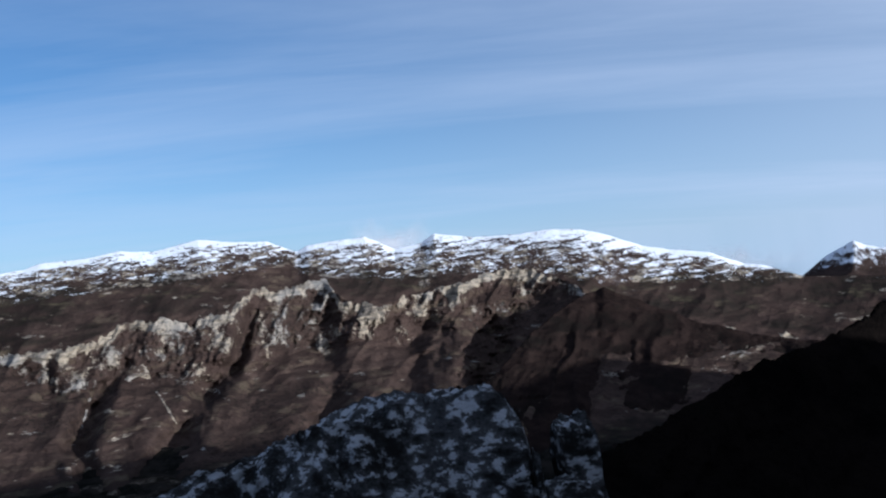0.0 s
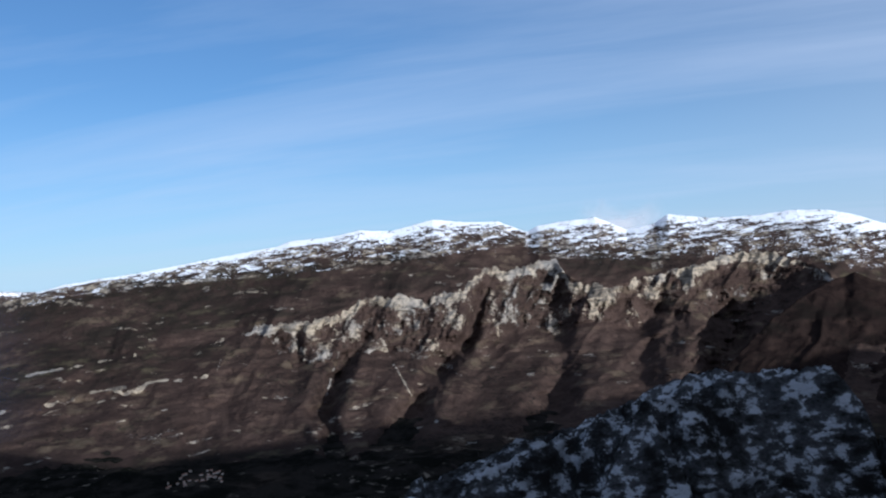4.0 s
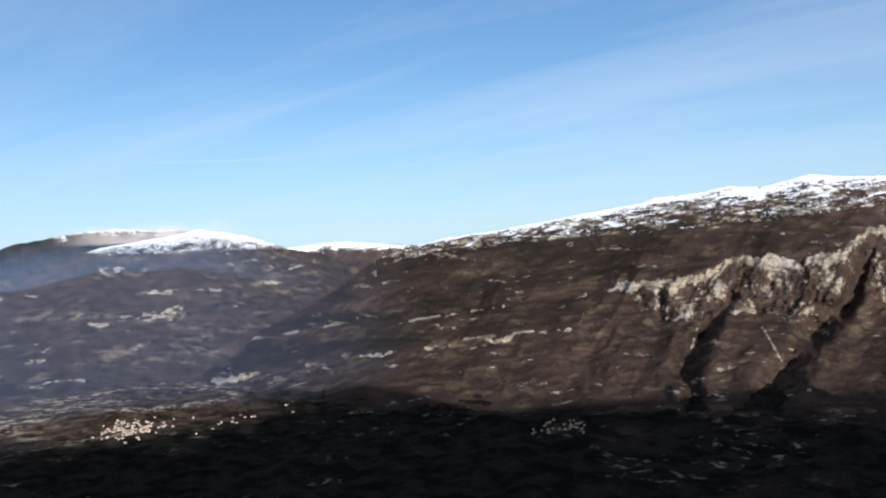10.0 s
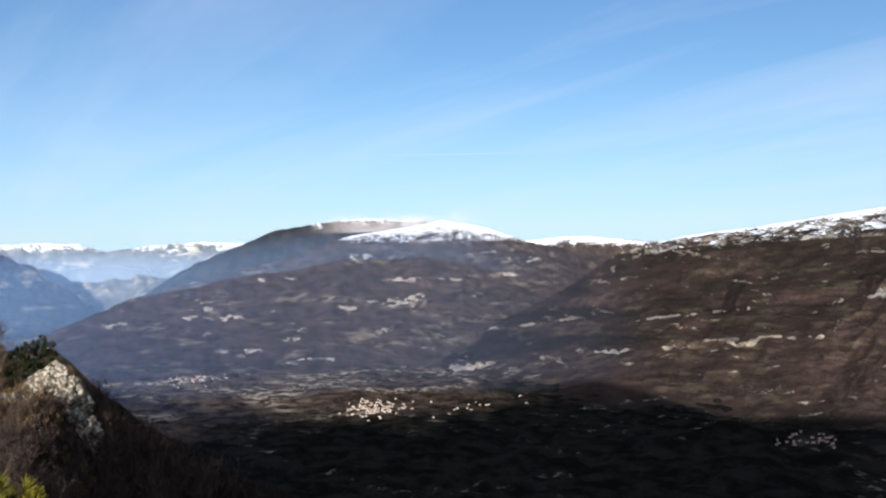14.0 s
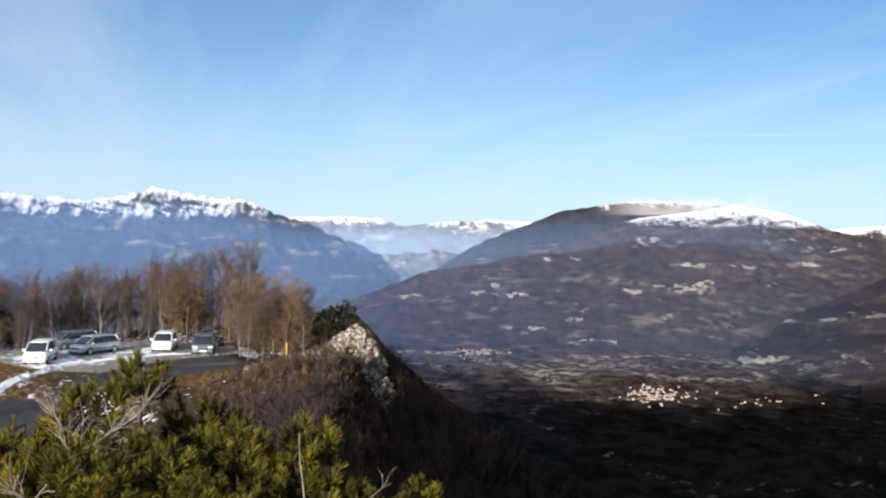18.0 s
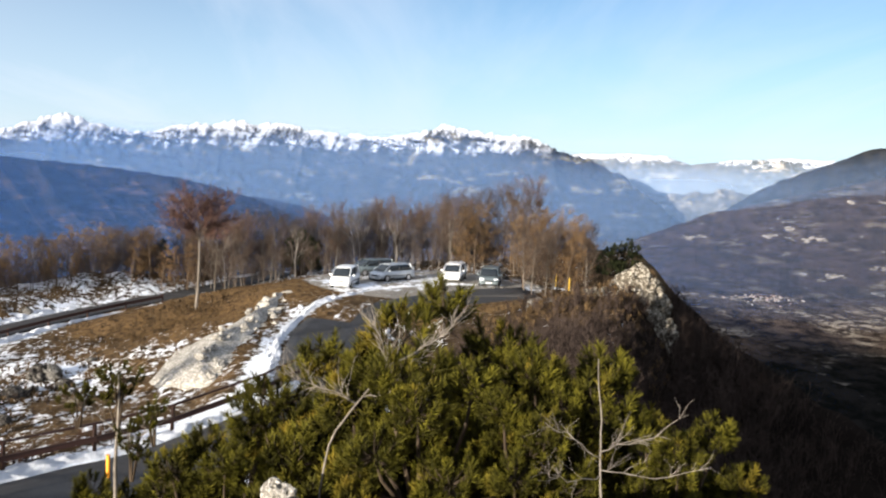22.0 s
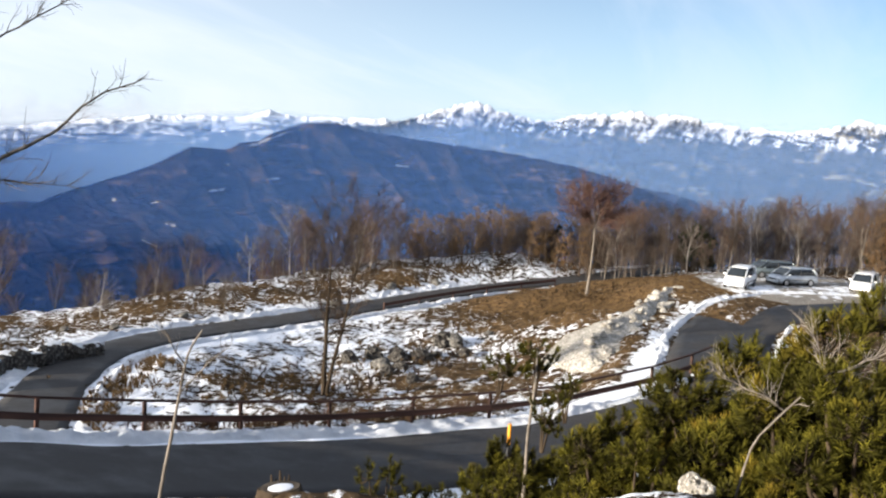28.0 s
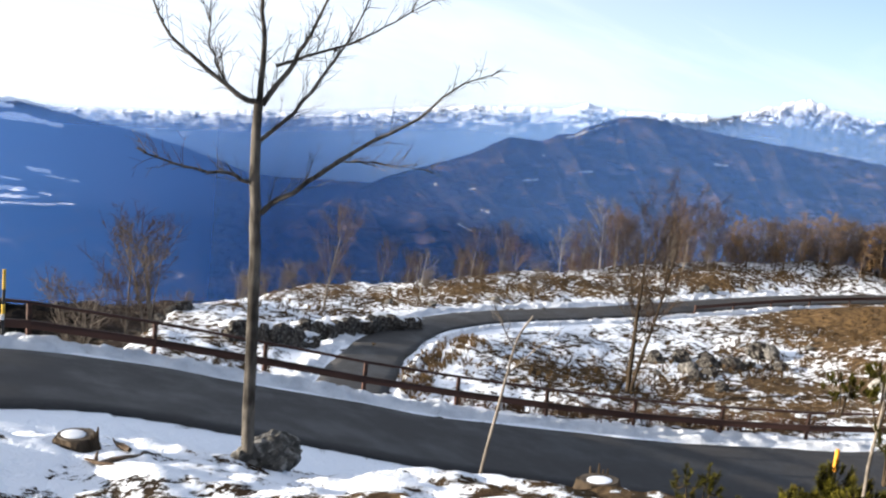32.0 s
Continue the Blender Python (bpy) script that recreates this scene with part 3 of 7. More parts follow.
# ---- the mountains round the valleys ----
def massif(name, az0, az1, crest, foot, crest_r, mat, label, step=0.1, rows=150, power=0.8, gully=60.0, gscale=0.35, cliff=None, snow_el=None, snow_soft=0.6, seed=1, crest_noise=0.05, rock_amt=0.0, back=0.25, conifer=0.0, field=0.0, tone=1.0, foot_r=None, slope_skew=0.55, buttress=0.0, gullies=(), screes=(), clearings=(), dark_band=0.0, snow_mix=1.0, ribs=0.0, snow_base=0.44, foot_dark=0.0, snowfields=()):
    """A mountain side seen from the pass: crest and foot as tables of azimuth and elevation angle."""
    a = np.arange(az0, az1 + step / 2, step)
    ce = lerp_table(crest, a)
    fe = lerp_table(foot, a) - 0.3
    fr = lerp_table(foot_r, a) if foot_r else np.clip(VALLEY_Z / np.tan(np.radians(np.minimum(fe, -1.0))), 900, None)
    cr = lerp_table(crest_r, a)
    fr = np.minimum(fr, cr - 150)
    s = np.linspace(0, 1, rows)[:, None]
    even_c = np.hanning(2 * int(2.2 / step) + 3)[1:-1]
    ce_low = np.convolve(np.pad(ce, len(even_c) // 2, "edge"), even_c / even_c.sum(), "valid")
    el = fe + (ce_low - fe) * s + (ce - ce_low) * smooth(0.80, 1.0, s)
    rr = fr + (cr - fr) * s ** power
    rock = np.zeros_like(rr)
    A = np.broadcast_to(a, rr.shape)
    if cliff:
        top, base = lerp_table(cliff[0], a), lerp_table(cliff[1], a)
        top = top + 0.18 * fbm(a * 0.9, a * 0, 4, seed + 60) + 0.12 * fbm(a * 5, a * 0, 3, seed + 61)
        base = base + 0.5 * fbm(a * 0.7, a * 0, 4, seed + 63)
        even = lambda t: np.convolve(np.pad(t, 12, "edge"), np.hanning(27)[1:-1] / np.hanning(27).sum(), "valid")
        band = smooth(-0.2, 0.2, el - even(base)) * smooth(0.15, -0.15, el - even(top))
        # faces stand upright: the ground's retreat is taken out of the band and given back above it
        dr = np.diff(rr, axis=0, prepend=rr[:1]) * (1 - 0.72 * band)
        wide_band = band
        band = smooth(-0.10, 0.10, el - base) * smooth(0.06, -0.06, el - top)
        rr2 = np.cumsum(dr, axis=0)
        rr2 = rr[:1] + rr2 * ((rr[-1:] - rr[:1]) / np.maximum(rr2[-1:], 1))
        rr = rr2
        # buttresses and clefts of the face, with a pale upper edge
        pillar = ridged(A * 0.62 + 0.5 * el + 0.35 * fbm(A * 0.8, el * 0.8, 3, seed + 72), el * 0.22, 4, seed + 71, 0.55) - 0.42
        rr = rr - buttress * wide_band * (pillar + 0.35 * (ridged(A * 2.3 + 0.8 * el, el * 0.9, 3, seed + 74) - 0.45))
        rock = band * (0.34 + 0.60 * smooth(0.75, 0.30, top - el) * (0.55 + 0.45 * smooth(-0.5, 0.1, fbm(A * 0.5, el * 0.5, 3, seed + 76))) + 0.60 * pillar + 0.40 * fbm(A * 1.6 - 0.5 * el, el * 1.1, 5, seed + 70, 0.6))
    el = el + smooth(0.4, 1.0, s) * crest_noise * (fbm(A * 1.3, el * 1.6, 4, seed) + 0.5 * fbm(A * 4, el * 6, 2, seed + 4))
    if ribs:
        el = el + smooth(0.85, 1.0, s) * (0.22 * ridged(A * 1.3, A * 0, 4, seed + 6, 0.6) - 0.10)
    env = np.sin(np.pi * np.clip(s, 0, 1)) ** 0.5 * smooth(1.0, 0.93, s)
    high = smooth(-0.5, 0.6, el - (lerp_table(snow_el, a) if snow_el else 9.0))
    slant = A + slope_skew * el + 0.9 * fbm(A * 0.25, el * 0.3, 3, seed + 20)
    g = ridged(slant * gscale, el * gscale * 0.5 + 3, 3, seed + 9, 0.45) - 0.45
    g2 = ridged(slant * gscale * 3.1, el * gscale * 2.6, 3, seed + 13, 0.5) - 0.45
    hum = fbm(A * 0.8 + el * 0.6, el * 3.0, 4, seed + 15, 0.55)
    rr = rr - env * gully * ((2.8 * g + 0.75 * g2) * (1 - 0.7 * high) + 0.30 * hum)
    el = el + env * 0.07 * fbm(A * 0.7, el * 2.2, 4, seed + 33, 0.5)
    for a1, e1, a2, e2, deep, wide in gullies:
        t_ = np.clip(((A - a1) * (a2 - a1) + (el - e1) * (e2 - e1)) / ((a2 - a1) ** 2 + (e2 - e1) ** 2), -0.15, 1.15)
        off = np.hypot(A - a1 - t_ * (a2 - a1), el - e1 - t_ * (e2 - e1)) + wide * 0.35 * fbm(A * 1.2, el * 1.2, 4, seed + 80)
        rr = rr + deep * smooth(-0.1, 0.5, t_) * (np.exp(-(off / wide) ** 2) - 0.4 * np.exp(-((off - 1.9 * wide) / wide) ** 2))
        rock = rock * (1 - 0.5 * np.exp(-(off / (0.7 * wide)) ** 2))
    for a1, e1, a2, e2 in screes:
        t_ = np.clip(((A - a1) * (a2 - a1) + (el - e1) * (e2 - e1)) / ((a2 - a1) ** 2 + (e2 - e1) ** 2), 0, 1)
        off = np.hypot(A - a1 - t_ * (a2 - a1), el - e1 - t_ * (e2 - e1)) + 0.03 * fbm(A * 6, el * 6, 3, seed + 81)
        rock = np.maximum(rock, 0.95 * np.exp(-(off / (0.08 + 0.05 * fbm(A * 2, el * 2, 2, seed + 83))) ** 2) * smooth(-0.55, 0.25, fbm(A * 1.6, el * 3.0, 3, seed + 85)))
    for a1, e1, wa, we in clearings:
        blot = np.exp(-((A - a1) / wa) ** 2 - ((el - e1 - 0.12 * fbm(A * 1.5, el * 0, 3, seed + 86)) / we) ** 2)
        rock = np.maximum(rock, 0.85 * blot * smooth(-0.5, 0.3, fbm(A * 2.2, el * 5.0, 4, seed + 87)))
    if rock_amt:
        bench = fbm(A * 0.75, el * 3.0 + 0.45 * A * np.sign(np.sin(A * 0.7)), 4, seed + 44, 0.6)
        rock = np.maximum(rock, smooth(0.35, 0.8, bench + 0.35 * fbm(A * 0.25, el * 0.9, 3, seed + 47)) * rock_amt)
    snow = np.zeros_like(rr)
    if snow_el:
        line = lerp_table(snow_el, a)
        up = (el - line) / np.maximum(ce - line, 0.35)
        snow = snow_base + np.where(up > 0, 0.16 * up, (el - line) / snow_soft * 0.30) + 0.24 * smooth(0.62, 1.0, up)
        snow = snow + snow_mix * (0.26 * fbm(A * 1.1 + 0.3 * el, el * 6.5 + 0.5 * A, 4, seed + 55, 0.65) + 0.16 * fbm(A * 5.0 + el * 2, el * 20.0, 2, seed + 57, 0.7))
        if ribs:
            # couloirs of snow between bare ribs, broken by slanting rock bands
            wob = 0.5 * fbm(A * 0.6, el * 0.9, 3, seed + 90)
            fingers = fbm(A * 3.1 + 0.9 * el + wob, el * 0.9, 6, seed + 91, 0.72)
            rib = smooth(0.42, 0.95, ridged(A * 2.3 + 1.4 * el + wob, el * 2.2 - 0.6 * A, 5, seed + 95, 0.7))
            bands = smooth(0.0, 0.75, fbm(A * 1.1 + 0.6 * el, el * 6.2 - 0.8 * A, 5, seed + 93, 0.68))
            snow = 0.60 + (el - line) / snow_soft * 0.30 * (el < line) + 0.30 * fingers - ribs * (rib + 1.1 * bands) * smooth(0.95, 0.3, up) + 0.22 * smooth(0.55, 1.0, up)
        snow = np.clip(snow, 0, 0.95)
    for a1, e1, a2, e2, wide in snowfields:
        t_ = np.clip(((A - a1) * (a2 - a1) + (el - e1) * (e2 - e1)) / ((a2 - a1) ** 2 + (e2 - e1) ** 2), 0, 1)
        off = np.hypot(0.5 * (A - a1 - t_ * (a2 - a1)), el - e1 - t_ * (e2 - e1)) + 0.5 * wide * fbm(A * 2.2, el * 5, 4, seed + 97)
        snow = np.maximum(snow, 0.9 * smooth(1.2 * wide, 0.5 * wide, off))
    if dark_band:
        rock = np.where(el > line - 0.35, np.maximum(rock, 0.42 + 0.25 * fbm(A * 1.4, el * 4, 4, seed + 98)), rock)
    fld = smooth(0.1, 0.6, fbm(A * 0.5, el * 2.2, 4, seed + 66)) * field
    con = smooth(0.0, 0.5, fbm(A * 0.4, el * 1.2, 4, seed + 77)) * conifer
    # darker tone towards the foot of the slope
    if foot_dark:
        con = np.maximum(con, foot_dark * smooth(1.5, 0.2, el - fe + 0.8 * fbm(A * 0.5, el * 0.6, 4, seed + 99)))
    if dark_band:
        con = np.maximum(con, dark_band * smooth(0.1, 0.5, el - lerp_table(cliff[0], a)) * smooth(0.5, 0.0, el - line) * smooth(-0.6, 0.2, fbm(A * 0.3, el * 1.2, 3, seed + 88)))
    # the far side, out of sight
    rows_back = 6
    tb = np.linspace(0, 1, rows_back + 1)[1:, None]
    rb = rr[-1:] + (cr * back) * tb
    zb = rr[-1:] * np.tan(np.radians(el[-1:])) - tb * 260.0
    R_, E_ = np.concatenate([rr, rb]), np.concatenate([rr * np.tan(np.radians(el)), zb])
    th = np.radians(np.concatenate([A, np.broadcast_to(a, rb.shape)]))
    pts = np.stack([-np.sin(th) * R_, np.cos(th) * R_, E_], -1)
    pad = lambda m: np.concatenate([m, np.repeat(m[-1:], rows_back, 0)])
    ob = part(name, mesh_grid(name, pts, {"rock": pad(rock), "snow": pad(snow), "field": pad(fld), "conifer": pad(con)}), mat)
    return tagged(ob, label, "mountain", kind="structure")


MAIN_CREST = ((-34, -2.4), (-21, -1.5), (-20, -1.1), (-18.9, -0.65), (-17.9, -0.5), (-16, 0.35), (-13.9, 0.7), (-12.1, 1.1), (-10, 2.02), (-8.5, 2.45), (-6.8, 2.62), (-4.8, 2.52), (-2.1, 2.55), (-0.5, 2.84), (0.4, 3.02), (1.2, 2.5), (2.9, 2.28), (3.8, 2.75), (4.7, 3.15), (6.5, 3.05),
              (8.2, 2.91), (8.8, 2.57), (9.1, 2.69), (10.6, 3.34), (12.3, 3.44), (14.6, 3.73), (17.2, 3.22), (19.2, 3.38), (20.8, 3.13), (23.4, 2.98), (24.2, 2.70), (25.3, 2.6), (28.2, 2.2), (32.3, 1.64), (36.6, 1.17), (38.5, 0.72), (39.9, 0.37), (41.3, -0.46), (42.7, -1.47), (44, -2.2), (46.8, -3.5), (49.3, -4.55), (53.6, -5.85), (56, -6.3))
MAIN_FOOT = ((-34, -9), (-12, -10.0), (0, -10.4), (22, -10.2), (34, -9.4), (42, -9.0), (49, -8.2), (53, -7.0), (56, -6.6))
CLIFF_TOP = ((-34, -8), (-9.5, -2.5), (-8, -0.9), (-4.7, 0.48), (-3.0, 0.26), (0.1, -0.23), (2.2, -0.7), (4.3, -1.17), (6.4, -0.6), (7.3, 0.93), (10.5, 0.44), (12.2, 0.30), (13.0, -0.5), (15.4, -0.97), (17.0, -0.9), (18.1, -0.61), (19.4, -0.86), (20.2, -1.6), (21.4, -1.9), (24.0, -1.87), (27.2, -2.34), (28.2, -4.5), (56, -7))
CLIFF_BASE = ((-34, -8), (-9.5, -2.5), (-8, -1.6), (-4.7, -0.9), (-2.4, -3.5), (-0.1, -2.9), (3.7, -3.4), (6.2, -3.5), (9.0, -3.8), (12.8, -4.3), (15.6, -4.6), (18.6, -4.0), (20.3, -4.5), (22.6, -5.2), (24.1, -3.2), (27.4, -2.75), (28.2, -4.5), (56, -7))
SNOW_LINE = ((-34, -1.6), (-16, -1.1), (-10, -0.6), (-5, 0.6), (0, 0.65), (5, 0.95), (8, 1.3), (9.5, 2.1), (15, 1.8), (20.6, 1.5), (27, 1.25), (33, 1.05), (37, 0.55), (42, 0.6), (56, 0.8))
GULLIES = ((11.7, -0.5, 12.8, -3.4, 59, 0.42), (12.8, -3.4, 14.6, -5.1, 81, 0.6), (14.6, -5.1, 18.6, -10.4, 93, 0.75), (18.3, -2.0, 20.6, -4.8, 50, 0.45), (20.6, -4.8, 22.0, -7.0, 81, 0.6), (22.0, -7.0, 21.3, -10.4, 68, 0.5), (15, -1, 16.0, -3.6, 19, 0.35),
           (23, -2.4, 23.6, -5, 21, 0.4), (-2.6, -1.6, -2.0, -5.8, 93, 1.0), (5.7, -0.8, 6.7, -3.4, 12, 0.35), (3.1, -1.0, 4.2, -4.4, 14, 0.35), (0.6, -0.7, 1.9, -4.2, 14, 0.35), (6, -5, 9.5, -9.6, 56, 0.9), (26, -4, 29, -8, 37, 0.9), (33, -1, 36, -6, 31, 0.9), (-6.6, -1.6, -2.6, -6.5, 93, 1.4))
SCREES = ((18.4, -2.2, 18.2, -3.3), (18.2, -3.3, 17.5, -5.0), (17.5, -5.0, 16.6, -6.9), (21.2, -4.9, 21.9, -6.8), (21.6, -9, 21.3, -10.4), (50, -5.0, 47, -3.85), (47, -4.2, 42.5, -3.6), (38.5, -3.7, 32.7, -3.1), (35.2, -5, 31, -4.7), (33.8, -6.8, 31.1, -6.4), (34.8, -5.6, 32.8, -5.1), (17.0, -9.0, 15.2, -8.5))
massif("mountain_main", -34, 56, MAIN_CREST, MAIN_FOOT, ((-34, 3000), (20, 2900), (40, 3100), (56, 3100)), MAT_MAIN, "long brown mountain with limestone cliffs under a snowy plateau", step=0.075, rows=300, power=0.95, gully=34, gscale=0.15, slope_skew=0.75, buttress=48.0, cliff=(CLIFF_TOP, CLIFF_BASE), snow_el=SNOW_LINE, snow_soft=0.6, seed=4, crest_noise=0.03, rock_amt=0.50, field=0.15, snow_base=0.345, foot_dark=1.0, gullies=GULLIES, screes=SCREES, dark_band=0.85)


# near-black wood: the right hillside's shade is put into its colour
MAT_SHADE_WOOD = mountain_material("wood_darkened_for_shade", (0.002, 0.0018, 0.0018), (0.005, 0.004, 0.0036), (0.002, 0.0026, 0.002), (0.075, 0.0675, 0.06), (0.15, 0.1425, 0.1275))
# farmland and woods made paler and bluer, distance haze painted in
MAT_PALE = mountain_material("hazy_far_farmland", (0.08, 0.088, 0.096), (0.16, 0.16, 0.16), (0.048, 0.064, 0.072), (0.32, 0.304, 0.272), (0.44, 0.416, 0.384), grass=(0.36, 0.32, 0.256))
massif("mountain_right_peak", -40, -16, ((-40, -1.5), (-34, -1.0), (-28, -0.7), (-25.4, -0.25), (-24.4, 0.0), (-23.8, 0.3), (-23.2, 0.0), (-22.2, -0.5), (-20.9, -1.5), (-19, -2.6), (-16, -4)), ((-40, -8), (-16, -8)), ((-40, 4300), (-16, 4300)), MAT_MAIN, "distant snow-capped dark peak", step=0.12, rows=60, gully=50, snow_el=((-40, -0.8), (-16, -0.8)), seed=14)
# darker copy of the slope's colours, with the spur's shade painted in
MAT_SPUR_SHADE = mountain_material("spur_darkened_for_shade", (0.0085, 0.0062, 0.0060), (0.022, 0.0150, 0.0130), (0.006, 0.0056, 0.0052), (0.05, 0.042, 0.038), (0.13, 0.105, 0.085))
massif("mountain_side_spur", -26, 2, ((-26, -6.6), (-22, -5.3), (-18, -4.6), (-15, -3.7), (-12, -2.3), (-9.6, -1.2), (-7.5, -1.9), (-5, -3.6), (-2, -6.5), (2, -10)), ((-26, -9), (-14, -10), (2, -12.5)), ((-26, 2350), (-9, 2500), (2, 1700)), MAT_SPUR_SHADE, "bare wooded spur reaching down into a shaded gorge", step=0.1, rows=90, gully=26, gscale=0.45, seed=17, crest_noise=0.08, rock_amt=0.3, conifer=0.8, foot_dark=0.9)
massif("hillside_right", -100, -3, ((-100, 5), (-88, 6.9), (-70, 4.5), (-55, 2.1), (-44, 0.4), (-30, -2.0), (-26.5, -2.4), (-25.3, -2.9), (-23.7, -4.1), (-21.2, -5.3), (-18, -6.3), (-15, -8.1), (-11.6, -9.8), (-8.5, -11), (-3, -14)), ((-100, -22), (-30, -30), (-3, -34)), ((-100, 700), (-60, 1000), (-44, 1000), (-25, 520), (-15, 320), (-3, 190)), MAT_SHADE_WOOD, "steep wooded hillside with its shade put into the colour", step=0.2, rows=80, power=0.8, gully=6, gscale=0.5, seed=71, crest_noise=0.22, foot_r=((-100, 120), (-44, 70), (-3, 60)), back=0.2)
# two hills out of view, added to cast shade across the valley
massif("shade_hill_behind_right", -110, -60, ((-110, 1), (-105, 5.0), (-98, 6.4), (-92, 6.9), (-84, 5.9), (-77, 5.0), (-70, 4.6), (-66, 4.0), (-60, 1)), ((-110, -8), (-60, -8)), ((-110, 1000), (-105, 1048), (-98, 1272), (-92, 1476), (-84, 1726), (-77, 1800), (-70, 1986), (-60, 2000)), MAT_SHADE_WOOD, "unseen wooded hillside added to shade the mountain's foot", step=0.4, rows=40, gully=8, seed=75, foot_r=((-110, 700), (-60, 1300)), back=0.15)
massif("shade_hill_behind", 171, 226, ((171, 2), (173.5, 9.6), (175, 10.0), (186.4, 9.5), (200, 9.2), (213.8, 8.9), (218.5, 8.6), (221, 5), (226, 2)), ((171, -12), (226, -12)), ((171, 1172), (175, 1166), (186.4, 935), (213.8, 722), (226, 700)), MAT_SHADE_WOOD, "unseen wooded hillside added behind to shade the valley", step=0.4, rows=40, gully=5, seed=73, foot_r=((171, 600), (186, 480), (214, 380), (226, 360)), back=0.15)
MAT_RIDGE = mountain_material("ridge_of_conifers_and_pasture", (0.006, 0.0066, 0.0066), (0.026, 0.0200, 0.0175), (0.0035, 0.005, 0.0045), (0.12, 0.105, 0.086), (0.36, 0.31, 0.25), grass=(0.090, 0.060, 0.044))
DOME_CLEARINGS = ((55.8, 0.31, 0.97, 0.39), (53.2, -1.12, 1.67, 0.25), (53.8, -2.5, 2.22, 0.44), (48.7, -2.24, 0.5, 0.28), (61.6, -1.02, 0.83, 0.22), (59.9, -0.82, 0.72, 0.25), (64.0, -3.17, 1.67, 0.28), (46.6, -0.93, 1.25, 0.22), (50.3, -1.07, 1.39, 0.22), (52.4, -2.18, 1.39, 0.28), (56.5, -2.78, 1.11, 0.28), (65.3, -2.66, 1.11, 0.22), (63.0, -5.15, 2.22, 0.22), (60.0, -4.58, 0.83, 0.22), (58.6, -5.98, 2.5, 0.22), (54.2, -6.62, 1.67, 0.28), (51.8, -6.84, 1.67, 0.22), (66.2, -3.03, 0.83, 0.22), (70.2, -3.38, 1.11, 0.22), (45.4, -0.05, 0.83, 0.22))
massif("mountain_snow_dome", 40, 76, ((40, 0.05), (41.3, 0.2), (43.5, 0.6), (45.7, 1.07), (46.8, 1.5), (47.8, 1.88), (49.4, 2.25), (50.9, 2.46), (53.7, 1.98), (55.8, 1.75), (57.7, 1.36), (58.9, 0.85), (60.2, 0.46), (62.5, -0.1), (65, -0.75), (69.7, -2.04), (73.5, -3.6), (76, -4.8)), ((40, -5.2), (50, -6.0), (58, -6.4), (67, -6.8), (76, -7)), ((40, 4100), (76, 3500)), MAT_HILL, "broad brown mountain with pale clearings and a snowy top", step=0.1, rows=130, power=1.0, gully=26, gscale=0.22, slope_skew=0.25, snow_el=((40, 1.0), (47, 1.15), (51, 1.3), (56.5, 1.25), (58, 1.9), (76, 2)), snow_soft=0.30, snow_mix=0.45, seed=23, rock_amt=0.45, field=0.4, clearings=DOME_CLEARINGS)
massif("mountain_saddle", 34, 49, ((34, 0.6), (37.5, 0.9), (39.9, 1.08), (41.6, 1.27), (43.3, 1.34), (45.7, 1.1), (49, 0.9)), ((34, -3), (49, -3)), ((34, 4300), (49, 4350)), MAT_HILL, "far wooded saddle streaked with snow", step=0.1, rows=60, gully=24, snow_el=((34, 0.75), (42, 0.85), (49, 0.6)), snow_soft=0.4, snow_mix=0.8, seed=26, crest_noise=0.03)
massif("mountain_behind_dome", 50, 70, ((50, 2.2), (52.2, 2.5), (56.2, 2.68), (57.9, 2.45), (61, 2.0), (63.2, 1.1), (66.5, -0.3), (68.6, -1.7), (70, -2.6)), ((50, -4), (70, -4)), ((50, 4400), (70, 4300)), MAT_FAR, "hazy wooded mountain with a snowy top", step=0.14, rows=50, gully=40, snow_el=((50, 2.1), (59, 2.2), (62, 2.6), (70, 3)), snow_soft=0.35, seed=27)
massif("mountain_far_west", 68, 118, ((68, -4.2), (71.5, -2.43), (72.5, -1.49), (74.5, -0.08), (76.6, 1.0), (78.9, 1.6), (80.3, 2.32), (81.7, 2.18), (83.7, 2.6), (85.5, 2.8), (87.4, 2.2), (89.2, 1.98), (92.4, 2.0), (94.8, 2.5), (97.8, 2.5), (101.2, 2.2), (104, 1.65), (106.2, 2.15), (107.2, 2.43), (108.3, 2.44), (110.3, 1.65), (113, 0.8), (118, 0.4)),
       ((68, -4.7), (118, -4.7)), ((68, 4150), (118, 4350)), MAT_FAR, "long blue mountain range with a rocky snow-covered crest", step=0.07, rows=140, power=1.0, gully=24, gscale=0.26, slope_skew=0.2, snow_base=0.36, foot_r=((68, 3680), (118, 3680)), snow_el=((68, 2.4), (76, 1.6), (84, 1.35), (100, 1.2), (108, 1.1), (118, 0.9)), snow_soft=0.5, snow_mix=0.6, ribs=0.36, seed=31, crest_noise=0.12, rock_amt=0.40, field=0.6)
RIDGE_CRAGS = ((126.9, -7.0, 126.1, -7.3), (127.2, -6.7, 126.5, -6.9), (126.4, -6.6, 126.0, -7.1), (123.4, -6.5, 123.2, -6.95), (122.2, -2.2, 122.0, -2.6), (121.9, -1.22, 120.6, -0.95), (120.6, -0.95, 119.2, -0.32), (120.2, -0.75, 119.0, -0.2), (119.2, -0.3, 118.0, 0.1), (128.6, -4.7, 127.6, -4.55), (126.9, -4.8, 126.1, -4.7), (123.2, -3.9, 122.4, -3.8), (125.6, -6.0, 124.9, -6.05), (119.9, -3.0, 119.2, -2.9), (112.4, -1.65, 111.4, -1.7))
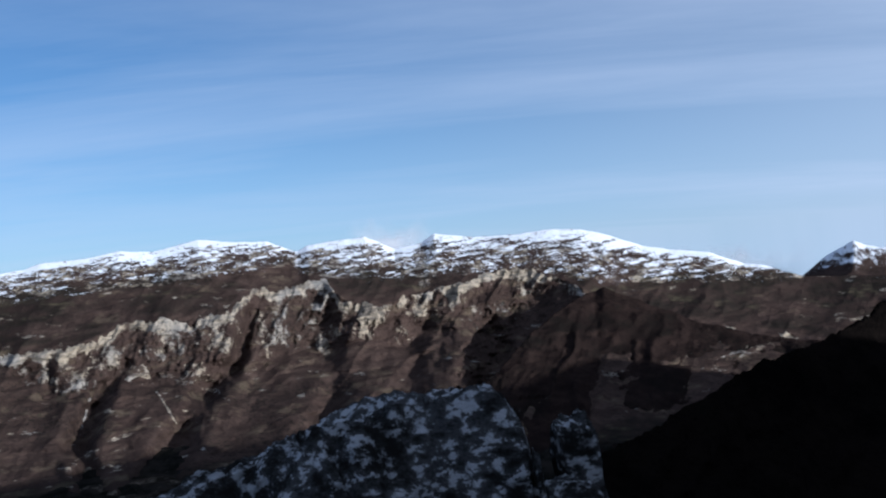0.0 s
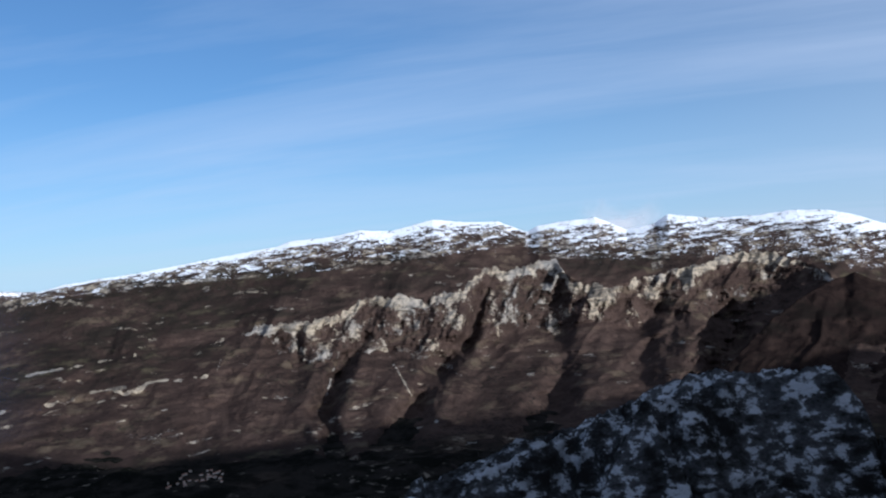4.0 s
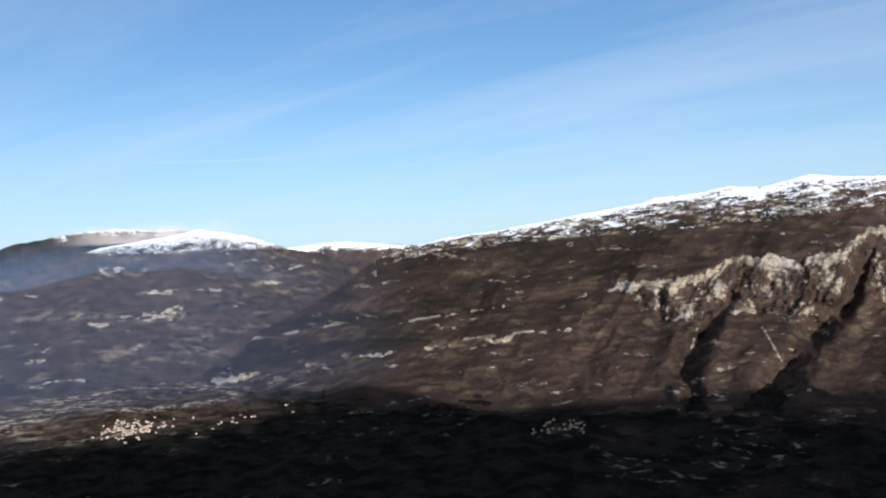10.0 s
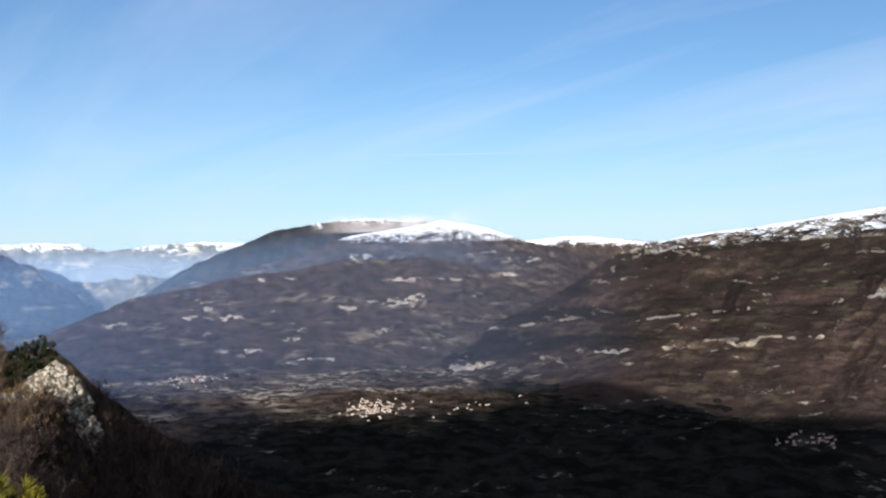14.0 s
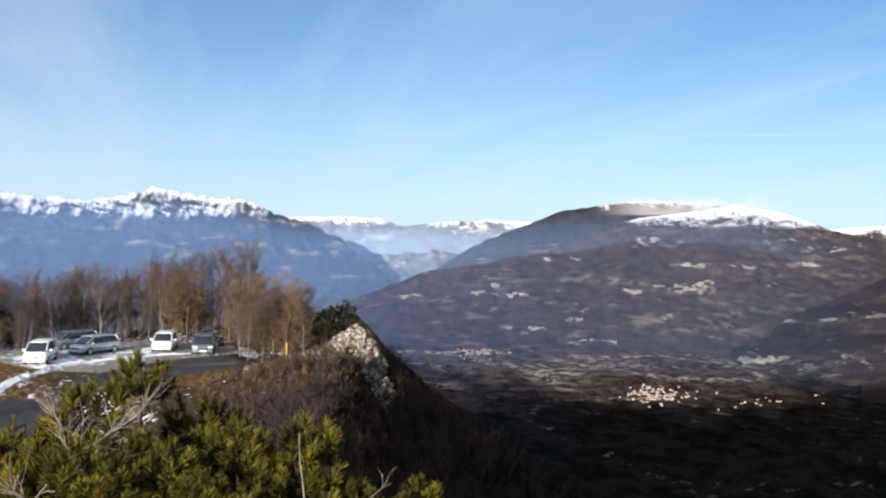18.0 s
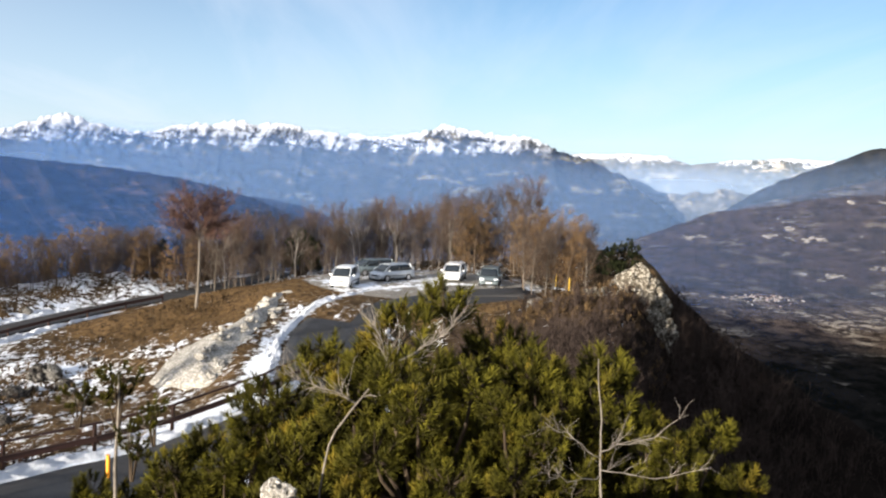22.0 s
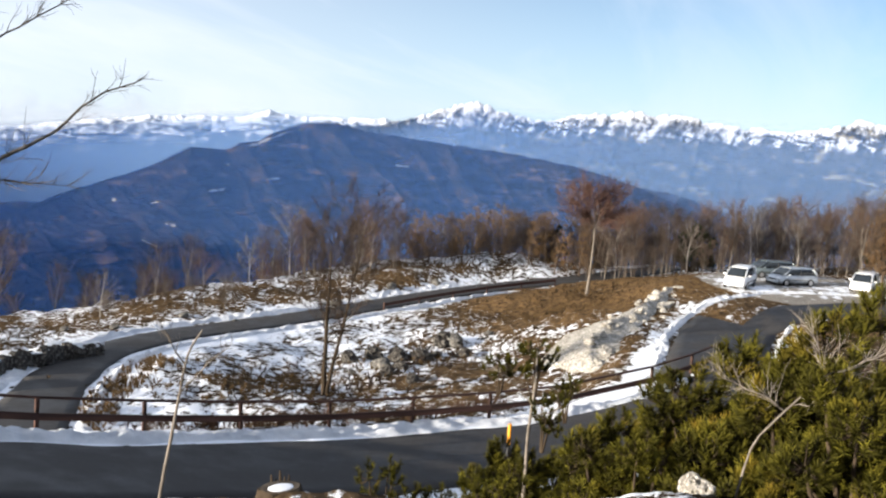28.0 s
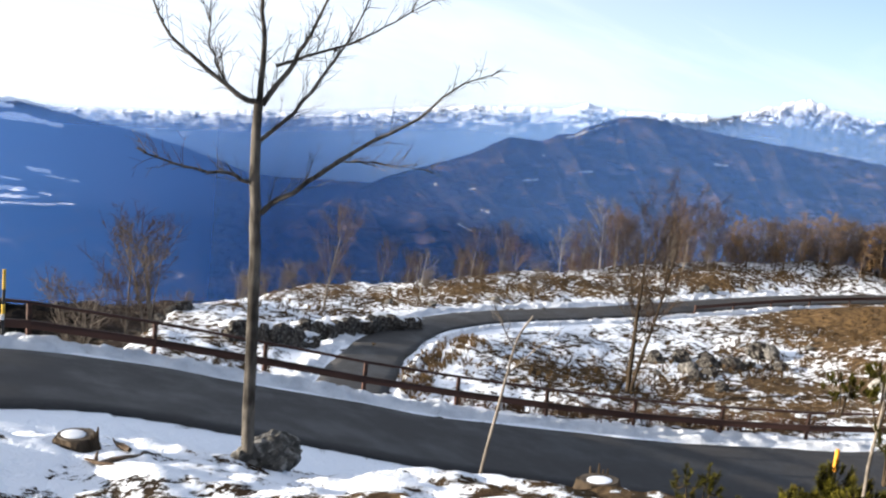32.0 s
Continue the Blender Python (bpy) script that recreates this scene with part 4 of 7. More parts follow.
massif("mountain_dark_ridge", 91, 139, ((91, -4.6), (95, -2.7), (98.4, -1.6), (101.8, -0.85), (105.3, -0.45), (108.8, -0.15), (112.3, 0.16), (114.3, 0.32), (115.7, 0.62), (117.5, 0.55), (118.6, 0.2), (119.7, -0.2), (120.4, -0.75), (121.4, -0.85), (122.3, -1.4), (124.4, -1.33), (125.1, -1.8), (126.4, -2.5), (127.8, -3.1), (130.2, -4.0), (131.4, -4.42), (133, -5.2), (134.5, -6.0), (137, -7.8), (139, -9)), ((91, -6.2), (96, -7.5), (120, -8.6), (132, -9.3), (139, -9.6)), ((91, 3500), (98, 3350), (118, 3200), (132, 2500), (139, 1950)), MAT_RIDGE, "dark wooded mountain ridge in haze", step=0.09, rows=150, power=1.0, gully=90, gscale=0.16, slope_skew=-0.9, seed=37, rock_amt=0.34, field=0.8, conifer=0.9, screes=RIDGE_CRAGS)
massif("mountain_left_slope", 130, 176, ((130, -7.7), (134.3, -6.95), (136.4, -6.1), (139.6, -5.19), (141.3, -4.66), (143.6, -3.93), (146.2, -3.27), (149.9, -2.64), (151.9, -2.3), (152.8, -2.05), (153.8, -2.3), (158, -0.5), (165, 1.5), (176, 0)), ((130, -7.9), (145, -8.2), (176, -8.6)), ((130, 2700), (150, 3250), (176, 3250)), MAT_RIDGE, "hazy mountain slope with snowy clearings", step=0.12, rows=90, power=1.0, gully=26, gscale=0.24, slope_skew=0.2, snow_el=((130, 2), (150, -1.2), (155, -1.9), (176, -1.8)), snow_soft=0.4, snow_mix=0.5, seed=41, field=0.4, snowfields=((156, -2.75, 152.4, -3.0, 0.24), (152.4, -3.0, 150.6, -3.25, 0.16), (156, -2.2, 153.2, -2.4, 0.16), (152.0, -5.75, 151.0, -5.9, 0.12), (151.2, -6.1, 149.4, -6.35, 0.06), (156, -6.3, 152.6, -6.4, 0.07), (156, -6.9, 152.4, -6.95, 0.14), (156, -7.4, 151.6, -7.35, 0.10), (151.4, -7.1, 150.9, -7.2, 0.06), (148.9, -6.3, 148.4, -6.35, 0.04), (156, -7.75, 150.0, -7.75, 0.08), (150.6, -7.6, 149.5, -7.7, 0.06)))
# bluish woods here too: haze is part of the base colour
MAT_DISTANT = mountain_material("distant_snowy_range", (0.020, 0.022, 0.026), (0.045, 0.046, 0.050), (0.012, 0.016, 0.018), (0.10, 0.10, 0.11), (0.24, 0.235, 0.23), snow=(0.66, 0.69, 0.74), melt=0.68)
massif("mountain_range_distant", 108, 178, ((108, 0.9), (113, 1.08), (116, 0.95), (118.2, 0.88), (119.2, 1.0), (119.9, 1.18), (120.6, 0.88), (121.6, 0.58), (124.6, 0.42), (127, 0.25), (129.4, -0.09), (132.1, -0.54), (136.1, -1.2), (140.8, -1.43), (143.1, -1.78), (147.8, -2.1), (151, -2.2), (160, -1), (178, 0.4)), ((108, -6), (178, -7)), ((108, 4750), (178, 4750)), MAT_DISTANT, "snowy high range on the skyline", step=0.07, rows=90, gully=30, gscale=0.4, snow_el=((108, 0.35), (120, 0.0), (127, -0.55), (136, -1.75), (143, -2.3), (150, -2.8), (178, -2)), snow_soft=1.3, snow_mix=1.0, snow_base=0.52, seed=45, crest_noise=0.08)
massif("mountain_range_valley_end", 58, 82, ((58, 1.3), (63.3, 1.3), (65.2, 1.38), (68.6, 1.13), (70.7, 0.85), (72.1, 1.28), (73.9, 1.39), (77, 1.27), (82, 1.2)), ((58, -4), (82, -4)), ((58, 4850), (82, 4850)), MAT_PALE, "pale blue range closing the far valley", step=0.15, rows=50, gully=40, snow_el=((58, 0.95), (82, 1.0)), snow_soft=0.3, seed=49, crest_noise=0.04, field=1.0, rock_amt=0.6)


# ---- valley haze imitated by thin tinted sheets of graded thickness ----
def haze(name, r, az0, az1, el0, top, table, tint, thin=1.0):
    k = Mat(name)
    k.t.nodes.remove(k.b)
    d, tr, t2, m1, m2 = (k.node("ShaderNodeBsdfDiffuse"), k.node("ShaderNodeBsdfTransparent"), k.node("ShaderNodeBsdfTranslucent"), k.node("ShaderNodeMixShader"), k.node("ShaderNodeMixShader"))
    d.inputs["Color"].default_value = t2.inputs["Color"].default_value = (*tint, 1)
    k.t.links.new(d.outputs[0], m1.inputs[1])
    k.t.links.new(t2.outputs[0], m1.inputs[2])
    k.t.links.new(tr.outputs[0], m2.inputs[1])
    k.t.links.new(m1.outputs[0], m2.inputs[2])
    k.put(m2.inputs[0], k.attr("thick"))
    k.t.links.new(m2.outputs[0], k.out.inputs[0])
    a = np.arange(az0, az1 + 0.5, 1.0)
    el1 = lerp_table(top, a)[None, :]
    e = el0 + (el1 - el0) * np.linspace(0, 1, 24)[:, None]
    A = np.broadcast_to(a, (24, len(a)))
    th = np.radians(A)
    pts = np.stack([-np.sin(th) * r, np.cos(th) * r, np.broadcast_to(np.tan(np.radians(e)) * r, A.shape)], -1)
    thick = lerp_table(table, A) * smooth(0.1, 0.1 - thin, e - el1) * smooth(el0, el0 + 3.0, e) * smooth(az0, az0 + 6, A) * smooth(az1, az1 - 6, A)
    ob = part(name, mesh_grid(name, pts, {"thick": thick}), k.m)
    return tagged(ob, "tinted see-through sheet added to imitate valley haze", "haze", kind="structure")


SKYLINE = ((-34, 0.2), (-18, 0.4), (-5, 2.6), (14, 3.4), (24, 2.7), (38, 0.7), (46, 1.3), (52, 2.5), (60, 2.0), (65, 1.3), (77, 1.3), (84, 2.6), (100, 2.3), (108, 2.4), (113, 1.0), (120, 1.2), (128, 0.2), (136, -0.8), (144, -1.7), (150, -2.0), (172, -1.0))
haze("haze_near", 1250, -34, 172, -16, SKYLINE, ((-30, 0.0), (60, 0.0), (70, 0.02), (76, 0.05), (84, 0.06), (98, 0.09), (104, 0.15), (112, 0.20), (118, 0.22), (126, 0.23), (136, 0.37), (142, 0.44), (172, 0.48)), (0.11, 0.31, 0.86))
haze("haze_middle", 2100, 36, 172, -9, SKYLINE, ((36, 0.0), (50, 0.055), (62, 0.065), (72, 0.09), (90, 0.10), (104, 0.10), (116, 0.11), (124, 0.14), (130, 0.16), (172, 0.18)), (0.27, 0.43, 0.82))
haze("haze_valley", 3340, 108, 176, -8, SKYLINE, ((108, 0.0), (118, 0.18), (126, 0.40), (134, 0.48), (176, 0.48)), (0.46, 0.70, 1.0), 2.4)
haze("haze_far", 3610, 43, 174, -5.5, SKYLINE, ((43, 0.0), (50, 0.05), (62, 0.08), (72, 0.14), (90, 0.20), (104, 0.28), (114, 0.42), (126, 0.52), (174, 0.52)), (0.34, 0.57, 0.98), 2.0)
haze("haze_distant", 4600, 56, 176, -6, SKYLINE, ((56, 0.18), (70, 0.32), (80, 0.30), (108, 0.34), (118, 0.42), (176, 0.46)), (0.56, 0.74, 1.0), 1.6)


# ---- roads ----
def asphalt():
    k = Mat("worn_asphalt", 0.75, 0, 0.2)
    v = k.coord("Object")
    n0, n1, n2 = k.noise(0.5, 4, v), k.noise(5, 5, v, 0.6), k.noise(90, 3, v, 0.7)
    c = k.mix(k.ramp(n0, 0.35, 0.65), (0.019, 0.0175, 0.0175), (0.034, 0.0315, 0.031))
    c = k.mix(k.math("MULTIPLY", k.ramp(n1, 0.5, 0.75), 0.5), c, (0.055, 0.054, 0.052))
    c = k.mix(k.math("MULTIPLY", k.ramp(n2, 0.4, 0.6), 0.35), c, (0.07, 0.07, 0.07))
    k.color(c)
    k.rough(k.ramp(n0, 0.35, 0.65, 0.55, 0.85))
    k.bump(n2, 0.35, 0.01)
    return k.m


MAT_ASPHALT = asphalt()


def road_sheet(name, line, half, lift, label):
    s = line
    d = np.gradient(s[:, :2], axis=0)
    d /= np.linalg.norm(d, axis=1)[:, None]
    n = np.stack([-d[:, 1], d[:, 0]], 1)
    cols = np.linspace(-1, 1, 9)
    wob = 0.18 * fbm(np.arange(len(s)) * 0.3, 0 * s[:, 0], 3, 61)
    pts = np.zeros((len(s), 9, 3))
    for j, c in enumerate(cols):
        off = c * (half + wob * (abs(c) == 1))
        pts[:, j, 0], pts[:, j, 1] = s[:, 0] + n[:, 0] * off, s[:, 1] + n[:, 1] * off
        pts[:, j, 2] = s[:, 2] + lift + 0.05 * (1 - c * c)
    me = mesh_grid(name, pts)
    bm = bmesh.new()
    bm.from_mesh(me)
    ext = bmesh.ops.extrude_face_region(bm, geom=bm.faces[:])
    for v in (g for g in ext["geom"] if isinstance(g, bmesh.types.BMVert)):
        v.co.z -= 0.25
    bmesh.ops.recalc_face_normals(bm, faces=bm.faces)
    bm.to_mesh(me)
    bm.free()
    return tagged(part(name, me, MAT_ASPHALT), label, "road", kind="structure")


road_sheet("road_upper", LINE_FRONT, 2.75, 0.03, "damp grey asphalt mountain road between snow banks")
road_sheet("road_lower", LINE_FAR, 1.6, 0.03, "narrow asphalt road curving through snowy pasture")


# ---- ploughed snow along the roads ----
def settled_snow():
    k = Mat("ploughed_snow", 0.75, 0, 0.2)
    v = k.coord("Object")
    n0, n1 = k.noise(1.2, 4, v), k.noise(9, 5, v, 0.7)
    c = k.mix(k.ramp(n0, 0.35, 0.65), (0.56, 0.59, 0.64), (0.74, 0.76, 0.80))
    c = k.mix(k.math("MULTIPLY", k.ramp(n1, 0.58, 0.70), 0.5), c, (0.30, 0.27, 0.24))
    k.color(c)
    k.bump(k.math("ADD", n1, k.math("MULTIPLY", n0, 1.5)), 1.0, 0.14)
    return k.m


MAT_BERM = settled_snow()


def berm(line, off, width, height, seed, label, lo, hi):
    """A lumpy ridge of snow beside a road, from one place of its line to another."""
    s = line[lo:hi]
    d = np.gradient(s[:, :2], axis=0)
    d /= np.linalg.norm(d, axis=1)[:, None]
    u = np.arange(0, len(s) - 1, 0.13)
    q = lambda a: np.interp(u, np.arange(len(s)), a)
    x0, y0, nx, ny = q(s[:, 0]), q(s[:, 1]), -q(d[:, 1]), q(d[:, 0])
    rows = []
    for c in np.linspace(-1, 1, 17):
        w = width * (0.75 + 0.35 * fbm(u * 0.35, u * 0, 3, seed))
        o = off + c * w / 2
        x, y = x0 + nx * o, y0 + ny * o
        bump = (1 - c * c) * height * (0.7 + 0.5 * fbm(u * 1.1, c * 2 + u * 0, 3, seed + 3)) + (1 - c * c) * (0.16 * (vnoise(u * 2.1, c * width * 1.3 + u * 0, seed + 5) - 0.3) + 0.13 * (vnoise(u * 5.0, c * width * 2.6 + u * 0, seed + 7) - 0.3))
        bump = bump * smooth(0, 6, u) * smooth(u[-1], u[-1] - 6, u)
        rows.append(np.stack([x, y, land(x, y) + bump - 0.05 * abs(c) ** 6 - 0.04], 1))
    return tagged(part("snow_berm", mesh_grid("snow_berm", np.array(rows)), MAT_BERM), label, "snow", kind="stuff")


berm(LINE_FRONT, 3.75, 2.3, 0.24, 21, "lumpy ploughed snow between road and fence", 2, 66)
berm(LINE_FRONT, 3.35, 1.5, 0.22, 23, "lumpy ploughed snow beside the fence", 60, 73)
berm(road_line(((-41.5, -7.6, 0), (-46.2, -5.0, 0), (-49.5, -3.35, 0), (-54.5, -1.3, 0))), -0.55, 1.3, 0.26, 24, "lumpy ploughed snow along the end of the fence", 0, 14)
berm(LINE_FRONT, 3.3, 1.0, 0.16, 27, "ridge of old snow beside the upper road", 74, 112)
berm(LINE_FRONT, -3.2, 0.9, 0.14, 33, "ridge of old snow on the outer verge", 70, 96)
berm(LINE_FAR, -2.35, 1.4, 0.18, 41, "snow piled on the inner verge of the lower road", 3, len(LINE_FAR) - 24)
berm(LINE_FAR, 2.6, 2.1, 0.20, 47, "snow piled on the outer verge of the lower road", 3, len(LINE_FAR) - 24)


# ---- plants: how they are grown ----
def tube_into(vs, fs, pts, radii, sides=5):
    """Adds a tapering tube along pts."""
    base = len(vs)
    up = Vector((0.31, 0.2, 0.93))
    for i, p in enumerate(pts):
        d = (pts[min(i + 1, len(pts) - 1)] - pts[max(i - 1, 0)])
        d = d.normalized() if d.length > 1e-6 else Vector((0, 0, 1))
        u = d.cross(up)
        u = u.normalized() if u.length > 1e-3 else Vector((1, 0, 0))
        w = d.cross(u)
        for k in range(sides):
            a = 2 * math.pi * k / sides
            vs.append(p + (u * math.cos(a) + w * math.sin(a)) * radii[i])
    for i in range(len(pts) - 1):
        for k in range(sides):
            a, b = base + i * sides + k, base + i * sides + (k + 1) % sides
            fs.append((a, b, b + sides, a + sides))
    tip = len(vs)
    vs.append(pts[-1].copy())
    for k in range(sides):
        fs.append((base + (len(pts) - 1) * sides + k, base + (len(pts) - 1) * sides + (k + 1) % sides, tip))


def sliver_into(vs, fs, a, b, width, rng):
    """A thin flat twig or needle from a to b."""
    side = (b - a).cross(Vector((rng.uniform(-1, 1), rng.uniform(-1, 1), rng.uniform(-1, 1))))
    side = side.normalized() * width if side.length > 1e-6 else Vector((width, 0, 0))
    n = len(vs)
    vs.extend((a - side, a + side, b))
    fs.append((n, n + 1, n + 2))


def bent_line(rng, start, way, length, steps, wander, lift=0.0):
    pts, d = [start.copy()], way.normalized()
    for _ in range(steps):
        d = (d + Vector((rng.gauss(0, wander), rng.gauss(0, wander), rng.gauss(0, wander) + lift))).normalized()
        pts.append(pts[-1] + d * (length / steps))
    return pts


def spread(rng, way, angle):
    """A direction at about the given angle from way."""
    w = way.normalized()
    u = w.cross(Vector((0.2, 0.5, 0.8)))
    u = u.normalized()
    v = w.cross(u)
    a = rng.uniform(0, 2 * math.pi)
    return (w * math.cos(angle) + (u * math.cos(a) + v * math.sin(a)) * math.sin(angle)).normalized()


def grow_tree(seed, height, girth, stems=1, limbs=16, twigs=7, twig_len=0.7, twig_w=0.012, clear=0.3, angle=0.75, lift=0.08, spray=6, narrow=1.0, limb_len=0.42, cone=False):
    """A leafless tree: (trunk and limbs), (twigs), as vertex and face lists."""
    rng = random.Random(seed)
    tv, tf, cv, cf = [], [], [], []
    for st in range(stems):
        way = spread(rng, Vector((0, 0, 1)), 0.04 if stems == 1 else rng.uniform(0.08, 0.2))
        h = height * rng.uniform(0.85, 1.0)
        trunk = bent_line(rng, Vector((rng.uniform(-0.15, 0.15) * (stems > 1), rng.uniform(-0.15, 0.15) * (stems > 1), -0.3)), way, h + 0.3, 10, 0.045, 0.03)
        g = girth * (1 if st == 0 else 0.8)
        tube_into(tv, tf, trunk, [g * (1 - 0.93 * (i / 10)) ** 0.9 + 0.006 for i in range(11)], 6)
        for li in range(limbs):
            f = clear + (1 - clear) * (li + rng.random()) / limbs
            k = min(int(f * 10), 9)
            p = trunk[k].lerp(trunk[k + 1], f * 10 - k)
            ff = (f - clear) / (1 - clear)
            ln = height * limb_len * ((1 - 0.72 * f) if cone else 0.22 + 0.62 * math.sin(math.pi * (0.12 + 0.76 * ff))) * rng.uniform(0.7, 1.2) * narrow + 0.25
            limb = bent_line(rng, p, spread(rng, trunk[k + 1] - trunk[k], angle * rng.uniform(0.75, 1.2)), ln, 5, 0.12, lift)
            tube_into(tv, tf, limb, [max(g * 0.34 * (1 - f) * (1 - i / 6), 0.007) for i in range(6)], 4)
            for ti in range(twigs):
                q = rng.uniform(0.2, 1.0) * 5
                a = limb[min(int(q), 4)].lerp(limb[min(int(q), 4) + 1], q - min(int(q), 4))
                d = spread(rng, limb[-1] - limb[0], rng.uniform(0.3, 0.9)) + Vector((0, 0, 0.25))
                tw = bent_line(rng, a, d, twig_len * rng.uniform(0.5, 1.2), 2, 0.2, 0.05)
                sliver_into(cv, cf, tw[0], tw[1] + (tw[1] - tw[0]) * 0.3, twig_w, rng)
                sliver_into(cv, cf, tw[1], tw[2], twig_w * 0.7, rng)
                for _ in range(spray):
                    e = tw[0].lerp(tw[2], rng.uniform(0.2, 1.0))
                    sliver_into(cv, cf, e, e + spread(rng, tw[2] - tw[0], rng.uniform(0.3, 1.0)) * twig_len * rng.uniform(0.25, 0.6), twig_w * 0.6, rng)
    return (tv, tf), (cv, cf)


def bark(name, a, b, scale=9.0):
    return simple(name, a, b, scale, 0.9, 0, 0.1, 0.6, 0.02, (1, 1, 0.3))


MAT_BARK_GREY = bark("grey_bark", (0.072, 0.0612, 0.0504), (0.1872, 0.162, 0.1368))
MAT_BARK_BROWN = bark("brown_bark", (0.0504, 0.03456, 0.02448), (0.1368, 0.1008, 0.072))
MAT_BARK_PALE = bark("birch_bark", (0.20, 0.18, 0.155), (0.42, 0.385, 0.34))
MAT_TWIG_RUST = simple("rusty_beech_twigs", (0.050, 0.029, 0.019), (0.118, 0.070, 0.044), 3.0, 0.9, 0, 0.1, 0.0)
MAT_TWIG_BROWN = simple("brown_twigs", (0.038, 0.027, 0.021), (0.085, 0.061, 0.046), 3.0, 0.9, 0, 0.1, 0.0)
MAT_TWIG_GREY = simple("grey_twigs", (0.0612, 0.0504, 0.0432), (0.1368, 0.1116, 0.0936), 3.0, 0.9, 0, 0.1, 0.0)
MAT_TWIG_LARCH = simple("bare_larch_twigs", (0.085, 0.050, 0.024), (0.185, 0.115, 0.055), 3.0, 0.9, 0, 0.1, 0.0)


def bare_tree(name, label, wood_mat, twig_mat, category="tree", **grow):
    (tv, tf), (cv, cf) = grow_tree(**grow)
    root = new(name)
    part("trunk", mesh_faces("trunk", tv, tf, True), wood_mat, root)
    part("crown", mesh_faces("crown", cv, cf), twig_mat, root, "bare twigs without leaves")
    return tagged(root, label, category)


def needle_mat(name, a, b, dead):
    k = Mat(name, 0.7, 0, 0.08)
    v = k.coord("Object")
    n, m = k.noise(1.1, 3, v), k.noise(2.2, 3, v)
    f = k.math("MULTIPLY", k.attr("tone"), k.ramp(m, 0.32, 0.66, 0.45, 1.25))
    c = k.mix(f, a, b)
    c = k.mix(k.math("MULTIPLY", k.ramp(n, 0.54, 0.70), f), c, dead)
    k.color(c)
    return k.m


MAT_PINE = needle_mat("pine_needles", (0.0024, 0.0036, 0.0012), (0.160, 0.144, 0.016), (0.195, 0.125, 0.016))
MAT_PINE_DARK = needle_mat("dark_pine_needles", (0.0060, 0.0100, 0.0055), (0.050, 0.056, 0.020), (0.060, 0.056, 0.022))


def pine_bush(seed, shape, tufts, size=0.18, width=0.0105, needles=44, limbs=14, lumps=1.0, heads=16):
    """A mountain pine: shape holds half-widths in x, y and the height. Returns wood and needle lists."""
    rng = random.Random(seed)
    wx, wy, h = shape
    tv, tf, cv, cf, tone = [], [], [], [], []
    # rounded clumps of shoots, stacked into a dome
    clumps = []
    for i in range(heads):
        a, q = i * 2.4 + rng.uniform(-0.4, 0.4), math.sqrt((i + 0.5) / heads)
        up = rng.uniform(0.42, 1.12)
        clumps.append((Vector((math.cos(a) * q * wx * 0.8, math.sin(a) * q * wy * 0.8, h * (1 - 0.55 * q * q) * up)), rng.uniform(0.30, 0.46) * min(1.0, 0.35 + 0.3 * wx)))
        if i % 2:
            clumps.append((Vector((math.cos(a + 0.5) * q * wx * 0.95, math.sin(a + 0.5) * q * wy * 0.95, h * 0.35 * up)), rng.uniform(0.34, 0.5) * min(1.0, 0.35 + 0.3 * wx)))
    for c, r in clumps:
        tube_into(tv, tf, [Vector((c.x * 0.15, c.y * 0.15, -0.3)), Vector((c.x * 0.5, c.y * 0.5, c.z * 0.35)), Vector((c.x * 0.85, c.y * 0.85, c.z * 0.7)), c], [0.055 * min(1, 0.15 + 0.5 * wx), 0.042 * min(1, 0.15 + 0.5 * wx), 0.03 * min(1, 0.15 + 0.5 * wx), 0.010], 5)
    for n in range(tufts):
        c, r = clumps[n % len(clumps)]
        d = Vector((rng.gauss(0, 1), rng.gauss(0, 1), abs(rng.gauss(0.2, 0.9)) - 0.5)).normalized()
        p = c + Vector((d.x * r, d.y * r, d.z * r * 1.15)) * rng.uniform(0.75, 1.05)
        out = (d * 0.55 + Vector((rng.gauss(0, 0.12), rng.gauss(0, 0.12), 0.75))).normalized()
        sz = size * rng.uniform(0.75, 1.25)
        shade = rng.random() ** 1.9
        tube_into(tv, tf, [c.lerp(p, 0.2), c.lerp(p, 0.7) - Vector((0, 0, 0.04)), p + out * sz * 0.5], [0.011, 0.008, 0.004], 3)
        for i in range(needles):
            f = i / needles
            base = p + out * sz * (0.9 * f - 0.45)
            w = spread(rng, out, rng.uniform(0.6, 1.5) * (1.1 - 0.65 * f))
            sliver_into(cv, cf, base, base + w * sz * rng.uniform(0.5, 0.72), width, rng)
            # yellower tips; dark bases paint the shade inside each tuft
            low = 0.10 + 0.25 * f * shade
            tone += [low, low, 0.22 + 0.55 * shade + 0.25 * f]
    return (tv, tf), (cv, cf), tone


MAT_STEM = bark("dark_pine_bark", (0.022, 0.016, 0.011), (0.060, 0.044, 0.030))


def pine(name, label, mat, **k):
    (tv, tf), (cv, cf), tone = pine_bush(**k)
    root = new(name)
    part("trunk", mesh_faces("trunk", tv, tf, True), MAT_STEM, root, "dark pine stems")
    crown = mesh_faces("crown", cv, cf)
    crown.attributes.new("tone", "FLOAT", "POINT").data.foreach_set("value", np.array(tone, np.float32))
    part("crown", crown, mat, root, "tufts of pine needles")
    return tagged(root, label, "tree")


